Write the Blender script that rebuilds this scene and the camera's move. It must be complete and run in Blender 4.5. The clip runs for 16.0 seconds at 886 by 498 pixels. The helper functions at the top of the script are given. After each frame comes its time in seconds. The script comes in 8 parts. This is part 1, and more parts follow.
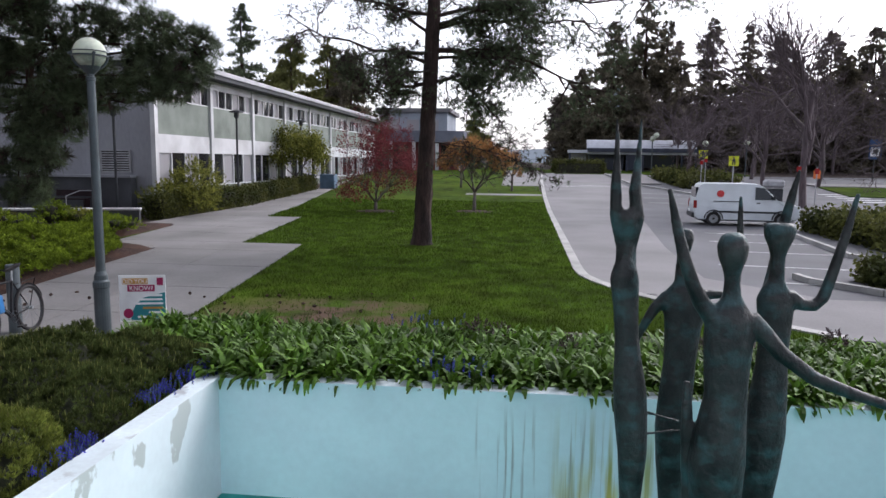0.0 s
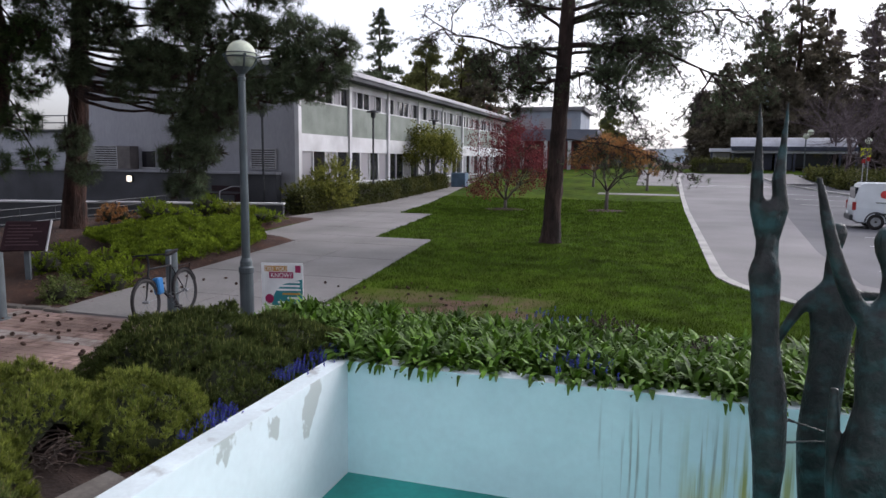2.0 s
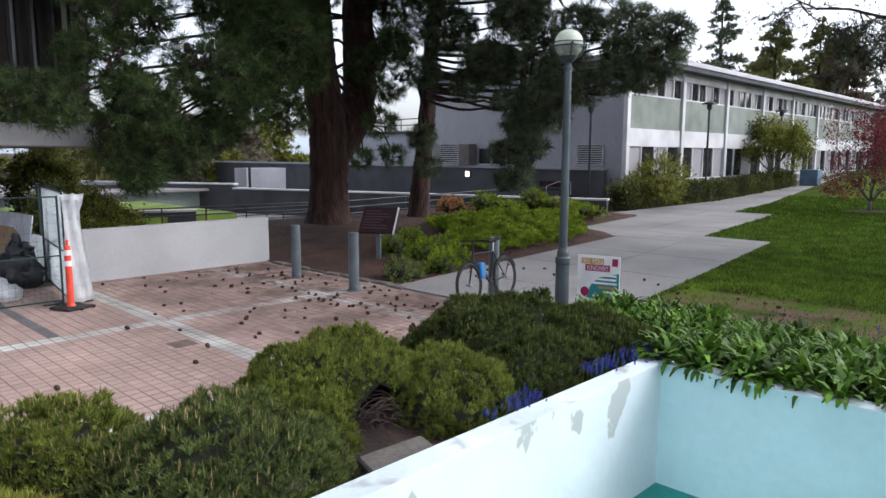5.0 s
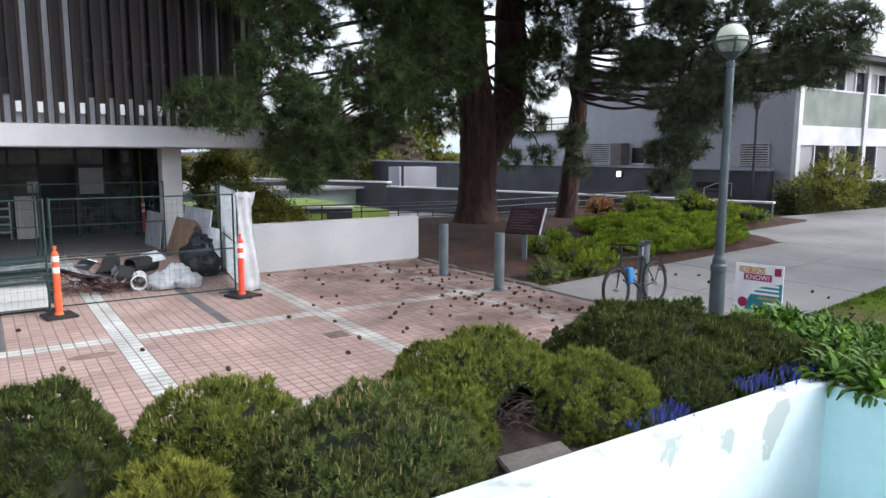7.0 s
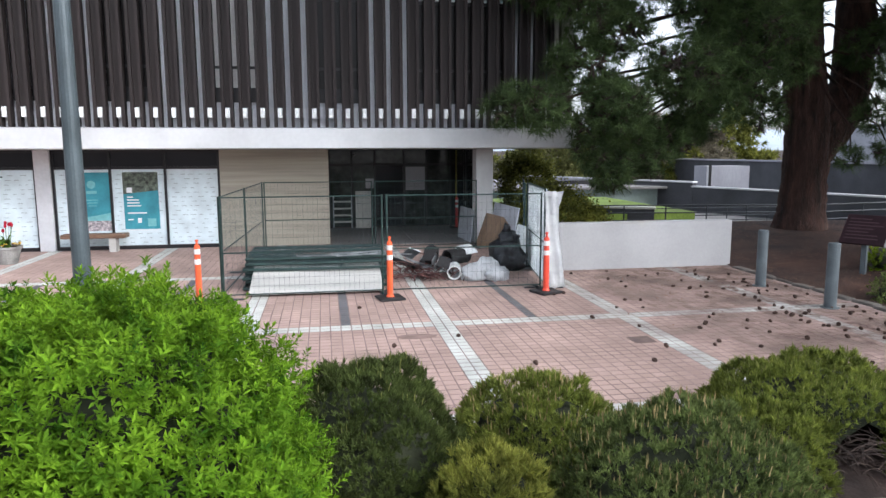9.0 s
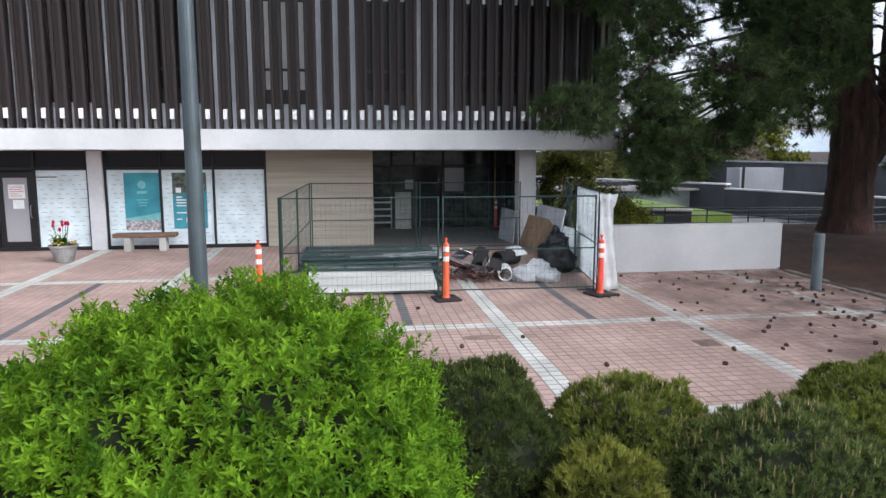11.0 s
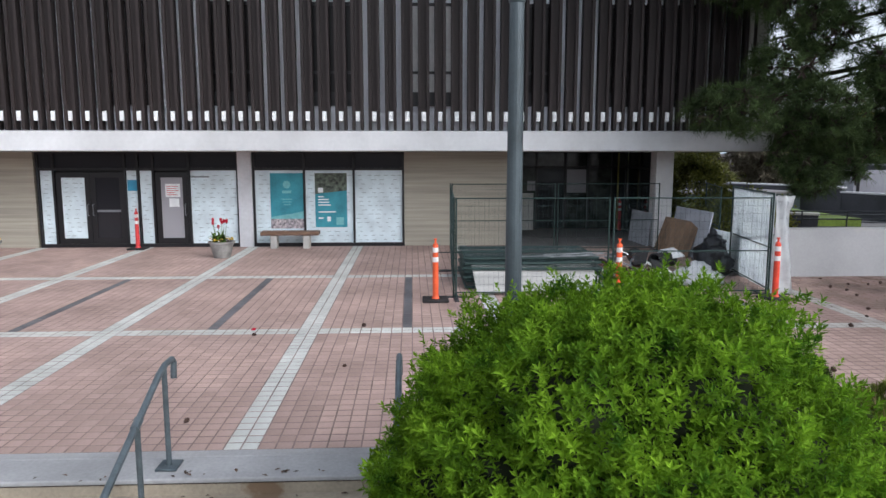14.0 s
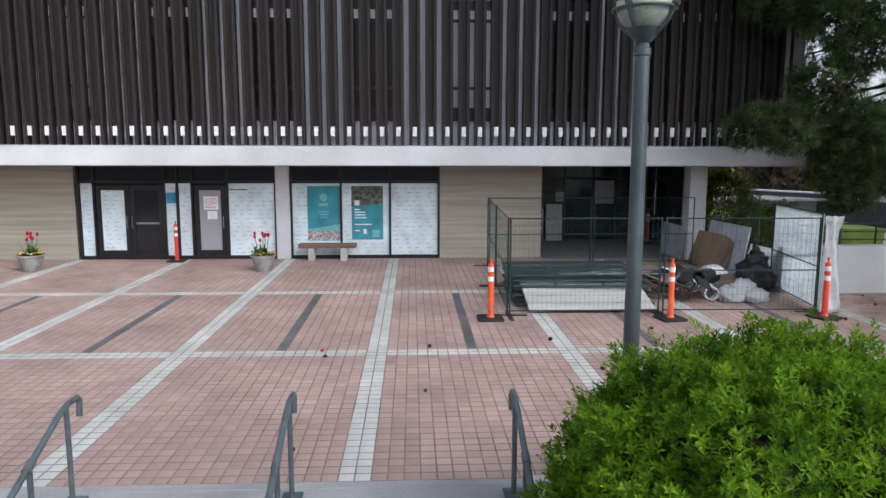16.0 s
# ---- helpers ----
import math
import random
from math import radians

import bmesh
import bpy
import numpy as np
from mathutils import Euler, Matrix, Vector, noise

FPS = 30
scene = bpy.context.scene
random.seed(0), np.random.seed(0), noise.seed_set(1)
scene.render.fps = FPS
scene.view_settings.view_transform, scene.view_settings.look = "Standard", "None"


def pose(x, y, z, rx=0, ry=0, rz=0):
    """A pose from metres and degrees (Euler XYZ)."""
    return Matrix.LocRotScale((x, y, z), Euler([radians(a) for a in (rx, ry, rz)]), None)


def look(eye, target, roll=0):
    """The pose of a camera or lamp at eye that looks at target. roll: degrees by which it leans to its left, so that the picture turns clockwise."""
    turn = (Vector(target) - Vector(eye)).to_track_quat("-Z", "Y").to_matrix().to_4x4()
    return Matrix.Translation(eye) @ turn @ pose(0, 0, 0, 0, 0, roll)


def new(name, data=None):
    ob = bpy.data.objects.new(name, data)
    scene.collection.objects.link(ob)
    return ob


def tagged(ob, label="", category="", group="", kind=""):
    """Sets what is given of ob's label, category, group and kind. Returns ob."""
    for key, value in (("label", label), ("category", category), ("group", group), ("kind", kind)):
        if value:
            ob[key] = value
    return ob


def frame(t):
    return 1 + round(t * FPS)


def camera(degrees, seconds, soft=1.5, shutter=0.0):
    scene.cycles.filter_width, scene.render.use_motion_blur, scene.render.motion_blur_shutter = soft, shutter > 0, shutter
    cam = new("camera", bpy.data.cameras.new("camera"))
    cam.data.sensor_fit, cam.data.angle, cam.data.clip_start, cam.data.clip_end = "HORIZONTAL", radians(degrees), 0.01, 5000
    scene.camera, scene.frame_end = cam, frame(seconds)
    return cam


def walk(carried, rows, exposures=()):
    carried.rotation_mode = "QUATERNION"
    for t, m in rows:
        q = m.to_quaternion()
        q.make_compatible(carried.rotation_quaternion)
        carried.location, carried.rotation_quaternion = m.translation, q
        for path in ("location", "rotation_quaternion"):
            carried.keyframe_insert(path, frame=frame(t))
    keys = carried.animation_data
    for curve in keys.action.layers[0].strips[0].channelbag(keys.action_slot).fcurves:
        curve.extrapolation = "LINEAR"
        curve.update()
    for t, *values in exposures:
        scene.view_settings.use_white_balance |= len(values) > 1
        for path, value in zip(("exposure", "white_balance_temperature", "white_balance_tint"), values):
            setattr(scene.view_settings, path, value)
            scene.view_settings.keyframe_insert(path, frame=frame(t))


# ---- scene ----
cam = camera(65.3, 16.0)
PATH = [
    (0, (-0.209, -0.053, 2.809), (-0.438, 1.917, 2.556), 0.7),
    (0.5, (-0.208, -0.075, 2.773), (-0.472, 1.892, 2.52), 0.7),
    (1, (-0.219, -0.086, 2.737), (-0.517, 1.876, 2.485), 0.8),
    (1.5, (-0.202, -0.093, 2.723), (-0.621, 1.846, 2.468), 0.7),
    (2, (-0.164, -0.046, 2.72), (-0.757, 1.846, 2.462), 0.7),
    (2.5, (-0.185, 0.035, 2.702), (-0.946, 1.866, 2.44), 0.7),
    (3, (-0.189, 0.076, 2.672), (-1.104, 1.834, 2.408), 0.7),
    (3.5, (-0.232, 0.167, 2.634), (-1.28, 1.85, 2.368), 0.5),
    (4, (-0.243, 0.228, 2.6), (-1.414, 1.827, 2.333), 0.4),
    (4.5, (-0.244, 0.27, 2.577), (-1.527, 1.781, 2.308), 0.3),
    (7, (-0.178, 0.243, 2.633), (-1.824, 1.345, 2.357), 0.2),
    (7.5, (-0.181, 0.199, 2.637), (-1.884, 1.212, 2.359), 0.2),
    (8, (-0.195, 0.169, 2.634), (-1.958, 1.073, 2.358), 0.2),
    (8.5, (-0.216, 0.099, 2.636), (-2.095, 0.723, 2.361), -0.0),
    (9, (-0.257, 0.034, 2.668), (-2.209, 0.367, 2.387), -0.2),
    (9.2, (-0.254, -0.007, 2.685), (-2.214, 0.271, 2.401), -0.1),
    (11.5, (-0.258, -0.876, 2.705), (-2.219, -0.6, 2.427), -0.0),
    (12, (-0.362, -1.145, 2.667), (-2.341, -1.049, 2.393), -0.2),
    (12.5, (-0.365, -1.524, 2.669), (-2.344, -1.434, 2.395), -0.1),
    (13, (-0.345, -1.872, 2.685), (-2.324, -1.784, 2.41), -0.1),
    (13.5, (-0.321, -2.235, 2.695), (-2.3, -2.148, 2.419), -0.1),
    (14, (-0.285, -2.608, 2.683), (-2.264, -2.52, 2.409), -0.0),
    (14.5, (-0.254, -2.917, 2.687), (-2.233, -2.829, 2.412), -0.0),
    (15, (-0.211, -3.221, 2.686), (-2.19, -3.134, 2.41), -0.0),
    (15.5, (-0.193, -3.504, 2.723), (-2.173, -3.418, 2.449), 0.0),
    (16, (-0.188, -3.632, 3.057), (-2.167, -3.545, 2.784), 0.1),
]
EXPOSURES = [(0.0, 0.36, 6100, 16), (1.5, 0.27, 6150, 17), (2.5, 0.22, 6150, 17), (3.5, 0.42, 6100, 15), (4.5, 0.54, 6050, 13), (7.0, 0.92, 6000, 10.5), (11.5, 0.62, 5950, 10), (14.5, 0.30, 5950, 10.5), (16.0, 0.28, 5950, 11)]
walk(cam, [(t, look(eye, target, roll)) for t, eye, target, roll in PATH], EXPOSURES)

# ---- world, sun, exposure ----
world = bpy.data.worlds.new("sky")
scene.world = world
world.use_nodes = True
wn = world.node_tree
wn.nodes.clear()
sky = wn.nodes.new("ShaderNodeTexSky")
sky.sky_type = "NISHITA"
sky.sun_disc = False
sky.sun_elevation, sky.sun_rotation = radians(36), radians(42)
sky.air_density, sky.dust_density, sky.ozone_density = 1.0, 3.0, 1.0
pale = wn.nodes.new("ShaderNodeHueSaturation")
pale.inputs["Saturation"].default_value = 0.24
pale.inputs["Value"].default_value = 1.45
back = wn.nodes.new("ShaderNodeBackground")
back.inputs["Strength"].default_value = 0.15
wout = wn.nodes.new("ShaderNodeOutputWorld")
wn.links.new(sky.outputs["Color"], pale.inputs["Color"])
wn.links.new(pale.outputs["Color"], back.inputs["Color"])
wn.links.new(back.outputs["Background"], wout.inputs["Surface"])

sun_data = bpy.data.lights.new("sun", "SUN")
sun_data.energy, sun_data.angle, sun_data.color = 0.6, radians(25), (1.0, 0.92, 0.82)
sun = new("sun", sun_data)
sun.matrix_world = look((32.5, 36.1, 35.3), (0, 0, 0))

# ---- materials ----


def mat(name, base, var=0.2, scale=2.0, fine=40.0, rough=0.75, bump=0.15, depth=0.01, metal=0.0,
        island=0.0, each=0.0, tint=None, through_light=0.0, stretch=(1, 1, 1), spec=0.4):
    """A surface with two scales of variation: blotches and grain. island, each: how far loose pieces or objects differ."""
    m = bpy.data.materials.new(name)
    m.use_nodes = True
    nt = m.node_tree
    nd, ln = nt.nodes, nt.links
    bsdf = nd["Principled BSDF"]
    bsdf.inputs["Roughness"].default_value = rough
    bsdf.inputs["Metallic"].default_value = metal
    bsdf.inputs["Specular IOR Level"].default_value = spec
    co = nd.new("ShaderNodeTexCoord")
    mp = nd.new("ShaderNodeMapping")
    mp.inputs["Scale"].default_value = stretch
    ln.new(co.outputs["Object"], mp.inputs["Vector"])
    big, small = nd.new("ShaderNodeTexNoise"), nd.new("ShaderNodeTexNoise")
    for n, s in ((big, scale), (small, fine)):
        n.inputs["Scale"].default_value = s
        n.inputs["Detail"].default_value = 5
        ln.new(mp.outputs["Vector"], n.inputs["Vector"])
    tint = tint or tuple(c * 0.8 for c in base)
    ramp = nd.new("ShaderNodeMix")
    ramp.data_type = "RGBA"
    ramp.inputs["A"].default_value = (*[min(1, c * (1 + var)) for c in base], 1)
    ramp.inputs["B"].default_value = (*[c * (1 - var) for c in tint], 1)
    sharp = nd.new("ShaderNodeMapRange")
    sharp.inputs["From Min"].default_value, sharp.inputs["From Max"].default_value = 0.3, 0.7
    ln.new(big.outputs["Fac"], sharp.inputs["Value"])
    ln.new(sharp.outputs["Result"], ramp.inputs["Factor"])
    grain = nd.new("ShaderNodeMapRange")
    grain.inputs["From Min"].default_value, grain.inputs["From Max"].default_value = 0.25, 0.75
    grain.inputs["To Min"].default_value, grain.inputs["To Max"].default_value = 1 - var * 0.8, 1 + var * 0.8
    ln.new(small.outputs["Fac"], grain.inputs["Value"])
    value = grain.outputs["Result"]
    for share, kind, socket in ((island, "ShaderNodeNewGeometry", "Random Per Island"), (each, "ShaderNodeObjectInfo", "Random")):
        if share:
            src = nd.new(kind)
            mr = nd.new("ShaderNodeMapRange")
            mr.inputs["To Min"].default_value, mr.inputs["To Max"].default_value = 1 - share, 1 + share
            ln.new(src.outputs[socket], mr.inputs["Value"])
            mul = nd.new("ShaderNodeMath")
            mul.operation = "MULTIPLY"
            ln.new(value, mul.inputs[0])
            ln.new(mr.outputs["Result"], mul.inputs[1])
            value = mul.outputs[0]
    vm = nd.new("ShaderNodeVectorMath")
    vm.operation = "SCALE"
    ln.new(ramp.outputs["Result"], vm.inputs[0])
    ln.new(value, vm.inputs["Scale"])
    ln.new(vm.outputs["Vector"], bsdf.inputs["Base Color"])
    if bump:
        bp = nd.new("ShaderNodeBump")
        bp.inputs["Strength"].default_value, bp.inputs["Distance"].default_value = bump, depth
        ln.new(small.outputs["Fac"], bp.inputs["Height"])
        ln.new(bp.outputs["Normal"], bsdf.inputs["Normal"])
    if through_light:
        bsdf.inputs["Specular IOR Level"].default_value = 0.06
        tr, mx = nd.new("ShaderNodeBsdfTranslucent"), nd.new("ShaderNodeMixShader")
        ln.new(vm.outputs["Vector"], tr.inputs["Color"])
        mx.inputs["Fac"].default_value = through_light
        ln.new(bsdf.outputs["BSDF"], mx.inputs[1])
        ln.new(tr.outputs["BSDF"], mx.inputs[2])
        ln.new(mx.outputs["Shader"], nd["Material Output"].inputs["Surface"])
    return m


def mask_layer(m, colour, lo, hi, scale, stretch=(1, 1, 1), box=None, seed=0.0, rough=None):
    """Lays blotches of another colour over a material where a noise passes a threshold, within a box of the object's own space."""
    nt = m.node_tree
    nd, ln = nt.nodes, nt.links
    bsdf = nd["Principled BSDF"]
    before = bsdf.inputs["Base Color"].links[0].from_socket
    co, mp, n = nd.new("ShaderNodeTexCoord"), nd.new("ShaderNodeMapping"), nd.new("ShaderNodeTexNoise")
    mp.inputs["Scale"].default_value, mp.inputs["Location"].default_value = stretch, (seed, seed * 0.7, seed * 1.3)
    n.inputs["Scale"].default_value, n.inputs["Detail"].default_value = scale, 6
    ln.new(co.outputs["Object"], mp.inputs["Vector"])
    ln.new(mp.outputs["Vector"], n.inputs["Vector"])
    mr = nd.new("ShaderNodeMapRange")
    mr.inputs["From Min"].default_value, mr.inputs["From Max"].default_value = lo, hi
    ln.new(n.outputs["Fac"], mr.inputs["Value"])
    value = mr.outputs["Result"]
    if box:
        sep = nd.new("ShaderNodeSeparateXYZ")
        ln.new(co.outputs["Object"], sep.inputs[0])
        for axis, a, b in box:
            r = nd.new("ShaderNodeMapRange")
            r.inputs["From Min"].default_value, r.inputs["From Max"].default_value = a, b
            ln.new(sep.outputs[axis], r.inputs["Value"])
            mul = nd.new("ShaderNodeMath")
            mul.operation = "MULTIPLY"
            ln.new(value, mul.inputs[0])
            ln.new(r.outputs["Result"], mul.inputs[1])
            value = mul.outputs[0]
    mix = nd.new("ShaderNodeMix")
    mix.data_type = "RGBA"
    ln.new(value, mix.inputs["Factor"])
    ln.new(before, mix.inputs["A"])
    mix.inputs["B"].default_value = (*colour, 1)
    ln.new(mix.outputs["Result"], bsdf.inputs["Base Color"])
    return m


def plain_glass(name, colour=(0.02, 0.025, 0.03), rough=0.04):
    m = bpy.data.materials.new(name)
    m.use_nodes = True
    b = m.node_tree.nodes["Principled BSDF"]
    b.inputs["Base Color"].default_value = (*colour, 1)
    b.inputs["Roughness"].default_value = rough
    b.inputs["Specular IOR Level"].default_value = 0.35
    return m


TILE_RED = mat("red_paver", (0.392, 0.277, 0.240), 0.12, 0.7, 30, 0.8, 0.15, 0.004, each=0.10, island=0.10)
TILE_PALE = mat("pale_paver", (0.55, 0.56, 0.53), 0.10, 1.0, 30, 0.8, 0.15, 0.004, each=0.07, island=0.07)
# needle litter and the pines' shade, both painted into the northern pavers
for litter in (TILE_RED, TILE_PALE):
    mask_layer(litter, (0.135, 0.092, 0.076), 0.30, 0.62, 0.9, box=(("Y", 2.6, 6.0),), seed=6.0)
    mask_layer(litter, (0.100, 0.060, 0.045), 0.50, 0.64, 3.5, box=(("Y", 4.2, 7.8),), seed=16.0)
TILE_DARK = mat("charcoal_paver", (0.105, 0.105, 0.115), 0.15, 1.0, 30, 0.8, 0.15, 0.004, each=0.08, island=0.08)
JOINT = mat("paver_joint", (0.225, 0.165, 0.15), 0.3, 2.0, 50, 0.95)
CONCRETE = mat("pale_concrete", (0.50, 0.48, 0.45), 0.14, 0.8, 25, 0.85, 0.2, 0.006)
PATH_CONC = mat("path_concrete", (0.2244, 0.2132, 0.2116), 0.13, 0.35, 18, 0.8, 0.15, 0.005)
EDGE_CONC = mat("grey_edge_concrete", (0.33, 0.33, 0.335), 0.12, 1.2, 30, 0.85, 0.2, 0.006)
STEP_CONC = mask_layer(mat("step_concrete", (0.33, 0.285, 0.22), 0.18, 1.2, 30, 0.9, 0.25, 0.006), (0.16, 0.11, 0.07), 0.58, 0.66, 3.0)
WHITE_WALL = mask_layer(mat("painted_wall", (0.3649, 0.3616, 0.3645), 0.06, 0.5, 20, 0.7, 0.08, 0.003), (0.42, 0.40, 0.36), 0.62, 0.72, 1.1)
FASCIA = mat("white_fascia", (0.672, 0.672, 0.672), 0.05, 0.5, 10, 0.6, 0.05, 0.003)
FIN_WOOD = mat("fin_wood", (0.0192, 0.0132, 0.0124), 0.35, 1.0, 12, 0.7, 0.2, 0.004, stretch=(6, 6, 0.35), each=0.12)
PANEL_GREY = mat("grey_panel", (0.81, 0.825, 0.87), 0.12, 1.0, 14, 0.6, 0.05, stretch=(3, 3, 0.4), each=0.1)
BOARD_CONC = mat("board_formed_concrete", (0.40, 0.365, 0.30), 0.06, 1.5, 9, 0.85, 0.2, 0.006, stretch=(1, 0.25, 9))
FRAME_DARK = mat("dark_metal_frame", (0.012, 0.0108, 0.012), 0.2, 3, 30, 0.45, 0.02)
GLASS_DARK = plain_glass("dark_glass", (0.022, 0.022, 0.026), 0.06)
GLASS_UPPER = plain_glass("dim_upper_glass", (0.018, 0.016, 0.016), 0.25)
GLASS_UPPER.node_tree.nodes["Principled BSDF"].inputs["Specular IOR Level"].default_value = 0.15
# pale panes: drawn blinds, and reflected sky painted as a fixed colour
BLIND_SKY = mat("blind_and_sky_reflection", (0.644, 0.63, 0.616), 0.08, 1, 10, 0.7, 0.0)
# grey-green mottle paints reflected foliage and interior light into the entrance panes
LEAF_REFLECT_GLASS = mat("leaf_reflection_glass", (0.04, 0.046, 0.041), 0.6, 1.2, 5, 0.1)
GLASS_LIT = plain_glass("blind_glass", (0.34, 0.33, 0.35), 0.15)
PAPER = mat("paper_lining", (0.744, 0.8428, 0.88), 0.04, 2, 40, 0.85, 0.0)
PAPER_MARK = mat("paper_marks", (0.34, 0.40, 0.42), 0.1, 2, 40, 0.85, 0.0)
TEAL = mat("teal_print", (0.056, 0.3036, 0.3724), 0.12, 2, 20, 0.6, 0.0)
TEAL_PALE = mat("pale_teal_print", (0.20, 0.50, 0.52), 0.15, 2, 20, 0.6, 0.0)
PHOTO_DARK = mat("photo_print", (0.10, 0.12, 0.09), 0.7, 9, 45, 0.6, 0.0, tint=(0.05, 0.05, 0.05))
PHOTO_TOWN = mat("photo_town_print", (0.45, 0.38, 0.38), 0.6, 18, 60, 0.6, 0.0, tint=(0.15, 0.15, 0.2))
WHITE = mat("white_print", (0.85, 0.86, 0.86), 0.03, 3, 40, 0.6, 0.0)
INK = mat("dark_ink", (0.05, 0.05, 0.055), 0.1, 3, 40, 0.6, 0.0)
LAMP_GREY = mat("grey_lamp_paint", (0.0714, 0.0884, 0.0983), 0.14, 3, 60, 0.45, 0.06, 0.002, metal=0.2)
BOLLARD_GREY = mat("grey_bollard_paint", (0.1014, 0.1209, 0.1326), 0.16, 3, 60, 0.55, 0.06, 0.002, metal=0.1)
LAMP_GLOBE = mat("milky_globe", (0.74, 0.78, 0.66), 0.10, 3, 20, 0.25, 0.0, through_light=0.35)
LAMP_LOWER = mat("dull_globe_bowl", (0.42, 0.46, 0.38), 0.2, 6, 30, 0.2, 0.0, through_light=0.3)
ORANGE = mat("orange_plastic", (0.78, 0.115, 0.035), 0.12, 4, 30, 0.45, 0.03, each=0.05)
RED_PLASTIC = mat("red_plastic", (0.62, 0.05, 0.05), 0.12, 4, 30, 0.45, 0.03)
REFLECT = mat("white_reflective_band", (0.80, 0.78, 0.77), 0.06, 5, 60, 0.3, 0.0)
RUBBER = mat("black_rubber", (0.022, 0.02, 0.021), 0.3, 4, 50, 0.8, 0.1)
FENCE_GREEN = mat("green_fence_steel", (0.026, 0.052, 0.047), 0.2, 4, 60, 0.5, 0.03, metal=0.3)
WIRE = mat("fence_wire", (0.035, 0.058, 0.06), 0.2, 6, 60, 0.5, 0.0, metal=0.3)
TARP = mat("white_plastic_sheet", (0.93, 0.95, 0.97), 0.08, 2, 14, 0.45, 0.5, 0.02, through_light=0.45)
MESH_SCREEN = mat("blue_white_screen", (0.90, 0.95, 1.0), 0.05, 2, 30, 0.8, 0.15, through_light=0.8)
PLYWOOD = mat("weathered_plywood", (0.30, 0.20, 0.13), 0.25, 2, 14, 0.8, 0.1, stretch=(1, 1, 0.3))
BOARD_WHITE = mat("white_board", (0.54, 0.53, 0.50), 0.12, 1, 12, 0.7, 0.05, stretch=(4, 0.4, 1))
BAG_BLACK = mat("black_bin_bag", (0.018, 0.018, 0.022), 0.3, 3, 14, 0.28, 0.8, 0.02)
SCRAP_STEEL = mat("scrap_steel", (0.33, 0.35, 0.37), 0.25, 5, 40, 0.4, 0.1, metal=0.6)
SCRAP_RUST = mat("rusty_scrap", (0.13, 0.055, 0.05), 0.4, 6, 40, 0.8, 0.3)
BENCH_WOOD = mat("weathered_bench_wood", (0.17, 0.10, 0.065), 0.3, 3, 16, 0.75, 0.2, stretch=(3, 0.4, 3))
POT_STONE = mat("stone_pot", (0.27, 0.26, 0.245), 0.25, 4, 40, 0.85, 0.3, 0.008)
SOIL = mat("dark_soil", (0.038, 0.023, 0.018), 0.4, 2, 30, 0.95, 0.6, 0.03)
MULCH = mat("needle_mulch", (0.044, 0.019, 0.0116), 0.45, 0.9, 35, 0.95, 0.8, 0.03)
CONE_BROWN = mat("pine_cone", (0.060, 0.036, 0.028), 0.4, 9, 60, 0.9, 0.6, 0.01, each=0.3)
GRASS = mat("lawn_turf", (0.044, 0.080, 0.010), 0.35, 1.3, 18, 0.95, 0.7, 0.03, tint=(0.040, 0.052, 0.012), spec=0.02)
mask_layer(GRASS, (0.115, 0.078, 0.060), 0.36, 0.54, 1.6, box=(("Y", 13.7, 12.9), ("X", -6.3, -5.6), ("X", -1.6, -2.5)), seed=4.0)
mask_layer(GRASS, (0.085, 0.125, 0.012), 0.45, 0.75, 0.22, seed=21.0)
BLADE = mat("grass_blades", (0.070, 0.118, 0.013), 0.55, 1.3, 9, 0.8, 0.0, island=0.4, tint=(0.075, 0.12, 0.018), through_light=0.3)
ASPHALT = mat("worn_asphalt", (0.135, 0.135, 0.147), 0.12, 0.3, 25, 0.9, 0.2, 0.005)
LANE_CONC = mat("lane_concrete", (0.225, 0.216, 0.222), 0.10, 0.25, 20, 0.85, 0.15, 0.005)
KERB = mat("kerb_concrete", (0.42, 0.41, 0.395), 0.15, 1.0, 20, 0.85, 0.2, 0.005)
ROAD_PAINT = mat("road_paint", (0.55, 0.56, 0.56), 0.2, 3, 20, 0.7, 0.1)
POOL_BLUE = mat("pool_paint", (0.73, 0.94, 1.0), 0.04, 0.4, 12, 0.55, 0.06, 0.003)
mask_layer(POOL_BLUE, (0.33, 0.43, 0.42), 0.57, 0.69, 1.0, stretch=(20, 20, 0.6), box=(("X", -0.9, -0.4), ("X", 1.8, 1.2), ("Z", 0.26, -0.25)), seed=2.0)
mask_layer(POOL_BLUE, (0.30, 0.34, 0.13), 0.53, 0.63, 1.0, stretch=(11, 11, 0.35), box=(("X", 0.1, 0.4), ("X", 1.7, 1.1), ("Z", 0.22, -0.5)), seed=7.5)
mask_layer(POOL_BLUE, (0.55, 0.53, 0.14), 0.46, 0.58, 1.0, stretch=(4, 4, 0.8), box=(("X", 0.0, 0.5), ("X", 1.6, 0.9), ("Z", -0.35, -0.9)), seed=12.5)
mask_layer(POOL_BLUE, (0.42, 0.49, 0.50), 0.615, 0.63, 1.9, stretch=(1.0, 0.9, 0.55), box=(("X", -3.4, -3.6),), seed=11.0)
# whiter, less blue copy of the pool paint for the west wall
POOL_PALE = mat("pale_pool_paint", (0.72, 0.7905, 0.817), 0.04, 0.4, 12, 0.6, 0.06, 0.003)
mask_layer(POOL_PALE, (0.40, 0.43, 0.42), 0.585, 0.60, 1.9, stretch=(1.0, 0.9, 0.55), seed=11.0)
POOL_TEAL = mat("teal_pool_paint", (0.026, 0.3055, 0.2665), 0.12, 0.8, 12, 0.5, 0.05)
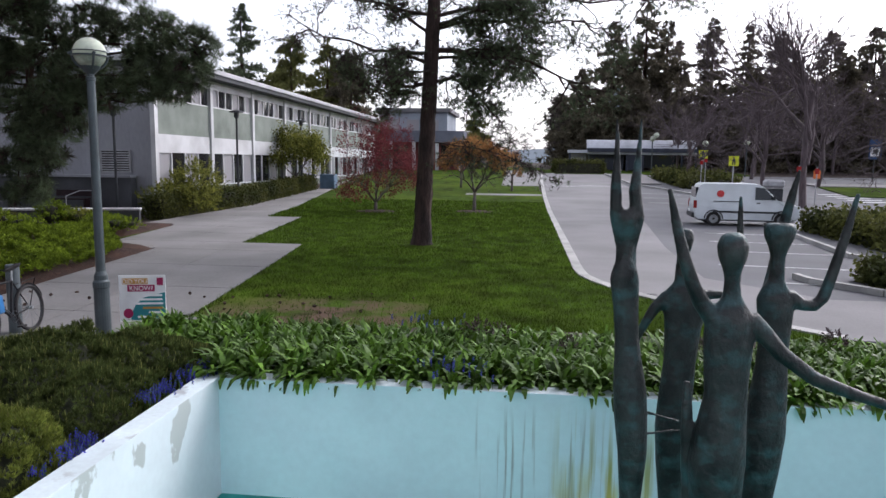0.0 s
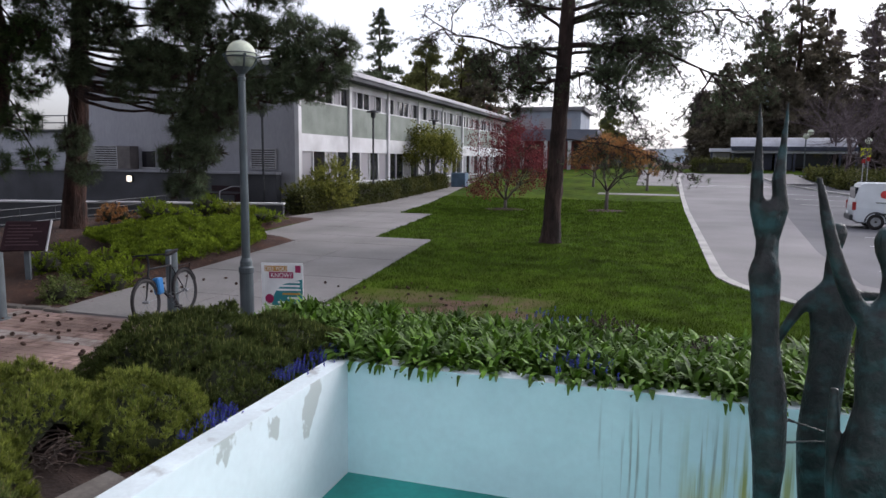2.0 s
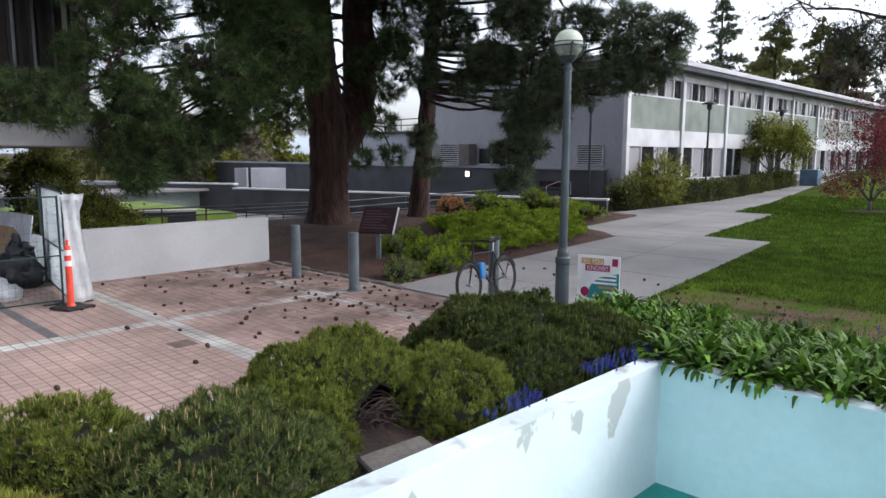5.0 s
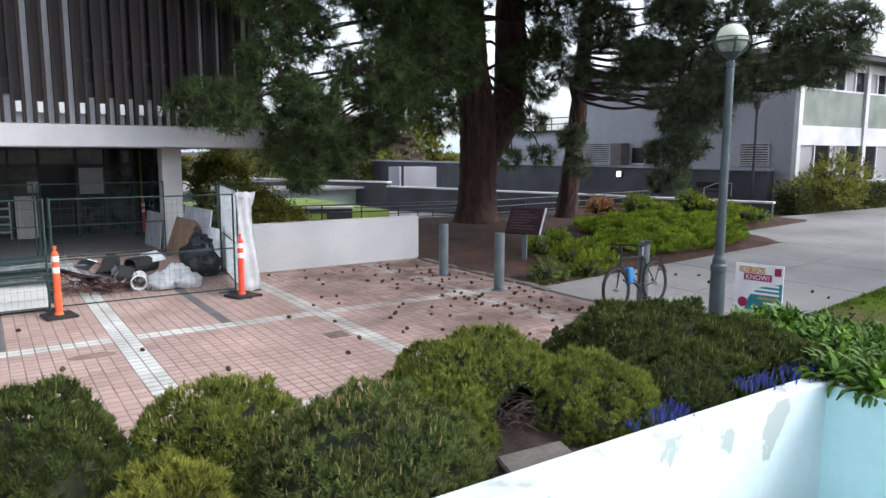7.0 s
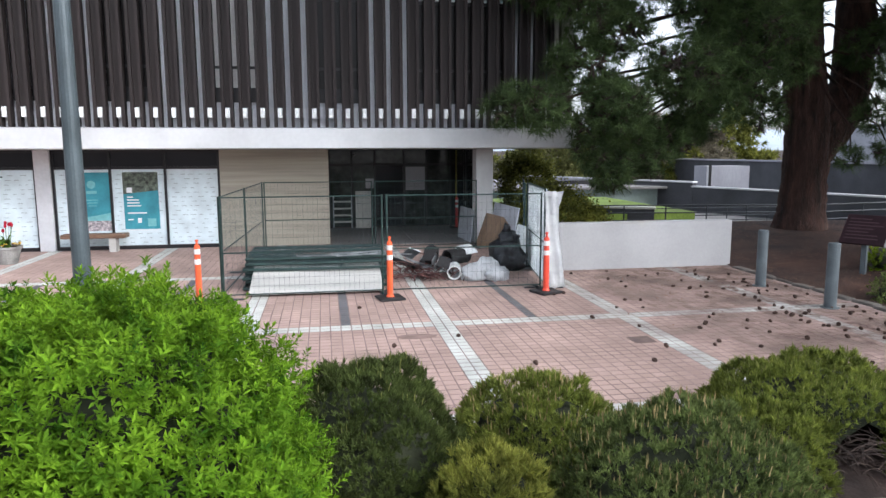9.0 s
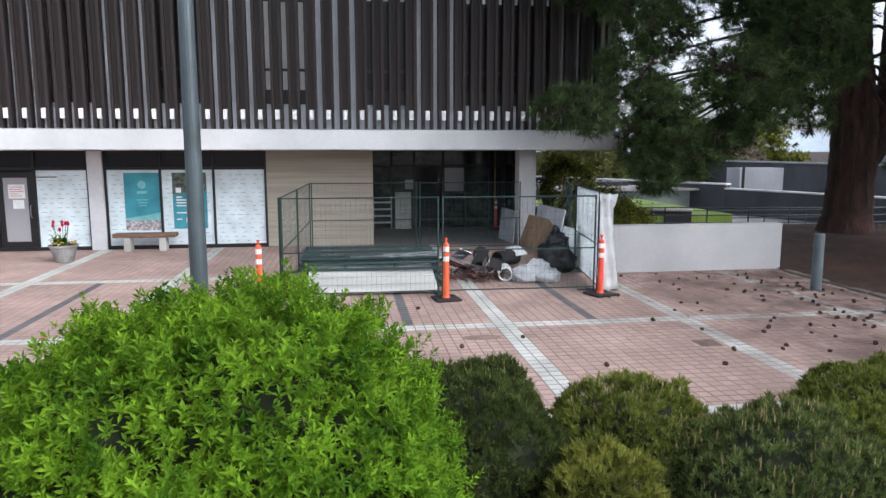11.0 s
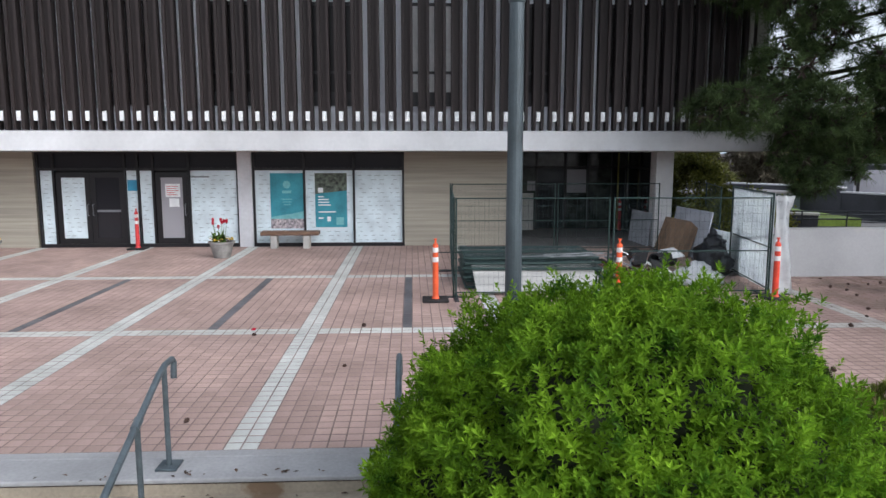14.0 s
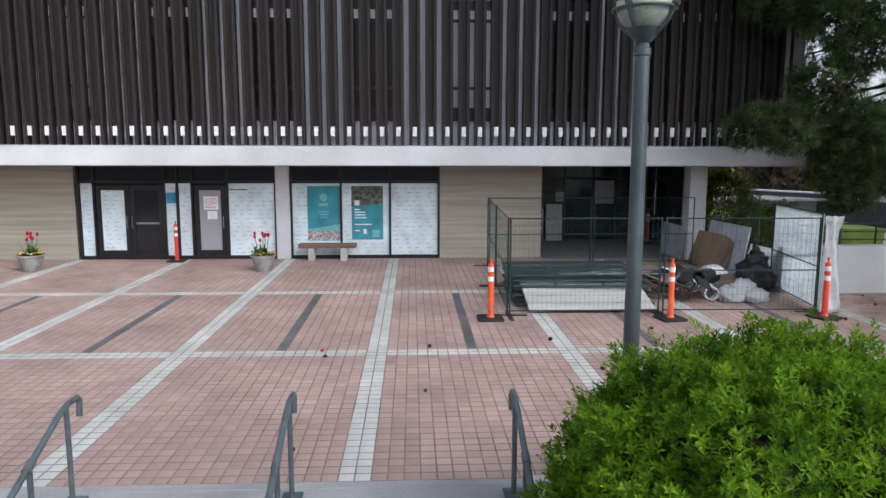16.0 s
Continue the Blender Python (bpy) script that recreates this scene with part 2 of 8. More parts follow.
COPING = mask_layer(mat("chalky_coping", (0.68, 0.77, 0.80), 0.08, 1.0, 20, 0.75, 0.15, 0.005), (0.40, 0.43, 0.44), 0.56, 0.66, 3.5)
BRONZE = mask_layer(mat("patinated_bronze", (0.036, 0.036, 0.036), 0.5, 5, 20, 0.5, 0.8, 0.025, metal=0.35, stretch=(1, 1, 0.8), tint=(0.016, 0.018, 0.02)),
                    (0.050, 0.105, 0.112), 0.50, 0.74, 4.0, stretch=(1.2, 1.2, 1.6), seed=3.0)
BARK = mat("ridged_bark", (0.0533, 0.0259, 0.0194), 0.4, 2.5, 14, 0.95, 1.0, 0.05, stretch=(2.2, 2.2, 0.4), tint=(0.0173, 0.0108, 0.0094))
BARK_PINE = mat("pine_bark", (0.0495, 0.03, 0.0263), 0.45, 2.0, 10, 0.95, 1.0, 0.04, stretch=(2.2, 2.2, 0.5), tint=(0.0255, 0.018, 0.0173))
BARK_FAR = mat("purple_grey_bark", (0.1148, 0.0886, 0.0946), 0.3, 3, 20, 0.9, 0.4, stretch=(2, 2, 0.5))
BARK_GREY = mat("grey_bark", (0.105, 0.088, 0.084), 0.3, 3, 20, 0.9, 0.4, stretch=(2, 2, 0.5))
NEEDLE = mat("pine_needles", (0.0903, 0.131, 0.0486), 0.3, 3.2, 9, 0.6, 0.0, island=0.3, tint=(0.034, 0.0524, 0.0243), through_light=0.30)
NEEDLE_DARK = mat("dark_pine_needles", (0.1087, 0.14, 0.0783), 0.35, 2.6, 9, 0.7, 0.0, island=0.3, tint=(0.0522, 0.056, 0.0378), through_light=0.12)
MUGO = mat("mugo_needles", (0.2091, 0.2431, 0.0473), 0.25, 9.0, 30, 0.6, 0.0, island=0.35, tint=(0.0861, 0.1087, 0.0259), through_light=0.25)
MUGO_DARK = mat("dark_mugo_needles", (0.0884, 0.1153, 0.0323), 0.25, 9.0, 30, 0.6, 0.0, island=0.35, tint=(0.0461, 0.0576, 0.0201), through_light=0.25)
GREY_BOARD = mat("grey_board_face", (0.475, 0.4978, 0.5415), 0.12, 1.5, 14, 0.7, 0.05)
MUGO_BLUE = mat("grey_green_mugo_needles", (0.1469, 0.1817, 0.0563), 0.25, 9.0, 30, 0.6, 0.0, island=0.35, tint=(0.0607, 0.0813, 0.0291), through_light=0.25)
MUGO_TIP_GREEN = mat("green_mugo_candles", (0.20, 0.21, 0.065), 0.25, 2.0, 9, 0.6, 0.0, island=0.4, through_light=0.2)
MUGO_TIP = mat("mugo_candles", (0.30, 0.235, 0.115), 0.25, 2.0, 9, 0.6, 0.0, island=0.4, through_light=0.2)
LEAF_BRIGHT = mat("fresh_green_leaves", (0.192, 0.326, 0.0198), 0.25, 5.0, 20, 0.5, 0.0, island=0.3, tint=(0.0406, 0.1169, 0.0089), through_light=0.4)
LEAF_STRAP = mat("strap_leaves", (0.0891, 0.175, 0.015), 0.25, 4.0, 20, 0.6, 0.0, island=0.5, tint=(0.0407, 0.0835, 0.015), through_light=0.15)
LEAF_COVER = mat("ground_cover_leaves", (0.1972, 0.2654, 0.023), 0.3, 3.0, 12, 0.6, 0.0, island=0.4, tint=(0.0534, 0.082, 0.0103), through_light=0.35)
LEAF_OLIVE = mat("olive_leaves", (0.215, 0.220, 0.045), 0.35, 2.5, 9, 0.6, 0.0, island=0.4, tint=(0.06, 0.075, 0.02), through_light=0.35)
LEAF_HEDGE = mat("hedge_leaves", (0.095, 0.098, 0.028), 0.35, 0.6, 9, 0.6, 0.0, island=0.4, tint=(0.045, 0.06, 0.02), through_light=0.3)
LEAF_RED = mat("red_maple_leaves", (0.1696, 0.0431, 0.0489), 0.35, 0.7, 9, 0.6, 0.0, island=0.5, tint=(0.1357, 0.0316, 0.0359), through_light=0.4)
LEAF_RUST = mat("coppery_leaves", (0.3484, 0.1944, 0.0792), 0.3, 0.7, 9, 0.6, 0.0, island=0.4, tint=(0.2754, 0.1224, 0.0462), through_light=0.4)
# paler and browner than near needles: backlit haze put into the colour
FAR_NEEDLE = mat("far_conifer_needles", (0.1688, 0.1483, 0.1073), 0.4, 0.4, 2, 0.8, 0.0, island=0.4, tint=(0.0562, 0.0483, 0.0325), through_light=0.45)
FAR_LIGHT = mat("far_pale_foliage", (0.1688, 0.1755, 0.0607), 0.4, 0.15, 2, 0.8, 0.0, island=0.4, tint=(0.0945, 0.0945, 0.0405), through_light=0.3)
BLUE_FLOWER = mat("blue_flowers", (0.075, 0.065, 0.44), 0.3, 8, 40, 0.6, 0.0, island=0.4, through_light=0.2)
TULIP_RED = mat("red_petals", (0.52, 0.02, 0.045), 0.25, 8, 40, 0.5, 0.0, island=0.3, through_light=0.3)
LEAF_STRAP.node_tree.nodes["Principled BSDF"].inputs["Specular IOR Level"].default_value = 0.25
LEAF_STRAP.node_tree.nodes["Principled BSDF"].inputs["Roughness"].default_value = 0.55
YELLOW_FLOWER = mat("yellow_petals", (0.72, 0.48, 0.04), 0.2, 8, 40, 0.5, 0.0, island=0.3, through_light=0.2)
VIOLET_FLOWER = mat("maroon_leaves", (0.045, 0.018, 0.026), 0.3, 8, 40, 0.6, 0.0, island=0.5)
STUCCO = mat("grey_white_stucco", (0.34, 0.34, 0.374), 0.10, 0.35, 8, 0.85, 0.15, 0.006, stretch=(1, 1, 0.35))
TRIM_WHITE = mat("white_trim", (0.62, 0.62, 0.64), 0.08, 0.6, 14, 0.7, 0.05)
AGGREGATE = mat("green_grey_aggregate_panel", (0.235, 0.262, 0.235), 0.12, 0.8, 40, 0.95, 0.6, 0.02)
PLINTH = mat("dark_plinth_concrete", (0.072, 0.074, 0.083), 0.16, 0.6, 12, 0.9, 0.2)
ROOF_PALE = mat("pale_roof_edge", (0.52, 0.52, 0.55), 0.08, 0.6, 12, 0.6, 0.05)
BRICK_RED = mat("dull_red_brick", (0.19, 0.052, 0.05), 0.25, 1.5, 20, 0.9, 0.2)
STEEL_DARK = mat("dark_rail_steel", (0.045, 0.048, 0.055), 0.2, 4, 40, 0.5, 0.03, metal=0.4)
RAIL_GREY = mat("grey_rail_steel", (0.105, 0.13, 0.145), 0.2, 6, 60, 0.45, 0.05, 0.002, metal=0.4)
LOUVRE = mat("louvre_metal", (0.38, 0.38, 0.40), 0.12, 3, 30, 0.5, 0.03, metal=0.3)
VAN_WHITE = mat("white_car_paint", (0.74, 0.78, 0.82), 0.03, 1, 20, 0.25, 0.0)
VAN_TRIM = mat("black_car_trim", (0.025, 0.028, 0.034), 0.2, 4, 30, 0.5, 0.03)
CHROME = mat("wheel_alloy", (0.30, 0.31, 0.33), 0.15, 6, 30, 0.3, 0.02, metal=0.8)
CAR_GLASS = plain_glass("car_glass", (0.02, 0.025, 0.032), 0.05)
RED_LIGHT = mat("red_lens", (0.32, 0.02, 0.02), 0.1, 6, 30, 0.2, 0.0)
LENS_CLEAR = mat("clear_lens", (0.6, 0.62, 0.65), 0.1, 6, 30, 0.1, 0.0)
SIGN_YELLOW = mat("fluorescent_yellow_sign", (0.72, 0.76, 0.03), 0.04, 3, 30, 0.5, 0.0)
STICKER_BLUE = mat("blue_sticker", (0.05, 0.30, 0.48), 0.06, 3, 30, 0.5, 0.0)
SIGN_ORANGE = mat("orange_sign", (0.80, 0.20, 0.05), 0.05, 3, 30, 0.5, 0.0)
SIGN_BLUE = mat("deep_blue_sign", (0.02, 0.06, 0.16), 0.1, 3, 30, 0.5, 0.0)
SHELTER_DARK = mat("dark_shelter_panel", (0.028, 0.033, 0.055), 0.2, 0.5, 6, 0.5, 0.0)
SHELTER_ROOF = mat("pale_shelter_roof", (0.50, 0.51, 0.56), 0.15, 0.5, 6, 0.5, 0.0)
PLAQUE = mat("maroon_plaque", (0.0234, 0.0104, 0.0137), 0.2, 3, 20, 0.6, 0.02, spec=0.2)
STONE = mat("rough_grey_stone", (0.12, 0.1073, 0.0957), 0.3, 2, 16, 0.9, 0.6, 0.02)
MAGENTA = mat("magenta_print", (0.36, 0.02, 0.10), 0.05, 3, 30, 0.5, 0.0)
GOLD = mat("ochre_print", (0.52, 0.27, 0.05), 0.05, 3, 30, 0.5, 0.0)
SIGN_TEAL = mat("blue_green_print", (0.03, 0.24, 0.27), 0.05, 3, 30, 0.5, 0.0)
BIKE_BLACK = mat("black_bike_paint", (0.012, 0.012, 0.015), 0.2, 6, 40, 0.5, 0.0, spec=0.2)
BLUE_PLASTIC = mat("blue_plastic", (0.03, 0.17, 0.42), 0.15, 6, 40, 0.4, 0.0)
WALL_LAMP = bpy.data.materials.new("lit_lamp_face")
WALL_LAMP.use_nodes = True
WALL_LAMP.node_tree.nodes["Principled BSDF"].inputs["Emission Color"].default_value = (1.0, 0.88, 0.66, 1)
WALL_LAMP.node_tree.nodes["Principled BSDF"].inputs["Emission Strength"].default_value = 1.6
# aerial haze is painted into the hill's blue-grey colour
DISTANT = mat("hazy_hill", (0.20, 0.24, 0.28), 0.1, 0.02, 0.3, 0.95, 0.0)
GREEN_ROOF = mat("green_roof_turf", (0.15, 0.215, 0.035), 0.25, 0.8, 14, 0.9, 0.5, 0.02)

# ---- building helpers ----


def part(name, bm, material, parent=None, label="", smooth=False):
    """Links a bmesh as one mesh object, under a thing or a part."""
    me = bpy.data.meshes.new(name)
    bm.to_mesh(me)
    bm.free()
    return part_mesh(name, me, material, parent, label, smooth)


def part_mesh(name, me, material, parent=None, label="", smooth=False):
    if material and not me.materials:
        me.materials.append(material)
    if smooth:
        me.shade_smooth()
    ob = new(name, me)
    if parent:
        ob.parent = parent
    if label:
        tagged(ob, label)
    return ob


def thing(name, label, category, m=None, group="", kind=""):
    ob = new(name)
    ob.empty_display_size = 0.2
    if m:
        ob.matrix_basis = m
    return tagged(ob, label, category, group, kind)


def bmx():
    return bmesh.new()


def box(bm, x0, x1, y0, y1, z0, z1, m=None):
    p = [(x, y, z) for x in (x0, x1) for y in (y0, y1) for z in (z0, z1)]
    v = [bm.verts.new(m @ Vector(q) if m else q) for q in p]
    for f in ((0, 1, 3, 2), (4, 6, 7, 5), (0, 4, 5, 1), (2, 3, 7, 6), (0, 2, 6, 4), (1, 5, 7, 3)):
        bm.faces.new([v[i] for i in f])
    return bm


def bevel(bm, w, seg=1):
    bmesh.ops.bevel(bm, geom=bm.edges[:], offset=w, segments=seg, affect="EDGES", profile=0.7)
    return bm


def boxed(x0, x1, y0, y1, z0, z1, w=0.0, m=None):
    bm = box(bmx(), x0, x1, y0, y1, z0, z1, m)
    return bevel(bm, w) if w else bm


def prism(bm, poly, z0, z1):
    lo, hi = ([bm.verts.new((x, y, z)) for x, y in poly] for z in (z0, z1))
    n = len(poly)
    bm.faces.new(lo[::-1])
    bm.faces.new(hi)
    for i in range(n):
        bm.faces.new((lo[i], lo[(i + 1) % n], hi[(i + 1) % n], hi[i]))
    return bm


def tube(bm, pts, radii, n=8, flat=1.0, cap=True):
    """A round bar along points, with a radius at each. flat squeezes it across."""
    pts = [Vector(p) for p in pts]
    if not hasattr(radii, "__len__"):
        radii = [radii] * len(pts)
    side = None
    rings = []
    for i, p in enumerate(pts):
        d = (pts[min(i + 1, len(pts) - 1)] - pts[max(i - 1, 0)]).normalized()
        if side is None:
            side = d.orthogonal().normalized()
        side = (side - d * side.dot(d)).normalized()
        up = d.cross(side)
        rings.append([bm.verts.new(p + radii[i] * (math.cos(a) * side + flat * math.sin(a) * up))
                      for a in (2 * math.pi * k / n for k in range(n))])
    for a, b in zip(rings, rings[1:]):
        for k in range(n):
            bm.faces.new((a[k], a[(k + 1) % n], b[(k + 1) % n], b[k]))
    if cap:
        bm.faces.new(rings[0][::-1])
        bm.faces.new(rings[-1])
    return bm


def lathe(bm, profile, n=20, at=(0, 0, 0)):
    """Turns (radius, height) pairs round the upright axis."""
    ax, ay, az = at
    rings = [[bm.verts.new((ax + r * math.cos(2 * math.pi * k / n), ay + r * math.sin(2 * math.pi * k / n), az + z)) for k in range(n)] for r, z in profile]
    for a, b in zip(rings, rings[1:]):
        for k in range(n):
            bm.faces.new((a[k], a[(k + 1) % n], b[(k + 1) % n], b[k]))
    bm.faces.new(rings[0][::-1])
    bm.faces.new(rings[-1])
    return bm


def ring(bm, centre, radius, r, axis="Y", n=28, m=6):
    """A torus."""
    c = Vector(centre)
    u, v, w = {"X": ((0, 1, 0), (0, 0, 1), (1, 0, 0)), "Y": ((1, 0, 0), (0, 0, 1), (0, 1, 0)), "Z": ((1, 0, 0), (0, 1, 0), (0, 0, 1))}[axis]
    u, v, w = Vector(u), Vector(v), Vector(w)
    rows = []
    for i in range(n):
        a = 2 * math.pi * i / n
        d = math.cos(a) * u + math.sin(a) * v
        rows.append([bm.verts.new(c + radius * d + r * (math.cos(b) * d + math.sin(b) * w)) for b in (2 * math.pi * k / m for k in range(m))])
    for i in range(n):
        a, b = rows[i], rows[(i + 1) % n]
        for k in range(m):
            bm.faces.new((a[k], b[k], b[(k + 1) % m], a[(k + 1) % m]))
    return bm


def mesh_of(name, verts, faces):
    me = bpy.data.meshes.new(name)
    me.from_pydata(np.asarray(verts).tolist(), [], np.asarray(faces).tolist())
    return me


def rotations(normals, rng, spin=True):
    """Turns that take z to each normal, with a random spin round it."""
    n = normals / np.linalg.norm(normals, axis=1, keepdims=True)
    r = rng.normal(size=n.shape)
    u = r - n * (r * n).sum(1, keepdims=True)
    u /= np.linalg.norm(u, axis=1, keepdims=True) + 1e-9
    return np.stack([u, np.cross(n, u), n], -1)


def scatter(templates, points, normals, sizes, rng):
    """Verts and faces of copies of small template meshes, at points, along normals."""
    vs, fs, base = [], [], 0
    pick = rng.integers(0, len(templates), len(points))
    turn = rotations(normals, rng)
    for i, (tv, tf) in enumerate(templates):
        sel = np.nonzero(pick == i)[0]
        if not len(sel):
            continue
        v = np.einsum("nij,kj->nki", turn[sel], tv) * sizes[sel, None, None] + points[sel, None, :]
        f = tf[None] + (np.arange(len(sel)) * len(tv))[:, None, None] + base
        vs.append(v.reshape(-1, 3))
        fs.append(f.reshape(-1, tf.shape[1]))
        base += len(sel) * len(tv)
    return np.concatenate(vs), np.concatenate(fs)


def needles(rng, n=22, length=1.0, width=0.05, spread=1.1, stem=0.5):
    """A tuft of slim needles round a short shoot that points along z."""
    vs, fs = [], []
    for i in range(n):
        a, tilt = rng.uniform(0, 2 * math.pi), spread * math.sqrt(rng.uniform(0.02, 1))
        d = np.array([math.sin(tilt) * math.cos(a), math.sin(tilt) * math.sin(a), math.cos(tilt)])
        s = np.cross(d, rng.normal(size=3))
        s /= np.linalg.norm(s)
        o = np.array([0, 0, stem * rng.uniform(0, 1)])
        ln = length * rng.uniform(0.7, 1.1)
        vs += [o - s * width, o + s * width, o + d * ln]
        fs.append((3 * i, 3 * i + 1, 3 * i + 2))
    return np.array(vs), np.array(fs)


def sprig(rng, n=7, length=1.0, leaf=0.42, width=0.14, spread=0.9):
    """A short shoot with pointed, folded leaves along it."""
    vs, fs = [], []
    for i in range(n):
        h = (i + 0.5) / n
        a = i * 2.4 + rng.uniform(-0.4, 0.4)
        tilt = spread * rng.uniform(0.6, 1.2) * (1.15 - 0.7 * h)
        d = np.array([math.sin(tilt) * math.cos(a), math.sin(tilt) * math.sin(a), math.cos(tilt)])
        s = np.cross(d, (0, 0, 1.0))
        s /= np.linalg.norm(s) + 1e-9
        nrm = np.cross(s, d)
        o = np.array([0, 0, h * length])
        ln, w = leaf * rng.uniform(0.7, 1.15), width * rng.uniform(0.8, 1.2)
        k = len(vs)
        vs += [o, o + d * ln * 0.5 + s * w + nrm * w * 0.35, o + d * ln - nrm * ln * 0.06, o + d * ln * 0.5 - s * w + nrm * w * 0.35]
        fs += [(k, k + 2, k + 1), (k, k + 3, k + 2)]
    return np.array(vs), np.array(fs)


def leaf_quads(rng, n=10, radius=1.0, leaf=0.5):
    """A loose clump of leaves."""
    vs, fs = [], []
    for i in range(n):
        o = rng.normal(size=3) * radius * 0.5
        d = rng.normal(size=3)
        d /= np.linalg.norm(d)
        s = np.cross(d, rng.normal(size=3))
        s /= np.linalg.norm(s)
        k = len(vs)
        vs += [o, o + d * leaf * 0.5 + s * leaf * 0.3, o + d * leaf, o + d * leaf * 0.5 - s * leaf * 0.3]
        fs += [(k, k + 1, k + 2), (k, k + 2, k + 3)]
    return np.array(vs), np.array(fs)


def dome_points(rng, n, centre, radii, low=-0.15, lumps=0.12, seed=0):
    """Points and normals on a lumpy dome."""
    d = rng.normal(size=(n * 3, 3))
    d /= np.linalg.norm(d, axis=1, keepdims=True)
    d = d[d[:, 2] > low][:n]
    wob = np.array([1 + lumps * noise.noise(Vector(q) * 2.3 + Vector((seed, 0, 0))) * 2 + 0.4 * lumps * noise.noise(Vector(q) * 6 + Vector((seed, 3, 0))) for q in d])
    p = d * np.array(radii) * wob[:, None] + np.array(centre)
    nrm = d / np.array(radii)
    return p, nrm / np.linalg.norm(nrm, axis=1, keepdims=True)


def dome_mesh(centre, radii, low, lumps, seed, shrink=0.9):
    bm = bmx()
    bmesh.ops.create_icosphere(bm, subdivisions=3, radius=1)
    for v in bm.verts:
        d = v.co.normalized()
        k = 1 + lumps * noise.noise(d * 2.3 + Vector((seed, 0, 0))) * 2
        v.co = Vector((d.x * radii[0] * k * shrink + centre[0], d.y * radii[1] * k * shrink + centre[1], max(d.z, low - 0.25) * radii[2] * k * shrink + centre[2]))
    return bm

# ---- ground, plaza, path, roads ----


def rise(y):
    """The ground is level near the fountain and climbs gently to the north."""
    k = min(max(y - 40, 0), 65)
    return 0.033 * k


POOL = (-3.9, 8.25, -0.85, 7.55)
PIT = (-5.82, 6.0, -12.0, -2.6)


def ground_sheet():
    xs = sorted({-900, -400, -200, -120, -80, -60, -50, -40, -30, -26, -22, -20.4, -15, -6.4, PIT[0], POOL[0], 0, 3, PIT[1], POOL[1], 12, 20, 30, 45, 60, 90, 150, 300, 600, 900})
    ys = sorted({-600, -200, -80, -40, PIT[2], -6, PIT[3], POOL[2], 3, POOL[3], 12, 20, 30, 40, 50, 60, 70, 80, 90, 105, 130, 200, 400, 1200})
    bm = bmx()
    verts = {}
    for x in xs:
        for y in ys:
            low = -1.2 if x < -25 and y < 31 else 0.0
            verts[x, y] = bm.verts.new((x, y, rise(y) - 0.05 + low))
    for x0, x1 in zip(xs, xs[1:]):
        for y0, y1 in zip(ys, ys[1:]):
            hole = any(x0 >= h[0] and x1 <= h[1] and y0 >= h[2] and y1 <= h[3] for h in (POOL, PIT))
            if not hole:
                bm.faces.new((verts[x0, y0], verts[x1, y0], verts[x1, y1], verts[x0, y1]))
    return part("ground", bm, SOIL)


tagged(ground_sheet(), "bare dark soil between paving, lawn and beds", "ground", kind="structure")


def draped(name, pieces, material, lift, label, category, thick=0.06):
    """A surface of quads (x0, y0, x1, y1 corners given as four points) laid on the ground, with an edge."""
    bm = bmx()
    for poly in pieces:
        top = [bm.verts.new((x, y, rise(y) + lift)) for x, y in poly]
        low = [bm.verts.new((x, y, rise(y) + lift - thick)) for x, y in poly]
        bm.faces.new(top)
        n = len(poly)
        for i in range(n):
            bm.faces.new((low[i], low[(i + 1) % n], top[(i + 1) % n], top[i]))
    bmesh.ops.remove_doubles(bm, verts=bm.verts[:], dist=0.0005)
    bmesh.ops.recalc_face_normals(bm, faces=bm.faces[:])
    return tagged(part(name, bm, material), label, category, kind="structure")


# lawn, in strips between the path's stepped edge and the kerb
def path_right(y):
    if y < 21.9:
        return -6.05 - 1.35 * (y - 11.4) / 10.5
    if y < 32.3:
        return -9.5 - 1.35 * (y - 21.9) / 10.4
    return -12.6 - 0.13 * (y - 32.3)


def path_left(y):
    if y < 20:
        return -10.2 - 1.3 * (y - 9.2) / 10.8
    if y < 27:
        return -13.6 - 1.0 * (y - 20) / 7
    return -16.3 - 0.02 * (y - 27)


def kerb_x(y):
    return 1.25 + max(0.0, 17.8 - y) ** 1.75 * 0.155


ys = [11.2, 12.2, 13.2, 14.2, 15.2, 16.2, 17.2, 18.2, 20, 21.89, 21.91, 25, 30, 32.29, 32.31, 36, 40, 45, 50, 55]
draped("lawn", [((path_right(a), a), (kerb_x(a) - 0.13, a), (kerb_x(b) - 0.13, b), (path_right(b), b)) for a, b in zip(ys, ys[1:])]
       + [((-16.5, 55), (1.0, 55), (1.0, 75), (-18.5, 75)), ((-18.5, 75), (1.0, 75), (2.0, 100), (-20, 100))],
       GRASS, 0.015, "mown green lawn with a worn bare patch", "lawn")
draped("lawn", [((-17.6, 27.4), (-14.7, 26.9), (-13.9, 21.5), (-15.5, 21.5))], GRASS, 0.02, "small wedge of green grass beside the path", "lawn")
draped("lawn", [((2.2, 84), (26, 84), (26, 93), (2.0, 93))], GRASS, 0.06, "strip of grass before the bus shelter", "lawn")
draped("lawn", [((24, 55), (60, 48), (60, 70), (26, 66))], GRASS, 0.05, "rough grass verge beside the far road", "lawn")

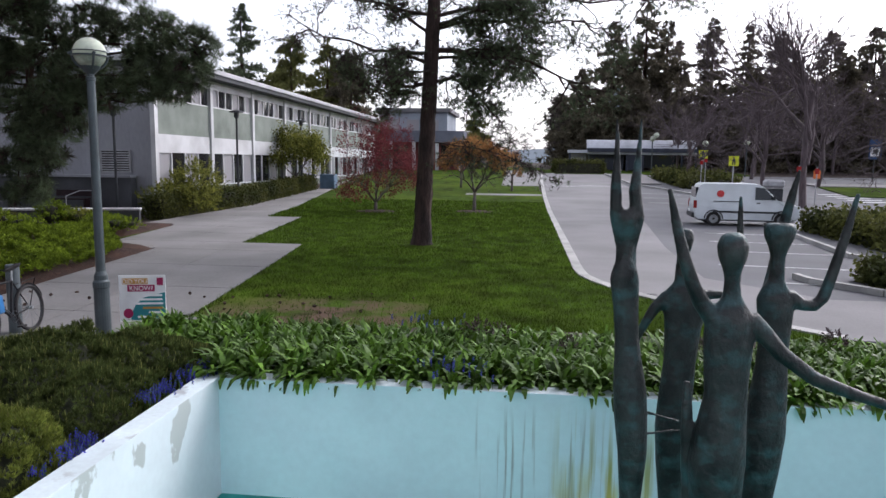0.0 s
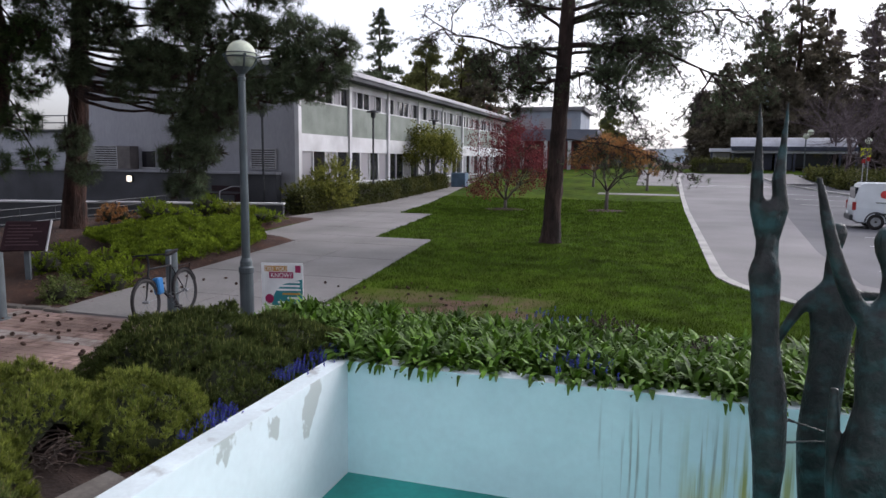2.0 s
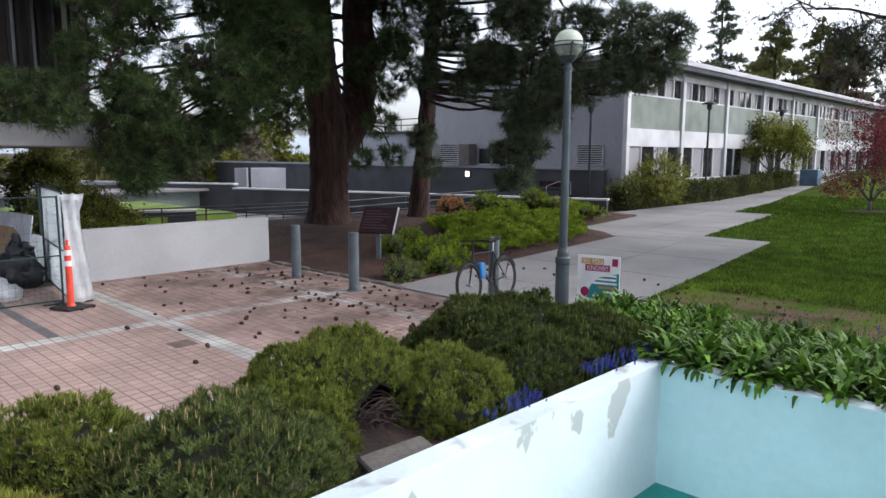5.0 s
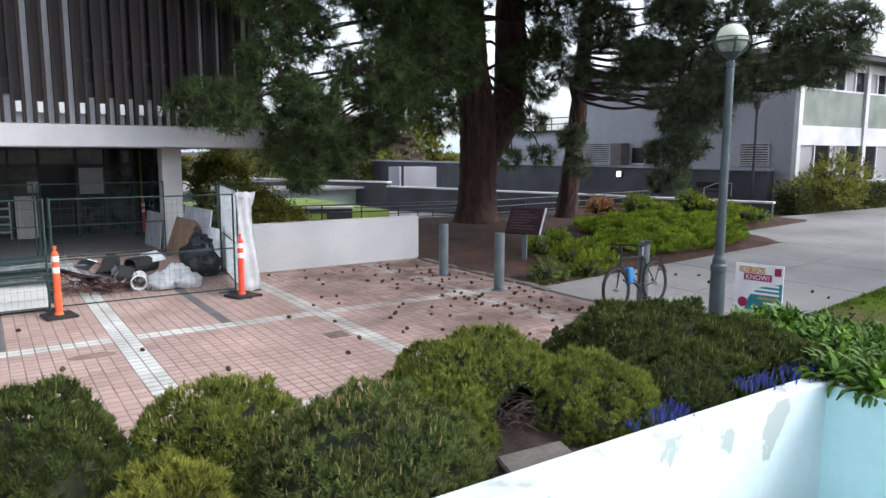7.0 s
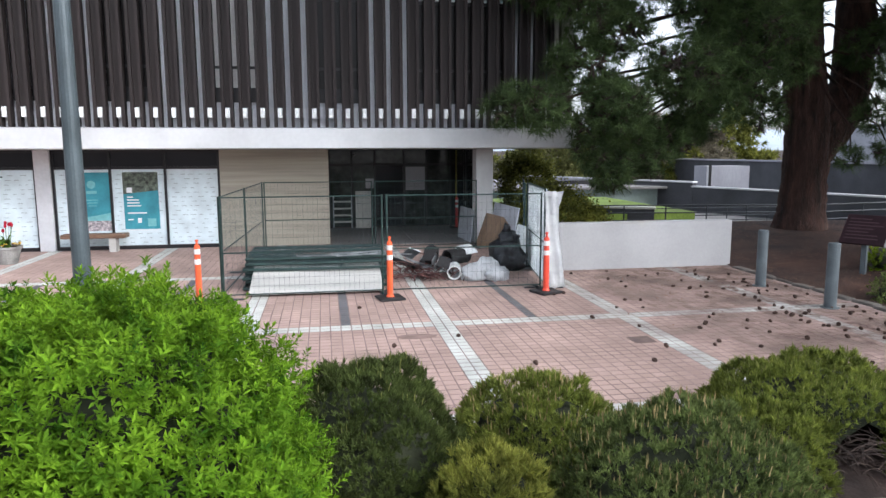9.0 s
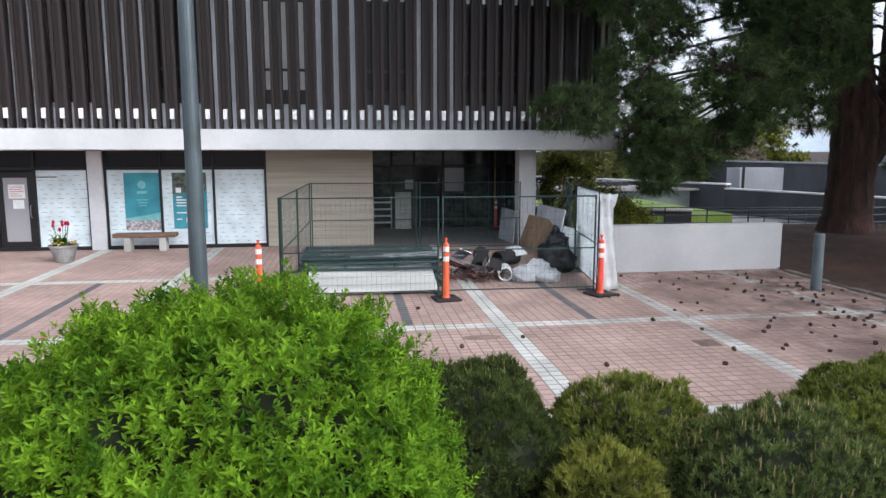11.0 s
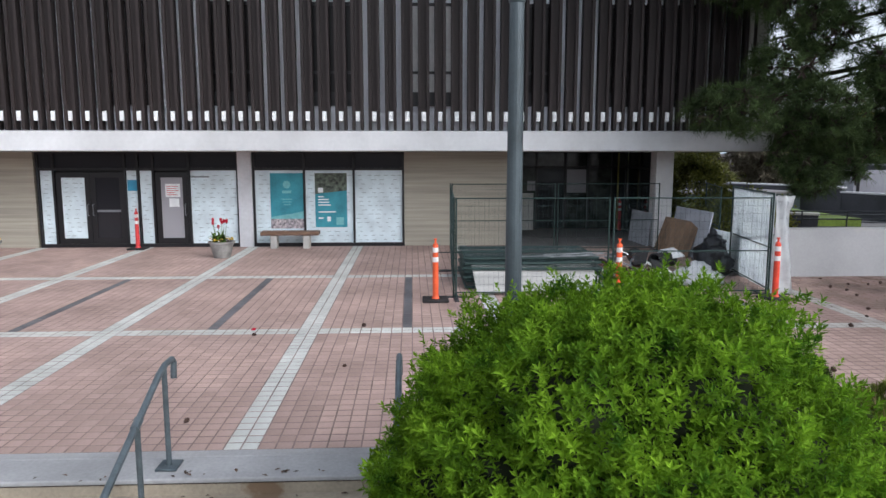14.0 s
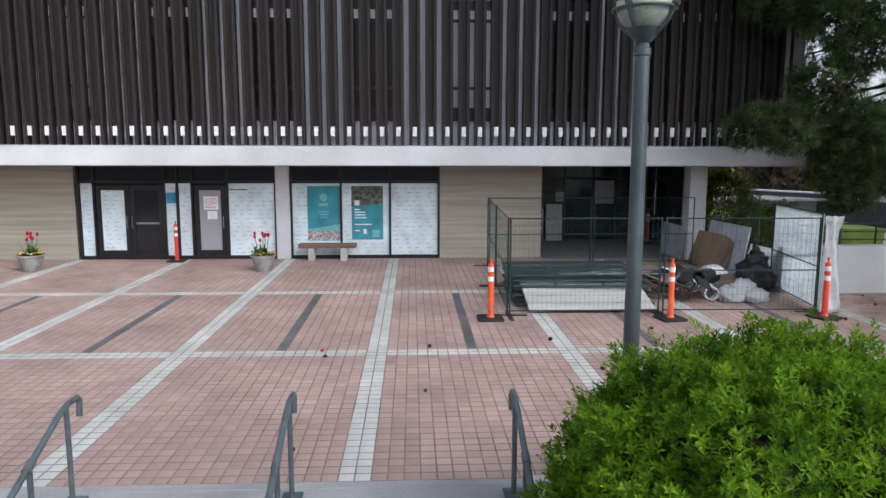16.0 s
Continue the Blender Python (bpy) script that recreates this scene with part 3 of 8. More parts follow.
# concrete path slabs
path = tagged(part("path", boxed(-10.2, -6.1, 8.9, 9.3, -0.09, -0.03), JOINT), "worn pale concrete footpath with a stepped edge", "path", kind="structure")
cuts = [9.2, 11.4, 14.0, 17.0, 20.0, 21.9, 24.6, 27.0, 29.6, 32.3, 36, 40, 45, 50, 56, 62, 70]
for a, b in zip(cuts, cuts[1:]):
    e = 0.012
    ra, rb = (-6.15, -6.1) if a < 11 else (path_right(a + 0.02), path_right(b - 0.02))
    la, lb = path_left(a + 0.02), path_left(b - 0.02)
    for s0, s1 in ((0, 0.5), (0.5, 1)):
        bm = bmx()
        quad = [(la + (ra - la) * s0 + e, a + e), (la + (ra - la) * s1 - e, a + e), (lb + (rb - lb) * s1 - e, b - e), (lb + (rb - lb) * s0 + e, b - e)]
        top = [bm.verts.new((x, y, rise(y) + 0.03)) for x, y in quad]
        low = [bm.verts.new((x, y, rise(y) - 0.09)) for x, y in quad]
        bm.faces.new(top)
        for i in range(4):
            bm.faces.new((low[i], low[(i + 1) % 4], top[(i + 1) % 4], top[i]))
        part("slab", bm, PATH_CONC, path)
bm = bmx()
prism(bm, [(-6.15, 10.75), (-3.4, 10.35), (-3.4, 10.8), (-6.15, 11.35)], -0.05, 0.028)
part("slab", bm, PATH_CONC, path)

# road, lanes, kerbs
draped("road", [((1.2, 17.9), (40, 17.9), (40, 40), (1.2, 40)), ((1.2, 40), (50, 40), (60, 60), (1.2, 60)), ((1.2, 60), (60, 60), (70, 84), (1.6, 84)),
                ((2.6, 11.6), (40, 11.6), (40, 17.9), (2.6, 17.9))], ASPHALT, -0.02, "worn grey asphalt car park and road", "road")
lane = [(1.3, 4.3, 17.6), (1.3, 4.6, 24), (1.3, 6.1, 39), (1.4, 8.9, 63), (1.6, 9.0, 84)]
draped("road", [((a[0], a[2]), (a[1], a[2]), (b[1], b[2]), (b[0], b[2])) for a, b in zip(lane, lane[1:])]
       + [((2.7, 11.62), (30, 11.62), (30, 15.2), (2.7, 15.2)), ((2.2, 15.2), (6.3, 15.2), (4.3, 17.6), (1.35, 17.6))], LANE_CONC, -0.012, "pale concrete driving lane", "road")


def kerb_line(pts, w=0.15, h=0.1, material=None):
    bm = bmx()
    for (x0, y0), (x1, y1) in zip(pts, pts[1:]):
        d = Vector((x1 - x0, y1 - y0, 0))
        n = Vector((-d.y, d.x, 0)).normalized() * w / 2
        for a, b, e in (((x0, y0), (x1, y1), n),):
            q = [Vector((*a, 0)) + e, Vector((*a, 0)) - e, Vector((*b, 0)) - e, Vector((*b, 0)) + e]
            top = [bm.verts.new((p.x, p.y, rise(p.y) + h)) for p in q]
            low = [bm.verts.new((p.x, p.y, rise(p.y) - 0.12)) for p in q]
            bm.faces.new(top[::-1])
            for i in range(4):
                bm.faces.new((low[i], low[(i + 1) % 4], top[(i + 1) % 4], top[i]))
    bmesh.ops.recalc_face_normals(bm, faces=bm.faces[:])
    return tagged(part("kerb", bm, material or KERB), "pale concrete kerb along the lawn", "kerb", kind="structure")


kerb_line([(kerb_x(y), y) for y in (11.6, 12.4, 13.2, 14, 14.8, 15.6, 16.4, 17.2, 18.2, 22, 30, 40, 50)] + [(1.35, 60), (1.5, 75), (1.9, 82), (3.2, 84)], 0.26, 0.05)
kerb_line([(6.45, 11.7), (40, 11.7)], 0.2, 0.05)
tagged(kerb_line([(6.6, 18.0), (6.7, 17.3), (7.7, 15.9), (9.5, 14.9), (16, 14.6)], 0.16, 0.12), "low concrete kerb round a planted island", "kerb")
tagged(kerb_line([(11.0, 33.6), (9.85, 22.4), (11.5, 19.5), (16, 18.9), (26, 18.9)], 0.16, 0.12), "low concrete kerb round a hedge island", "kerb")
tagged(kerb_line([(9.2, 84), (9.6, 66), (13.2, 52), (13.5, 45)], 0.16, 0.12), "low concrete kerb before the bus shelter", "kerb")
draped("pavement", [((9.3, 84), (9.7, 66), (12.4, 66), (13.5, 84))], LANE_CONC, 0.1, "pale concrete footway by the bus shelter", "pavement")
draped("pavement", [((-4.5, 50.5), (1.1, 50.5), (1.1, 52), (-4.5, 52))], PATH_CONC, 0.03, "short concrete crossing path in the lawn", "path")
draped("pavement", [((-2.2, 61), (1.2, 61), (1.6, 90), (-2.6, 90))], PATH_CONC, 0.03, "concrete footway beside the far lawn", "path")
draped("pavement", [((26, 66), (60, 62), (60, 66), (26, 70))], LANE_CONC, 0.1, "pale footway beyond the far road", "pavement")
bays = thing("parking_lines", "worn white parking bay lines on asphalt", "marking", kind="structure")
for x0, y0, x1, y1 in [(5.3, 20.05, 9.2, 19.6), (6.1, 23.3, 9.6, 22.9), (6.6, 26.2, 10.1, 25.8), (7.2, 29.3, 10.6, 28.9), (8.0, 47, 13.2, 46), (8.3, 51, 13, 50), (8.4, 55, 12.6, 54), (6.0, 17.2, 7.2, 17.0)]:
    bm = bmx()
    q = [(x0, y0 - 0.06), (x1, y1 - 0.06), (x1, y1 + 0.06), (x0, y0 + 0.06)]
    bm.faces.new([bm.verts.new((x, y, rise(y) - 0.004)) for x, y in q])
    part("line", bm, ROAD_PAINT, bays)
for y, x1 in ((63, 9.0), (61.4, 9.0)):
    bm = bmx()
    bm.faces.new([bm.verts.new((x, yy, rise(yy) - 0.004)) for x, yy in ((1.7, y), (x1, y + 0.4), (x1, y + 0.62), (1.7, y + 0.22))])
    part("line", bm, ROAD_PAINT, bays)
for k in range(5):
    bm = bmx()
    y = 50 + k * 1.7
    bm.faces.new([bm.verts.new((x, yy, rise(yy) - 0.004)) for x, yy in ((22.5, y), (25, y + 0.3), (25, y + 0.9), (22.5, y + 0.6))])
    part("line", bm, ROAD_PAINT, bays)

# ---- fountain pool ----
pool = thing("fountain_pool", "empty fountain basin with pale blue painted walls", "pool", kind="structure")
for name, dims in (("pool_wall", (-3.9, -3.65, -0.85, 7.55)), ("pool_wall", (-3.65, 8.0, 7.3, 7.55)), ("pool_wall", (8.0, 8.25, -0.85, 7.55)), ("pool_wall", (-3.65, 8.0, -0.85, -0.6))):
    bm = boxed(dims[0], dims[1], dims[2], dims[3], -1.4, 0.298)
    part(name, bm, POOL_PALE if dims[1] < -3 else POOL_BLUE, pool)
for dims in ((-3.895, -3.656, -0.845, 7.545), (-3.656, 8.0, 7.306, 7.545), (8.006, 8.245, -0.845, 7.306)):
    part("coping", boxed(*dims, 0.296, 0.303), COPING, pool, "chalky worn wall top")
part("pool_floor", boxed(-3.65, 8.0, -0.6, 7.3, -1.4, -1.1), POOL_TEAL, pool, "teal painted basin floor")

# ---- steps down from the plaza ----
steps = thing("steps", "weathered concrete steps with dead leaves", "steps", kind="structure")
for k in range(5):
    x0 = -6.37 if k == 0 else -5.86 + 0.34 * (k - 1) - 0.02
    x1 = -5.82 + 0.34 * k if k else -5.82
    if k:
        part("step", boxed(x0, -5.82 + 0.34 * k, -22, -2.55, -0.15 * k - 0.3, -0.15 * k, 0.012), STEP_CONC, steps)
    else:
        top = part("top_step", boxed(x0, -5.82, -22, -2.55, -0.05, -0.004, 0.010), EDGE_CONC, steps, "grey concrete top step")
        part("riser", boxed(x0, -5.828, -22, -2.55, -0.4, -0.05), STEP_CONC, top, "yellowish concrete riser")
        part("mortar_strip", boxed(x0, -6.24, -22, -2.55, -0.02, 0.001, 0.004), EDGE_CONC, top, "worn pale mortar strip")
part("landing", boxed(-4.5, 6.0, -22, -2.55, -1.0, -0.75), STEP_CONC, steps)
part("side_wall", boxed(-6.35, -3.92, -2.55, -2.3, -0.8, 0.04, 0.01), CONCRETE, steps)
part("retaining_wall", boxed(-3.92, 6.2, -2.60, -2.35, -1.0, -0.02, 0.01), CONCRETE, steps)
part("retaining_wall", boxed(6.0, 6.2, -12.2, -2.60, -1.0, -0.02, 0.01), CONCRETE, steps)
rl = np.random.default_rng(44)
bm = bmx()
for _ in range(120):
    k = rl.integers(0, 5)
    x, y = (-5.95 if k == 0 else -5.80 + 0.34 * (k - 1)) + abs(rl.normal()) * 0.07, -2.7 - abs(rl.normal()) * 2.6
    a, q = rl.uniform(0, 6.28), rl.uniform(0.015, 0.04)
    c, s = math.cos(a) * q, math.sin(a) * q
    z = -0.15 * k + 0.006
    v = [bm.verts.new(p) for p in ((x - c, y - s, z), (x + s * 0.4, y - c * 0.4, z + 0.006), (x + c, y + s, z + 0.002), (x - s * 0.4, y + c * 0.4, z + 0.008))]
    bm.faces.new(v)
tagged(part("dead_leaves", bm, mat("dead_brown_leaves", (0.075, 0.042, 0.026), 0.4, 6, 30, 0.9, 0.0, island=0.5)), "dead brown leaves on the steps", "leaves", kind="stuff")
# planting bed edge along the plaza
bed_edge = part("bed_edge", boxed(-6.80, -6.62, -2.3, 8.9, -0.2, 0.045, 0.012), CONCRETE)
tagged(bed_edge, "low pale concrete edge of the shrub bed", "kerb", kind="structure")
bm = bmx()
rb = random.Random(5)
grid = {}
for i in range(11):
    for j in range(40):
        x, y = -6.62 + 2.72 * i / 10, -2.3 + (9.55 + 2.3) * j / 39
        grid[i, j] = bm.verts.new((x, y, 0.02 + 0.2 * math.sin(math.pi * i / 10) + rb.uniform(-0.02, 0.02) + (0.05 if i == 10 else 0)))
for i in range(10):
    for j in range(39):
        bm.faces.new((grid[i, j], grid[i + 1, j], grid[i + 1, j + 1], grid[i, j + 1]))
tagged(part("bed_soil", bm, SOIL), "dark soil of the shrub bed", "soil", kind="structure")
bm = bmx()
grid = {}
for i in range(50):
    for j in range(9):
        x, y = -3.9 + 12.1 * i / 49, 7.55 + (11.1 - 7.55) * j / 8
        if x < -3.3:
            y = min(y, 10.4)
        grid[i, j] = bm.verts.new((x, y, 0.2 * (1 - j / 8) ** 1.5 + 0.05 + rb.uniform(-0.02, 0.02)))
for i in range(49):
    for j in range(8):
        bm.faces.new((grid[i, j], grid[i + 1, j], grid[i + 1, j + 1], grid[i, j + 1]))
tagged(part("bed_soil", bm, SOIL), "dark soil of the flower bed behind the pool", "soil", kind="structure")

# ---- pavers of the plaza ----
PITCH = 3.0 / 19
PY, PX = -4.197 - PITCH, -10.556 + PITCH / 2
plaza = tagged(part("plaza", boxed(-26, -6.38, -24, 9.25, -0.12, -0.0035), JOINT), "red paver plaza with pale and charcoal bands", "paving", kind="structure")


def paver_kind(i, j):
    col = j % 19
    if col in (0, 1):
        return 1
    if i in (0, 1, 30, 31):
        return 1
    if col == 10 and 1 < i < 30 and j * PITCH + PY < 4.8:
        return 2
    return 0


def paver_mesh(name, rows, rng):
    n = len(rows)
    c = np.array([(PX - i * PITCH - PITCH / 2, PY + j * PITCH + PITCH / 2) for i, j in rows])
    hx, hy = PITCH / 2 - 0.0110, PITCH / 2 - 0.0070
    z = rng.uniform(-0.0006, 0.0006, n)
    v = np.zeros((n, 8, 3))
    for k, (sx, sy) in enumerate(((-1, -1), (1, -1), (1, 1), (-1, 1))):
        for lay, inset, dz in ((0, 0.0, -0.0055), (1, 0.0022, 0.0)):
            v[:, lay * 4 + k, 0] = c[:, 0] + sx * (hx - inset)
            v[:, lay * 4 + k, 1] = c[:, 1] + sy * (hy - inset)
            v[:, lay * 4 + k, 2] = z + dz
    f = [(4, 5, 6, 7)] + [(k, (k + 1) % 4, 4 + (k + 1) % 4, 4 + k) for k in range(4)]
    faces = (np.array(f)[None] + (np.arange(n) * 8)[:, None, None]).reshape(-1, 4)
    return mesh_of(name, v.reshape(-1, 3), faces)


# ---- campus building with timber fins (faces the plaza) ----
GX, FX = -20.45, -18.40  # glazing line, upper front
bld = thing("campus_building", "two-storey campus building with dark timber fins", "building")
SOFFIT = 2.745
part("floor_slab", boxed(-40, FX + 0.02, -45, 6.95, SOFFIT, 3.25, 0.01), FASCIA, bld, "white painted concrete fascia")
part("soffit_lining", boxed(-40, FX - 0.15, -44.9, 6.8, SOFFIT - 0.02, SOFFIT - 0.004), CONCRETE, bld)
part("upper_wall", boxed(-40, FX - 0.32, -45, 6.4, 3.25, 8.6), PANEL_GREY, bld)
part("ledge", boxed(FX - 0.32, FX - 0.25, -45, 6.4, 3.25, 3.74), PANEL_GREY, bld, "pale grey ledge behind the fins")
part("corner_post", boxed(FX - 0.32, FX - 0.03, 6.16, 6.68, 3.25, 8.6, 0.01), CONCRETE, bld, "pale concrete corner post")
part("roof", boxed(-40.4, FX + 0.3, -45.4, 6.9, 8.6, 9.1, 0.02), FASCIA, bld)
# fins: two side boards, a web between them, and a white block in the notch
FIN_STEP = 0.42464


def fin_mesh():
    bm = bmx()
    for s in (-1, 1):
        box(bm, -0.225, 0.0, s * 0.108 - 0.038, s * 0.108 + 0.038, 3.275, 8.6)
    box(bm, -0.15, -0.075, -0.07, 0.07, 3.76, 8.6)
    me = bpy.data.meshes.new("fin")
    bm.to_mesh(me)
    bm.free()
    return me


fin_me, block_me = fin_mesh(), bpy.data.meshes.new("block")
bm = boxed(-0.12, -0.01, -0.055, 0.055, 3.50, 3.742, 0.006)
bm.to_mesh(block_me)
bm.free()
fin_ys = [-4.843 + FIN_STEP * k for k in range(-60, 27)]
for y in fin_ys:
    fin = part_mesh("fin", fin_me, FIN_WOOD, bld)
    fin.location = (FX, y, 0)
    part_mesh("block", block_me, WHITE, fin, "white end block")
# windows behind three gaps out of six
pane_me = bpy.data.meshes.new("pane")
bm = boxed(-0.02, 0.0, -0.085, 0.085, 3.9, 8.5)
bm.to_mesh(pane_me)
bm.free()
bar_mes = []
for z0, z1, out in ((4.72, 4.79, 0.02), (3.9, 4.26, 0.015), (6.42, 6.50, 0.02), (6.72, 6.98, 0.015)):
    me = bpy.data.meshes.new("transom")
    bm = boxed(0.0, out, -0.085, 0.085, z0, z1)
    bm.to_mesh(me)
    bm.free()
    bar_mes.append(me)
band_me = bpy.data.meshes.new("spandrel")
bm = boxed(0.0, 0.03, -0.085, 0.085, 6.50, 6.72)
bm.to_mesh(band_me)
bm.free()
for k, y in enumerate(fin_ys[:-1], -64):
    if k % 6 in (1, 2, 3) and k < 16 or k in (16, 17, 18):
        # panes kept pale for blinds and for the sky's painted reflection
        lit = k in (1, 2, 3, -23, -22, -21, -35)
        w = part_mesh("window", pane_me, None, bld)
        w.data = pane_me.copy()
        w.data.materials.append(BLIND_SKY if lit else GLASS_UPPER)
        w.location = (FX - 0.295, y + FIN_STEP / 2, 0)
        for me in bar_mes:
            part_mesh("transom", me, FRAME_DARK, w)
        part_mesh("spandrel", band_me, PANEL_GREY, w)

# ground floor, from the south wall to the north column
part("wall_south", boxed(GX - 0.35, GX + 0.02, -45, -13.30, 0, SOFFIT - 0.02), BOARD_CONC, bld, "board-formed concrete wall")
part("wall_middle", boxed(GX - 0.35, GX + 0.02, -2.84, 0.16, 0, SOFFIT - 0.02), BOARD_CONC, bld, "board-formed concrete wall")
part("wall_return", boxed(-24.6, GX - 0.35, -0.09, 0.16, 0, SOFFIT - 0.02), BOARD_CONC, bld)
part("pier", boxed(GX - 0.3, GX + 0.12, -7.585, -7.19, 0, SOFFIT - 0.02, 0.012), TRIM_WHITE, bld, "pale painted pier")
part("column", boxed(-20.30, -19.80, 4.34, 4.84, 0, SOFFIT - 0.02, 0.012), FASCIA, bld, "white square column")
part("inner_wall", boxed(-40, -26.2, -45, 5.0, 0, SOFFIT - 0.02), PLINTH, bld)


def frame_bar(parent, y0, y1, z0, z1, x=GX, d=0.10):
    return part("frame_bar", boxed(x - d, x + 0.03, y0, y1, z0, z1), FRAME_DARK, parent)


def glazed(y0, y1, mullions, z0=0.10, zt=2.20, x=GX):
    w = part("shopfront", boxed(x - 0.26, x - 0.22, y0, y1, 0, SOFFIT - 0.02), FRAME_DARK, bld)
    for y in mullions:
        frame_bar(w, y - 0.03, y + 0.03, 0, SOFFIT - 0.02, x)
    ms = sorted(mullions)
    for a, b in zip(ms, ms[1:]):
        frame_bar(w, a + 0.03, b - 0.03, zt, zt + 0.07, x)
        frame_bar(w, a + 0.03, b - 0.03, SOFFIT - 0.09, SOFFIT - 0.02, x)
        frame_bar(w, a + 0.03, b - 0.03, 0, z0, x)
        part("transom_pane", boxed(x - 0.05, x - 0.04, a + 0.03, b - 0.03, zt + 0.07, SOFFIT - 0.09), GLASS_DARK, w)
    return w


def papered(parent, y0, y1, z0, z1, rng, x=GX):
    """A pane lined with white paper that carries rows of small printed dashes."""
    p = part("papered_pane", boxed(x - 0.06, x - 0.035, y0, y1, z0, z1), PAPER, parent, "glass lined with printed white paper")
    bm = bmx()
    z = z0 + 0.07
    while z < z1 - 0.04:
        y = y0 + rng.uniform(0.02, 0.2)
        while y < y1 - 0.1:
            w = rng.uniform(0.05, 0.16)
            bm.faces.new([bm.verts.new((x - 0.0345, yy, zz)) for yy, zz in ((y, z), (min(y + w, y1 - 0.01), z), (min(y + w, y1 - 0.01), z + 0.014), (y, z + 0.014))])
            y += w + rng.uniform(0.06, 0.26)
        z += 0.125
    tagged(part("print", bm, PAPER_MARK, p), "rows of small grey print", kind="stuff")
    return p


rp = random.Random(8)
win = glazed(-7.19, -2.84, (-7.16, -5.72, -4.295, -2.87))
for a, b in ((-7.13, -5.75), (-5.69, -4.325), (-4.265, -2.90)):
    papered(win, a, b, 0.10, 2.20, rp)
shop = glazed(-13.30, -7.585, (-13.20, -12.765, -10.785, -10.415, -9.99, -8.99, -7.61))
for a, b in ((-13.155, -12.80), (-10.75, -10.455), (-10.375, -10.04), (-8.955, -7.64)):
    papered(shop, a, b, 0.10, 2.20, rp)
part("sticker", boxed(GX - 0.034, GX - 0.031, -10.73, -10.46, 1.62, 1.93), STICKER_BLUE, shop, "pale blue sticker")
part("header_strip", boxed(GX - 0.034, GX - 0.030, -8.95, -8.42, 2.00, 2.03), INK, shop)


def door_leaf(y0, y1, glass, hinge_side, parent):
    d = part("door", boxed(GX - 0.07, GX - 0.01, y0, y0 + 0.14, 0.02, 2.14), FRAME_DARK, parent, "dark metal glazed door")
    part("stile", boxed(GX - 0.07, GX - 0.01, y1 - 0.14, y1, 0.02, 2.14), FRAME_DARK, d)
    part("rail", boxed(GX - 0.07, GX - 0.01, y0 + 0.14, y1 - 0.14, 2.0, 2.14), FRAME_DARK, d)
    part("rail", boxed(GX - 0.07, GX - 0.01, y0 + 0.14, y1 - 0.14, 0.02, 0.26), FRAME_DARK, d)
    part("pane", boxed(GX - 0.045, GX - 0.035, y0 + 0.14, y1 - 0.14, 0.26, 2.0), glass, d)
    yh = y1 - 0.07 if hinge_side < 0 else y0 + 0.07
    part("handle", tube(bmx(), [(GX - 0.01, yh, 0.92), (GX + 0.06, yh, 0.92), (GX + 0.06, yh, 1.24), (GX - 0.01, yh, 1.24)], 0.012, 6), CHROME, d, "steel pull handle")
    return d


d1 = door_leaf(-12.72, -11.78, GLASS_DARK, -1, bld)
papered(d1, -12.58, -11.92, 0.26, 2.0, rp, GX + 0.006)
d2 = door_leaf(-11.77, -10.82, GLASS_DARK, 1, bld)
part("push_bar", boxed(GX - 0.02, GX + 0.03, -11.60, -10.95, 1.02, 1.08), CHROME, d2, "pale push bar")
d3 = door_leaf(-9.94, -9.04, GLASS_LIT, -1, bld)
part("notice", boxed(GX - 0.034, GX - 0.030, -9.68, -9.26, 1.44, 1.82), WHITE, d3, "white printed notice")
part("notice", boxed(GX - 0.034, GX - 0.030, -9.58, -9.30, 1.16, 1.40), WHITE, d3, "white printed notice")
bm = bmx()
for k in range(5):
    box(bm, GX - 0.030, GX - 0.028, -9.64, -9.64 + (0.32, 0.28, 0.34, 0.22, 0.30)[k], 1.74 - 0.06 * k, 1.755 - 0.06 * k)
tagged(part("print", bm, RED_PLASTIC, d3), "red printed lines", kind="stuff")
# posters in the middle window
po = part("poster", boxed(GX - 0.034, GX - 0.026, -6.70, -5.75, 0.52, 2.12), TEAL, win, "teal poster with a pale emblem")
bm = lathe(bmx(), [(0.11, 0.0), (0.11, 0.004)], 20)
bmesh.ops.transform(bm, matrix=pose(GX - 0.026, -6.23, 1.79, 0, 90, 0), verts=bm.verts[:])
part("emblem", bm, TEAL_PALE, po)
part("emblem", boxed(GX - 0.026, GX - 0.022, -6.36, -6.10, 1.54, 1.62), TEAL_PALE, po)
part("photo", boxed(GX - 0.026, GX - 0.022, -6.70, -5.75, 0.52, 0.80), PHOTO_TOWN, po)
bm = bmx()
bm.faces.new([bm.verts.new((GX - 0.0255, y, z)) for y, z in ((-6.70, 0.80), (-5.75, 0.80), (-5.75, 1.02), (-6.1, 0.95), (-6.70, 0.86))])
part("wave", bm, TEAL_PALE, po)
for k, w in enumerate((0.30, 0.26, 0.20)):
    part("print_line", boxed(GX - 0.026, GX - 0.022, -6.23 - w / 2, -6.23 + w / 2, 1.36 - 0.08 * k, 1.38 - 0.08 * k), TEAL_PALE, po)
po = part("poster", boxed(GX - 0.034, GX - 0.026, -5.42, -4.50, 0.55, 2.12), TEAL, win, "teal poster with a dark photograph and white print")
bm = bmx()
poly = [(-5.42, 1.52), (-4.50, 1.62), (-4.50, 2.12), (-5.42, 2.12)]
bm.faces.new([bm.verts.new((GX - 0.0255, y, z)) for y, z in poly])
part("photo", bm, PHOTO_DARK, po)
bm = bmx()
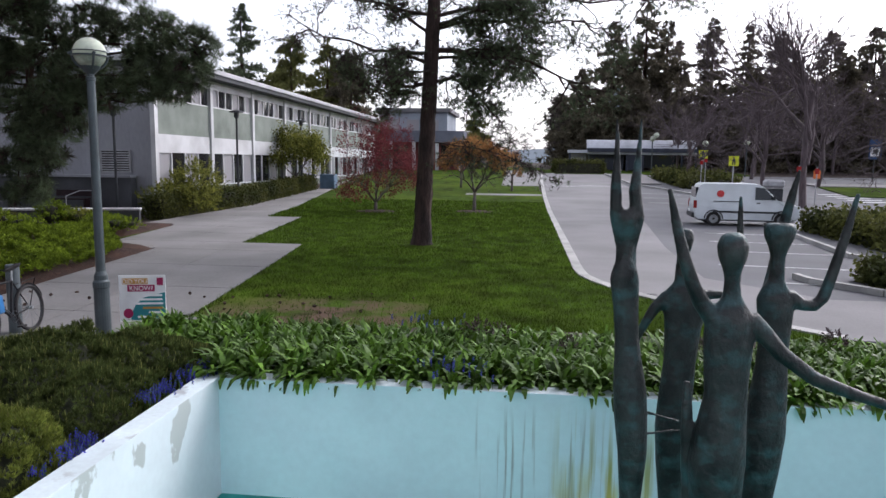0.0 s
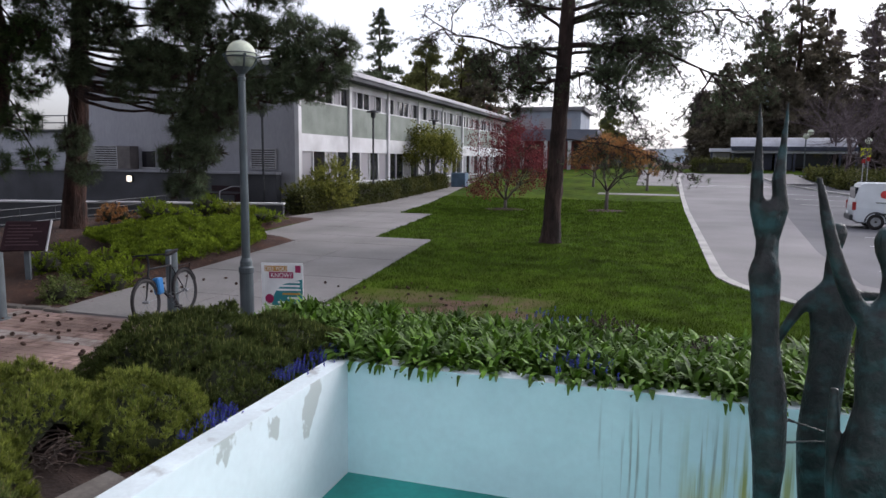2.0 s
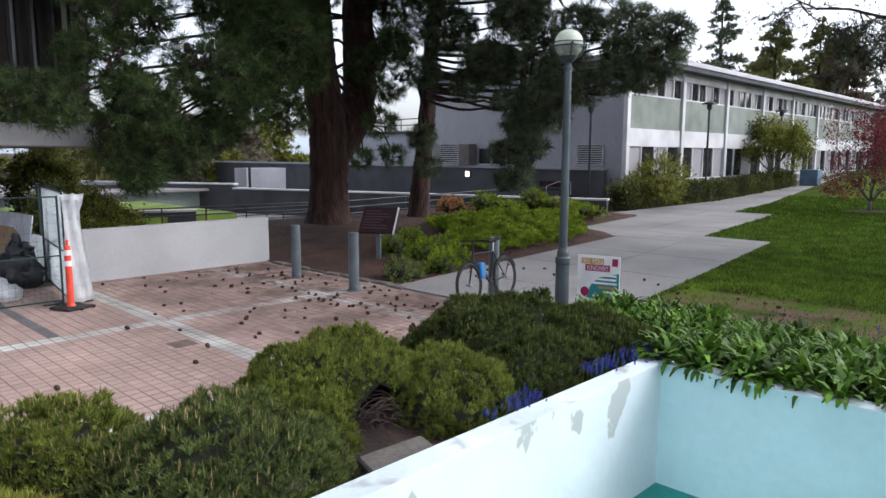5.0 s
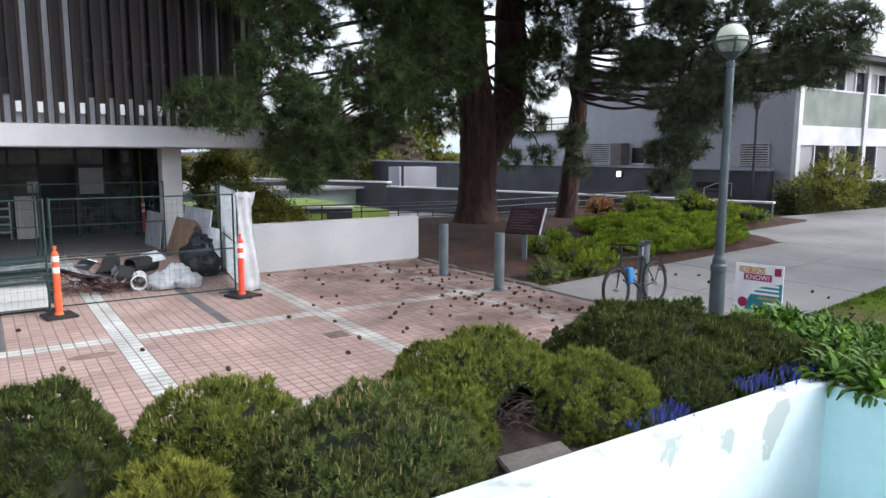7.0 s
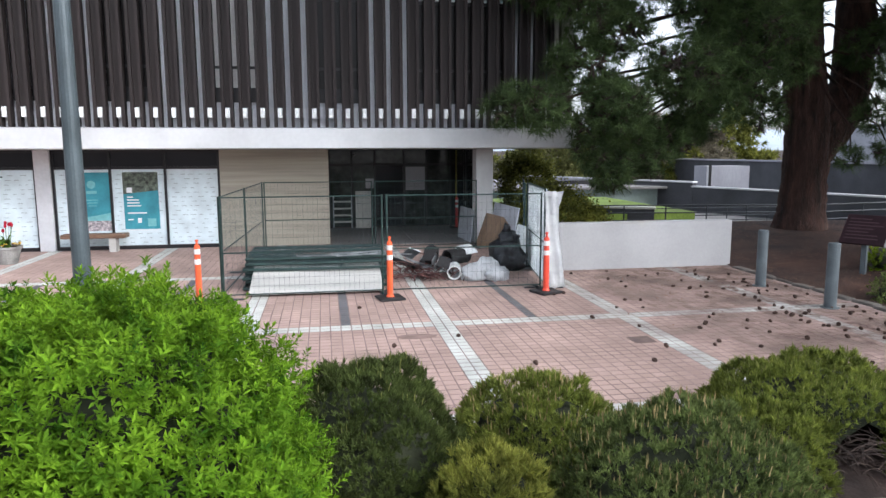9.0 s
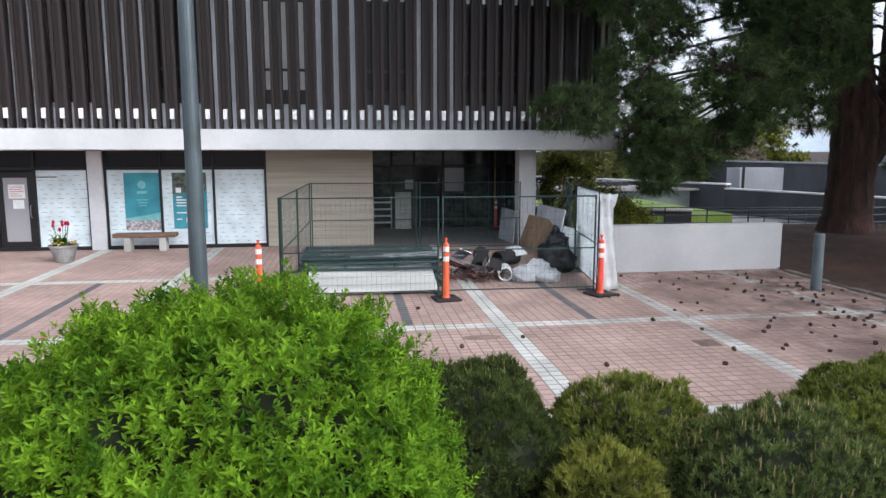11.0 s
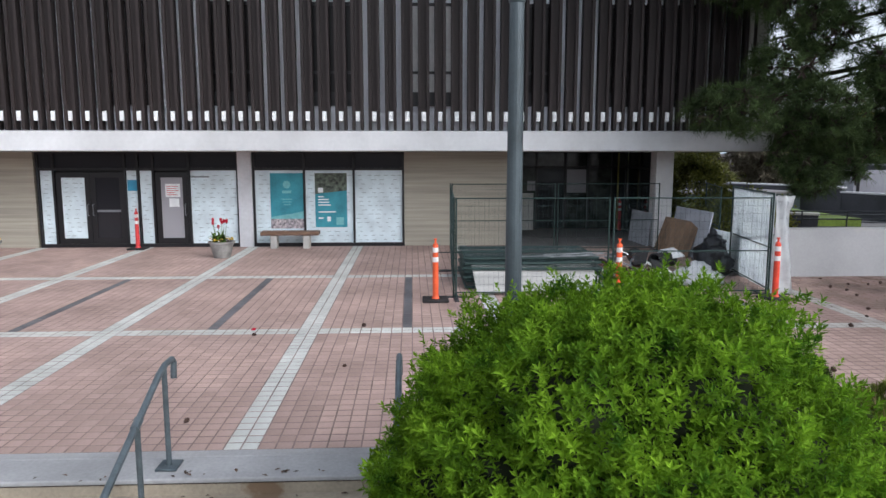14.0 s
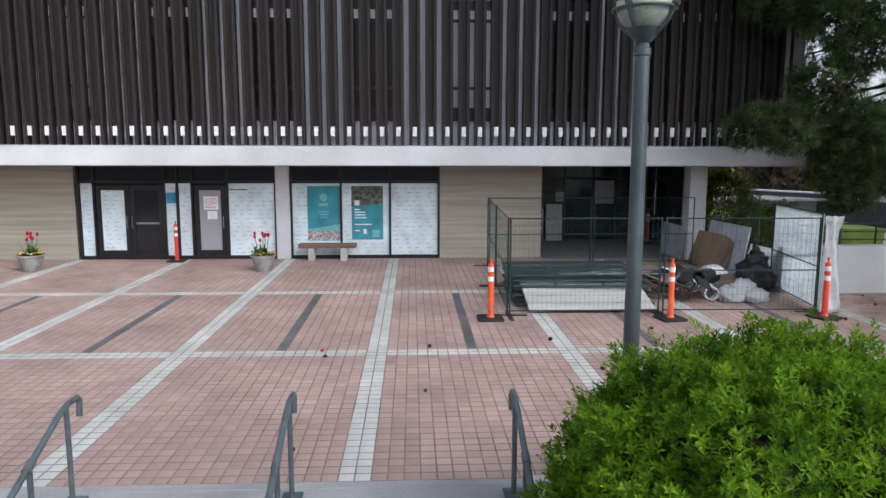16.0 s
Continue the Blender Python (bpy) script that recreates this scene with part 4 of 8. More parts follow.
for z, w in ((1.42, 0.16), (1.34, 0.30), (1.26, 0.32), (1.18, 0.36), (0.98, 0.5), (0.80, 0.14)):
    box(bm, GX - 0.026, GX - 0.022, -5.33, -5.33 + w, z, z + 0.035)
box(bm, GX - 0.026, GX - 0.022, -5.08, -4.98, 0.72, 0.86)
box(bm, GX - 0.026, GX - 0.022, -5.33, -5.19, 1.56, 1.70)
tagged(part("print", bm, WHITE, po), "white printed lines", kind="stuff")
part("print_panel", boxed(GX - 0.026, GX - 0.022, -4.82, -4.60, 0.62, 0.84), TEAL_PALE, po)

# recessed north entrance
porch = thing("porch", "grey concrete slabs before the recessed entrance", "paving", kind="structure")
for i in range(3):
    for j in range(4):
        part("slab", boxed(-24.5 + 1.5 * i, -23.012 + 1.5 * i, 0.2 + 1.2 * j, 1.388 + 1.2 * j, -0.02, 0.014, 0.004), PATH_CONC, porch)
ENT = -24.6
ent = part("entrance_glazing", boxed(ENT - 0.3, ENT - 0.26, 0.16, 5.02, 0, SOFFIT - 0.02), FRAME_DARK, bld)
ent_ms = (0.2, 0.99, 1.78, 2.80, 3.62, 4.48, 4.98)
for y in ent_ms:
    frame_bar(ent, y - 0.035, y + 0.035, 0, SOFFIT - 0.02, ENT)
for a, b in zip(ent_ms, ent_ms[1:]):
    frame_bar(ent, a + 0.035, b - 0.035, 2.16, 2.24, ENT)
    part("transom_pane", boxed(ENT - 0.05, ENT - 0.04, a + 0.035, b - 0.035, 2.24, SOFFIT - 0.03), LEAF_REFLECT_GLASS, ent)
    part("pane", boxed(ENT - 0.05, ENT - 0.04, a + 0.035, b - 0.035, 0.08, 2.16), GLASS_DARK if a in (1.78, 4.48) else LEAF_REFLECT_GLASS, ent)
part("notice", boxed(ENT - 0.035, ENT - 0.03, 1.45, 1.74, 1.38, 1.72), GLASS_LIT, ent, "grey paper sheets behind glass")
part("notice", boxed(ENT - 0.035, ENT - 0.03, 2.86, 3.55, 1.3, 2.12), GLASS_LIT, ent, "grey paper sheets behind glass")
side = part("side_glazing", boxed(-24.5, -20.7, 5.0, 5.03, 0, 0.08), FRAME_DARK, bld)
for x in (-24.4, -23.2, -22.0, -20.8):
    part("frame_bar", boxed(x, x + 0.08, 4.97, 5.06, 0, SOFFIT - 0.02), FRAME_DARK, side)
part("frame_bar", boxed(-24.4, -20.72, 4.97, 5.06, 2.16, 2.24), FRAME_DARK, side)
part("pane", boxed(-24.32, -20.8, 5.005, 5.025, 0.08, SOFFIT - 0.03), GLASS_DARK, side)

# ---- planting ----
PINE_T = [needles(np.random.default_rng(10 + k), 28, 1.0, 0.026, 1.6, 0.4) for k in range(3)]
MUGO_T = [needles(np.random.default_rng(20 + k), 10, 1.0, 0.085, 0.8, 0.6) for k in range(3)]
CANDLE_T = [needles(np.random.default_rng(30 + k), 4, 1.0, 0.10, 0.10, 0.25) for k in range(2)]
ROSETTE_T = [sprig(np.random.default_rng(45 + k), 9, 0.9, 1.0, 0.17, 1.3) for k in range(4)]
SPRIG_T = [sprig(np.random.default_rng(40 + k), 9, 1.0, 0.55, 0.125, 1.15) for k in range(4)]
CLUMP_T = [leaf_quads(np.random.default_rng(50 + k), 9, 1.0, 0.55) for k in range(3)]
FAR_T = [needles(np.random.default_rng(60 + k), 13, 1.0, 0.12, 1.45, 0.5) for k in range(3)]


def cloud(rng, clumps, per):
    """Points inside a set of soft balls (x, y, z, r), denser near the skin."""
    out, nrm = [], []
    for x, y, z, r in clumps:
        n = max(4, int(per * r * r))
        d = rng.normal(size=(n, 3))
        d /= np.linalg.norm(d, axis=1, keepdims=True)
        k = rng.uniform(0.25, 1.08, n) ** 0.6
        out.append(np.array((x, y, z)) + d * k[:, None] * r * np.array((1, 1, 0.75)))
        nrm.append(d + np.array((0, 0, 0.35)))
    return np.concatenate(out), np.concatenate(nrm)


def foliage(name, rng, templates, pts, nrm, size, material, parent, label=""):
    sizes = rng.uniform(size * 0.7, size * 1.25, len(pts))
    v, f = scatter(templates, pts, nrm, sizes, rng)
    return part_mesh(name, mesh_of(name, v, f), material, parent, label)


def bend(a, b, sag, n=6, wob=0.0, rng=None):
    a, b = Vector(a), Vector(b)
    out = []
    for i in range(n + 1):
        t = i / n
        p = a.lerp(b, t) + Vector((0, 0, sag * math.sin(math.pi * t)))
        if wob and rng is not None and 0 < i:
            p += Vector(rng.normal(size=3) * wob)
        out.append(p)
    return out


DEAD_TWIG = mat("dead_brown_twigs", (0.050, 0.034, 0.028), 0.4, 2, 12, 0.95, 0.0, island=0.4)
# near-black solid fill: shade between the tufts put into its colour
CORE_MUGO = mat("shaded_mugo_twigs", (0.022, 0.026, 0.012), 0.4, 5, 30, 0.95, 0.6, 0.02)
# mugo pines in the bed between plaza and pool
def mugo(domes, material, label, seed, per=460, size=0.052, candles=0.4, tip=None, hollow=None):
    """Mounds of upright tufts, each tuft a few needled shoots and often a pale candle; hollow: a ball left bare."""
    rng = np.random.default_rng(seed)
    cx, cy = np.mean([d[0] for d in domes]), np.mean([d[1] for d in domes])
    root = thing("mugo_pine", label, "shrub", pose(cx, cy, 0.05), "shrubs beside the pool")
    pts, nrm = [], []
    for k, (x, y, z, rx, ry, rz) in enumerate(domes):
        area = 2 * math.pi * ((rx * ry) ** 1.6 / 3 + (rx * rz) ** 1.6 / 3 + (ry * rz) ** 1.6 / 3) ** (1 / 1.6)
        p, n = dome_points(rng, int(per * area), (x - cx, y - cy, z - 0.05), (rx, ry, rz), -0.3, 0.11, seed + k)
        p += n * np.array([0.055 * noise.noise(Vector(q) * 4.2 + Vector((seed, 0, 0))) + 0.03 * noise.noise(Vector(q) * 11) for q in p])[:, None]
        pts.append(p)
        nrm.append(n)
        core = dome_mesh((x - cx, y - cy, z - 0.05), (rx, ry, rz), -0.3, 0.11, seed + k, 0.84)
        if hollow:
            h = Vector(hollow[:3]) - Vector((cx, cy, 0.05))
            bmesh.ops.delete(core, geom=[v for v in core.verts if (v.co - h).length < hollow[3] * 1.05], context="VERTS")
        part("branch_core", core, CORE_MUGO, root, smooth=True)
    pts, nrm = np.concatenate(pts), np.concatenate(nrm)
    inside = np.zeros(len(pts), bool)
    for x, y, z, rx, ry, rz in domes:
        inside |= (((pts - np.array((x - cx, y - cy, z - 0.05))) / np.array((rx, ry, rz))) ** 2).sum(1) < 0.74
    if hollow:
        inside |= np.linalg.norm(pts - np.array((hollow[0] - cx, hollow[1] - cy, hollow[2] - 0.05)), axis=1) < hollow[3]
    pts, nrm = pts[~inside], nrm[~inside]
    tuft = rng.uniform(0.75, 1.3, len(pts))
    off = rng.normal(size=(len(pts), 6, 3)) * 0.020 * tuft[:, None, None]
    off[:, :, 2] *= 0.6
    sub = pts[:, None] + off - nrm[:, None] * (np.linalg.norm(off, axis=2) ** 2 * 14)[..., None]
    turn = nrm[:, None] * 0.55 + off * 16 + np.array((0, 0, 0.75))
    foliage("needles", rng, MUGO_T, sub.reshape(-1, 3), turn.reshape(-1, 3), size, material, root)
    pick = rng.random(len(pts)) < candles
    if candles:
        up = nrm[pick] * 0.25 + np.array((0, 0, 1)) + rng.normal(size=(pick.sum(), 3)) * 0.08
        tips = foliage("candle_growth", rng, CANDLE_T, pts[pick] + np.array((0, 0, 0.025)), up, size * 1.15, tip or MUGO_TIP, root, "pale upright candles")
        tagged(tips, "pale upright candles", kind="stuff")
    return root


mugo([(-5.45, 6.72, 0.1, 1.0, 1.15, 0.74), (-4.85, 7.55, 0.05, 0.85, 0.95, 0.56), (-4.62, 6.30, 0.02, 0.62, 0.95, 0.56)], MUGO_DARK, "dark green mounded mugo pine beside the pool wall", 1, candles=0.45, tip=MUGO_TIP_GREEN)
mugo([(-5.5, 4.25, 0.1, 0.92, 0.95, 0.68), (-4.75, 4.98, 0.05, 0.70, 0.72, 0.60), (-5.02, 3.45, 0.05, 0.52, 0.55, 0.56)], MUGO, "mounded mugo pine with a bare hollow", 2, candles=0.4, tip=MUGO_TIP_GREEN, hollow=(-4.50, 4.05, 0.36, 0.36))
mugo([(-4.75, 2.55, 0.0, 0.85, 0.98, 0.72)], MUGO_BLUE, "grey-green mounded mugo pine with upright tips", 3, candles=0.5)
mugo([(-5.5, 1.72, 0.05, 0.72, 0.70, 0.72)], MUGO, "low rounded mugo pine with brown tips", 4, candles=0.5)
mugo([(-5.4, 0.25, 0.05, 0.85, 0.92, 0.90)], MUGO_DARK, "dark rounded mugo pine", 5, candles=0.15, tip=MUGO_TIP_GREEN)
mugo([(-4.55, 1.1, 0.0, 0.38, 0.42, 0.62)], LEAF_OLIVE, "small yellow-green shrub among mugo pines", 6, 420, 0.06, 0.0)

rng = np.random.default_rng(77)
stone = part("flat_stone", boxed(-0.30, 0.30, -0.19, 0.19, 0, 0.07, 0.02), STONE)
stone.matrix_basis = pose(-4.12, 3.82, 0.14, 3, -6, 75)
tagged(stone, "flat grey stone in the hollow of a shrub", "stone")
twigs = thing("dead_twigs", "bare dead twigs in the shrub's hollow", "twigs", pose(-4.78, 4.06, 0.2))
bm = bmx()
for k in range(90):
    a = rng.uniform(0, 6.28)
    p = Vector((rng.uniform(-0.22, 0.2), rng.uniform(-0.26, 0.26), rng.uniform(0.0, 0.22)))
    tube(bm, bend(p, p + Vector((math.cos(a) * 0.22, math.sin(a) * 0.22, rng.uniform(-0.05, 0.08))), 0.03, 3), 0.004, 4)
tagged(part("twig_tangle", bm, DEAD_TWIG, twigs), kind="stuff")

# large fresh green shrub
shrub = thing("green_shrub", "large rounded shrub in fresh bright green leaf", "shrub", pose(-4.15, -1.46, 0.0))
rng = np.random.default_rng(9)
SHRUB = np.array((1.20, 1.36, 1.40))


def shrub_form(d):
    """How far the shrub's skin reaches along each direction: a full, slightly square dome with hollows."""
    q = 1 / (np.abs(d) ** 2.5).sum(1) ** (1 / 2.5)
    big = np.array([noise.noise(Vector(v) * 2.1 + Vector((4, 0, 0))) for v in d])
    fine = np.array([noise.noise(Vector(v) * 7.0 + Vector((0, 7, 0))) for v in d])
    low_side = np.clip(d @ np.array((0.0, -0.72, 0.69)), 0, 1) ** 7
    high_side = np.clip(d @ np.array((0.0, 0.75, 0.66)), 0, 1) ** 7
    return q * (1 + 0.06 * big + 0.17 * fine - 0.10 * low_side + 0.04 * high_side)


d = rng.normal(size=(70000, 3))
d /= np.linalg.norm(d, axis=1, keepdims=True)
d = d[d[:, 2] > -0.45][:20000]
p = d * shrub_form(d)[:, None] * SHRUB * rng.uniform(0.83, 1.0, (len(d), 1)) + np.array((0, 0, 0.48))
nn = d * 1.0 + np.array((0, 0, 0.35)) + rng.normal(size=d.shape) * 0.3
foliage("leaves", rng, ROSETTE_T, p, nn, 0.046, LEAF_BRIGHT, shrub)
d = d[d[:, 2] > 0.0][:170]
p = d * shrub_form(d)[:, None] * SHRUB * rng.uniform(0.97, 1.05, (len(d), 1)) + np.array((0, 0, 0.48))
foliage("new_growth", rng, SPRIG_T, p, d * 0.9 + np.array((0, 0, 0.5)), 0.066, LEAF_BRIGHT, shrub, "longer new shoots")
# dark inner body, coloured as the shade between the leaves
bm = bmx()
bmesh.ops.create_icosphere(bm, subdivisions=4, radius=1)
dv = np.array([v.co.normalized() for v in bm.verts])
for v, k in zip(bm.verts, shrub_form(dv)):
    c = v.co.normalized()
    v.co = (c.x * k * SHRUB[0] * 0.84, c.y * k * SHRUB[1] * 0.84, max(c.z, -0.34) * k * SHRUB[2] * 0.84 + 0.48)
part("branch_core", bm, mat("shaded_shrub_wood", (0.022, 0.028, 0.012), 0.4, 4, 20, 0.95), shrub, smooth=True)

# strap-leaved bed behind the pool, drooping over its wall
def strap_leaves(rng, plants, per, length, material, parent, name):
    vs, fs = [], []
    for x, y, z in plants:
        for _ in range(per):
            a = rng.uniform(0, 2 * math.pi)
            front = y < 7.85 and rng.random() < 0.5
            if front:
                a = -math.pi / 2 + rng.normal() * 0.5
            ln, w = length * rng.uniform(0.6, 1.15), rng.uniform(0.022, 0.036)
            lift = rng.uniform(0.6, 1.1) if front else rng.uniform(1.2, 1.6)
            d, s = np.array((math.cos(a), math.sin(a), 0)), np.array((-math.sin(a), math.cos(a), 0))
            p, ang, base = np.array((x, y, z)) + rng.normal(size=3) * (0.03, 0.03, 0), lift, len(vs)
            droop = rng.uniform(0.2, 0.75)
            for i, wk in enumerate((0.7, 1.0, 1.0, 0.9, 0.25)):
                vs += [p + s * w * wk, p - s * w * wk + np.array((0, 0, 0.004))]
                p = p + (d * math.cos(ang) + np.array((0, 0, math.sin(ang)))) * ln / 4
                ang -= droop * (0.6 + 0.35 * i)
            for i in range(4):
                k = base + 2 * i
                fs.append((k, k + 1, k + 3, k + 2))
    return part_mesh(name, mesh_of(name, vs, fs), material, parent)


rng = np.random.default_rng(12)
bed = thing("flower_bed_plants", "dense strap-leaved green plants behind the pool wall", "bed plants", pose(0, 0, 0), kind="stuff")
plants = []
for _ in range(1300):
    x, y = rng.uniform(-3.95, 8.1), 7.48 + 2.35 * rng.random() ** 1.15
    if x < -3.3 and y > 10.0:
        continue
    plants.append((x, y, 0.22 - 0.06 * (y - 7.5)))
for _ in range(170):
    x, y = rng.uniform(-5.6, -3.95), rng.uniform(8.3, 9.75)
    plants.append((x, y, 0.16))
strap_leaves(rng, plants, 11, 0.43, LEAF_STRAP, bed, "leaves")
clumps = [(rng.uniform(-3.2, 6.5), rng.uniform(8.4, 9.6), rng.uniform(0.40, 0.50), rng.uniform(0.12, 0.2)) for _ in range(8)]
p, nn = cloud(rng, clumps, 1400)
foliage("maroon_tufts", rng, SPRIG_T, p, nn, 0.07, VIOLET_FLOWER, bed, "dark maroon leaf tufts")


def blue_patch(spots, seed):
    rng = np.random.default_rng(seed)
    cx, cy = np.mean([s[0] for s in spots]), np.mean([s[1] for s in spots])
    root = thing("blue_flowers", "clump of small deep blue spring flowers", "flowers", pose(cx, cy, 0.2), "blue flower clumps")
    bm, st = bmx(), bmx()
    for x, y, r, n, z in spots:
        for _ in range(n):
            px, py = x - cx + rng.normal() * r, y - cy + rng.normal() * r
            h = rng.uniform(0.05, 0.12)
            tube(st, [(px, py, z - 0.25), (px, py, z - 0.2 + h)], 0.004, 3)
            for k in range(7):
                a, zz = k * 2.4, z - 0.2 + h - 0.012 * k
                bmesh.ops.create_cone(bm, segments=4, radius1=0.0075, radius2=0.002, depth=0.014, cap_ends=True,
                                      matrix=Matrix.Translation((px + math.cos(a) * 0.008, py + math.sin(a) * 0.008, zz)))
    tagged(part("petal_mass", bm, BLUE_FLOWER, root), "deep blue petals", kind="stuff")
    tagged(part("stem_tuft", st, LEAF_STRAP, root), "thin green stems", kind="stuff")


blue_patch([(-4.04, 6.45, 0.10, 46, 0.28), (-4.02, 6.8, 0.11, 60, 0.28), (-3.98, 7.6, 0.13, 50, 0.29), (-4.0, 7.2, 0.09, 24, 0.28)], 1)
blue_patch([(-3.99, 5.38, 0.08, 34, 0.27), (-3.99, 5.12, 0.08, 42, 0.27), (-4.02, 4.85, 0.05, 12, 0.25)], 2)
blue_patch([(-0.9, 7.62, 0.2, 34, 0.44), (-1.6, 9.6, 0.22, 16, 0.50)], 3)

# lawn blades where the camera is nearest
rng = np.random.default_rng(14)
n = 120000
y = 11.25 + 34 * rng.random(n) ** 2.1
xr = np.array([path_right(v) for v in y])
x = xr + (np.array([kerb_x(v) for v in y]) - 0.14 - xr) * rng.random(n)
keep = ~((x > -6.0) & (x < -2.0) & (y < 13.2) & (rng.random(n) < 0.9))
x, y = x[keep], y[keep]
a = rng.uniform(0, 6.283, len(x))
h = rng.uniform(0.03, 0.075, len(x)) * (1 + 0.03 * (y - 11))
base = np.stack([x, y, np.array([rise(v) + 0.012 for v in y])], -1)
sd = np.stack([np.cos(a), np.sin(a), 0 * a], -1) * (0.006 + 0.0006 * (y - 11))[:, None]
tip = base + np.stack([rng.normal(size=len(x)) * 0.02, rng.normal(size=len(x)) * 0.02, h], -1)
v = np.stack([base - sd, base + sd, tip], 1).reshape(-1, 3)
grass = part_mesh("grass", mesh_of("grass", v, np.arange(len(v)).reshape(-1, 3)), BLADE)
tagged(grass, "short mown green grass blades", "grass", kind="stuff")

# mulch mound under the big pines
bm = bmx()
grid = {}
NX, NY = 22, 26


def mulch_z(x, y):
    k = max(0.0, min(1.0, (-10.2 - x) / 5)) * max(0.0, min(1.0, (y - 9.2) / 3.5)) * max(0.0, min(1.0, (28 - y) / 5))
    return 0.02 + 0.30 * k + 0.035 * noise.noise(Vector((x * 0.9, y * 0.9, 0)))


mulch_ys = sorted([9.25 + 18.2 * j / NY for j in range(NY + 1)] + [19.985, 20.015])
for i in range(NX + 1):
    for j, y in enumerate(mulch_ys):
        x0 = -21.0 - 0.25 * math.sin(y)
        x1 = path_left(y) - 0.06 - 0.05 * math.sin(y * 5) if y < 20 else (-13.9 - 0.1 * (y - 20))
        x = x0 + (x1 - x0) * i / NX
        grid[i, j] = bm.verts.new((x, y, mulch_z(x, y) if i < NX else -0.01))
for i in range(NX):
    for j in range(len(mulch_ys) - 1):
        bm.faces.new((grid[i, j], grid[i + 1, j], grid[i + 1, j + 1], grid[i, j + 1]))
tagged(part("mulch", bm, MULCH, smooth=True), "reddish needle mulch under tall pines", "ground", kind="structure")

# dead needles and twigs strewn over the mulch and the shaded pavers
rng = np.random.default_rng(16)
n = 40000
x, y = rng.uniform(-20.8, -9.6, n), 3.6 + 22 * rng.random(n) ** 0.8
keep = np.where(y > 9.3, x < np.array([path_left(v) for v in y]) - 0.1 + 0.5 * rng.random(n) ** 4, (x > -14.85) & (rng.random(n) < 0.9 * np.clip((y - 3.6) / 5.6, 0, 1) * np.clip((-10.6 - x) / 3.5, 0.12, 1)))
x, y = x[keep], y[keep]
z = np.array([mulch_z(a, b) + 0.006 if b > 9.3 and a < path_left(b) - 0.06 else (0.036 if b > 9.25 else 0.004) for a, b in zip(x, y)])
a, ln = rng.uniform(0, 6.283, len(x)), rng.uniform(0.05, 0.16, len(x))
base, way = np.stack([x, y, z], -1), np.stack([np.cos(a), np.sin(a), 0.12 * rng.random(len(x))], -1)
sd = np.stack([-np.sin(a), np.cos(a), 0 * a], -1) * rng.uniform(0.004, 0.012, len(x))[:, None]
v = np.stack([base - sd, base + sd, base + way * ln[:, None]], 1).reshape(-1, 3)
litter = part_mesh("needle_litter", mesh_of("needle_litter", v, np.arange(len(v)).reshape(-1, 3)), mat("dead_needle_litter", (0.14, 0.068, 0.040), 0.35, 2, 20, 0.95, 0.0, island=0.5, tint=(0.035, 0.022, 0.018)))
tagged(litter, "brown dead needles strewn over mulch and pavers", "needles", kind="stuff")

# ground cover bed beside the path
rng = np.random.default_rng(15)
cover = thing("ground_cover", "low spreading bright green ground cover", "ground cover", kind="stuff")


COVER = [(-16.3, 16.0), (-12.8, 13.75), (-11.15, 13.35), (-11.3, 16.0), (-11.6, 18.4), (-14.5, 22.3), (-17.2, 20.9)]


def in_cover(x, y):
    """Inside the carpet's outline, which wavers a little."""
    x, y = x + 0.3 * noise.noise(Vector((x, y, 5))), y + 0.4 * noise.noise(Vector((x, y, 9)))
    inside = False
    for (ax, ay), (bx, by) in zip(COVER, COVER[1:] + COVER[:1]):
        if (ay > y) != (by > y) and x < ax + (y - ay) / (by - ay) * (bx - ax):
            inside = not inside
    return inside


pts = []
while len(pts) < 8600:
    x, y = rng.uniform(-18, -10.8), rng.uniform(12.8, 23.0)
    lump = noise.noise(Vector((x * 1.6, y * 1.6, 3)))
    if in_cover(x, y) and lump > -0.32:
        z = mulch_z(x, y) + 0.10 + 0.22 * max(0.0, lump + 0.3)
        pts.append((x, y, z * rng.uniform(0.8, 1.0)))
pts = np.array(pts)
nrm = rng.normal(size=pts.shape) * 0.35 + np.array((0.25, -0.35, 1.0))
foliage("leaves", rng, ROSETTE_T, pts, nrm, 0.085, LEAF_COVER, cover)


def leafy(name, label, x, y, domes, material, seed, per, size, templates=None, core=None, category="shrub", group=""):
    """A free shrub: domes of leaf clumps round a core coloured dark for inner shade."""
    rng = np.random.default_rng(seed)
    root = thing(name, label, category, pose(x, y, mulch_z(x, y) if -23 < x < -10.3 and 9.3 < y < 27 else rise(y)), group)
    pts, nrm = [], []
    for k, (dx, dy, dz, rx, ry, rz) in enumerate(domes):
        p, n = dome_points(rng, int(per * (rx * ry + rx * rz + ry * rz) * 2), (dx, dy, dz), (rx, ry, rz), -0.6, 0.2, seed + k)
        p = (p - np.array((dx, dy, dz))) * rng.uniform(0.72, 1.05, (len(p), 1)) + np.array((dx, dy, dz))
        pts.append(p)
        nrm.append(n + np.array((0, 0, 0.5)))
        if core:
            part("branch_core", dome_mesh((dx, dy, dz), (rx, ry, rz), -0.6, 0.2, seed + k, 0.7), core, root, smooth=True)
    foliage("leaves", rng, templates or CLUMP_T, np.concatenate(pts), np.concatenate(nrm), size, material, root)
    return root


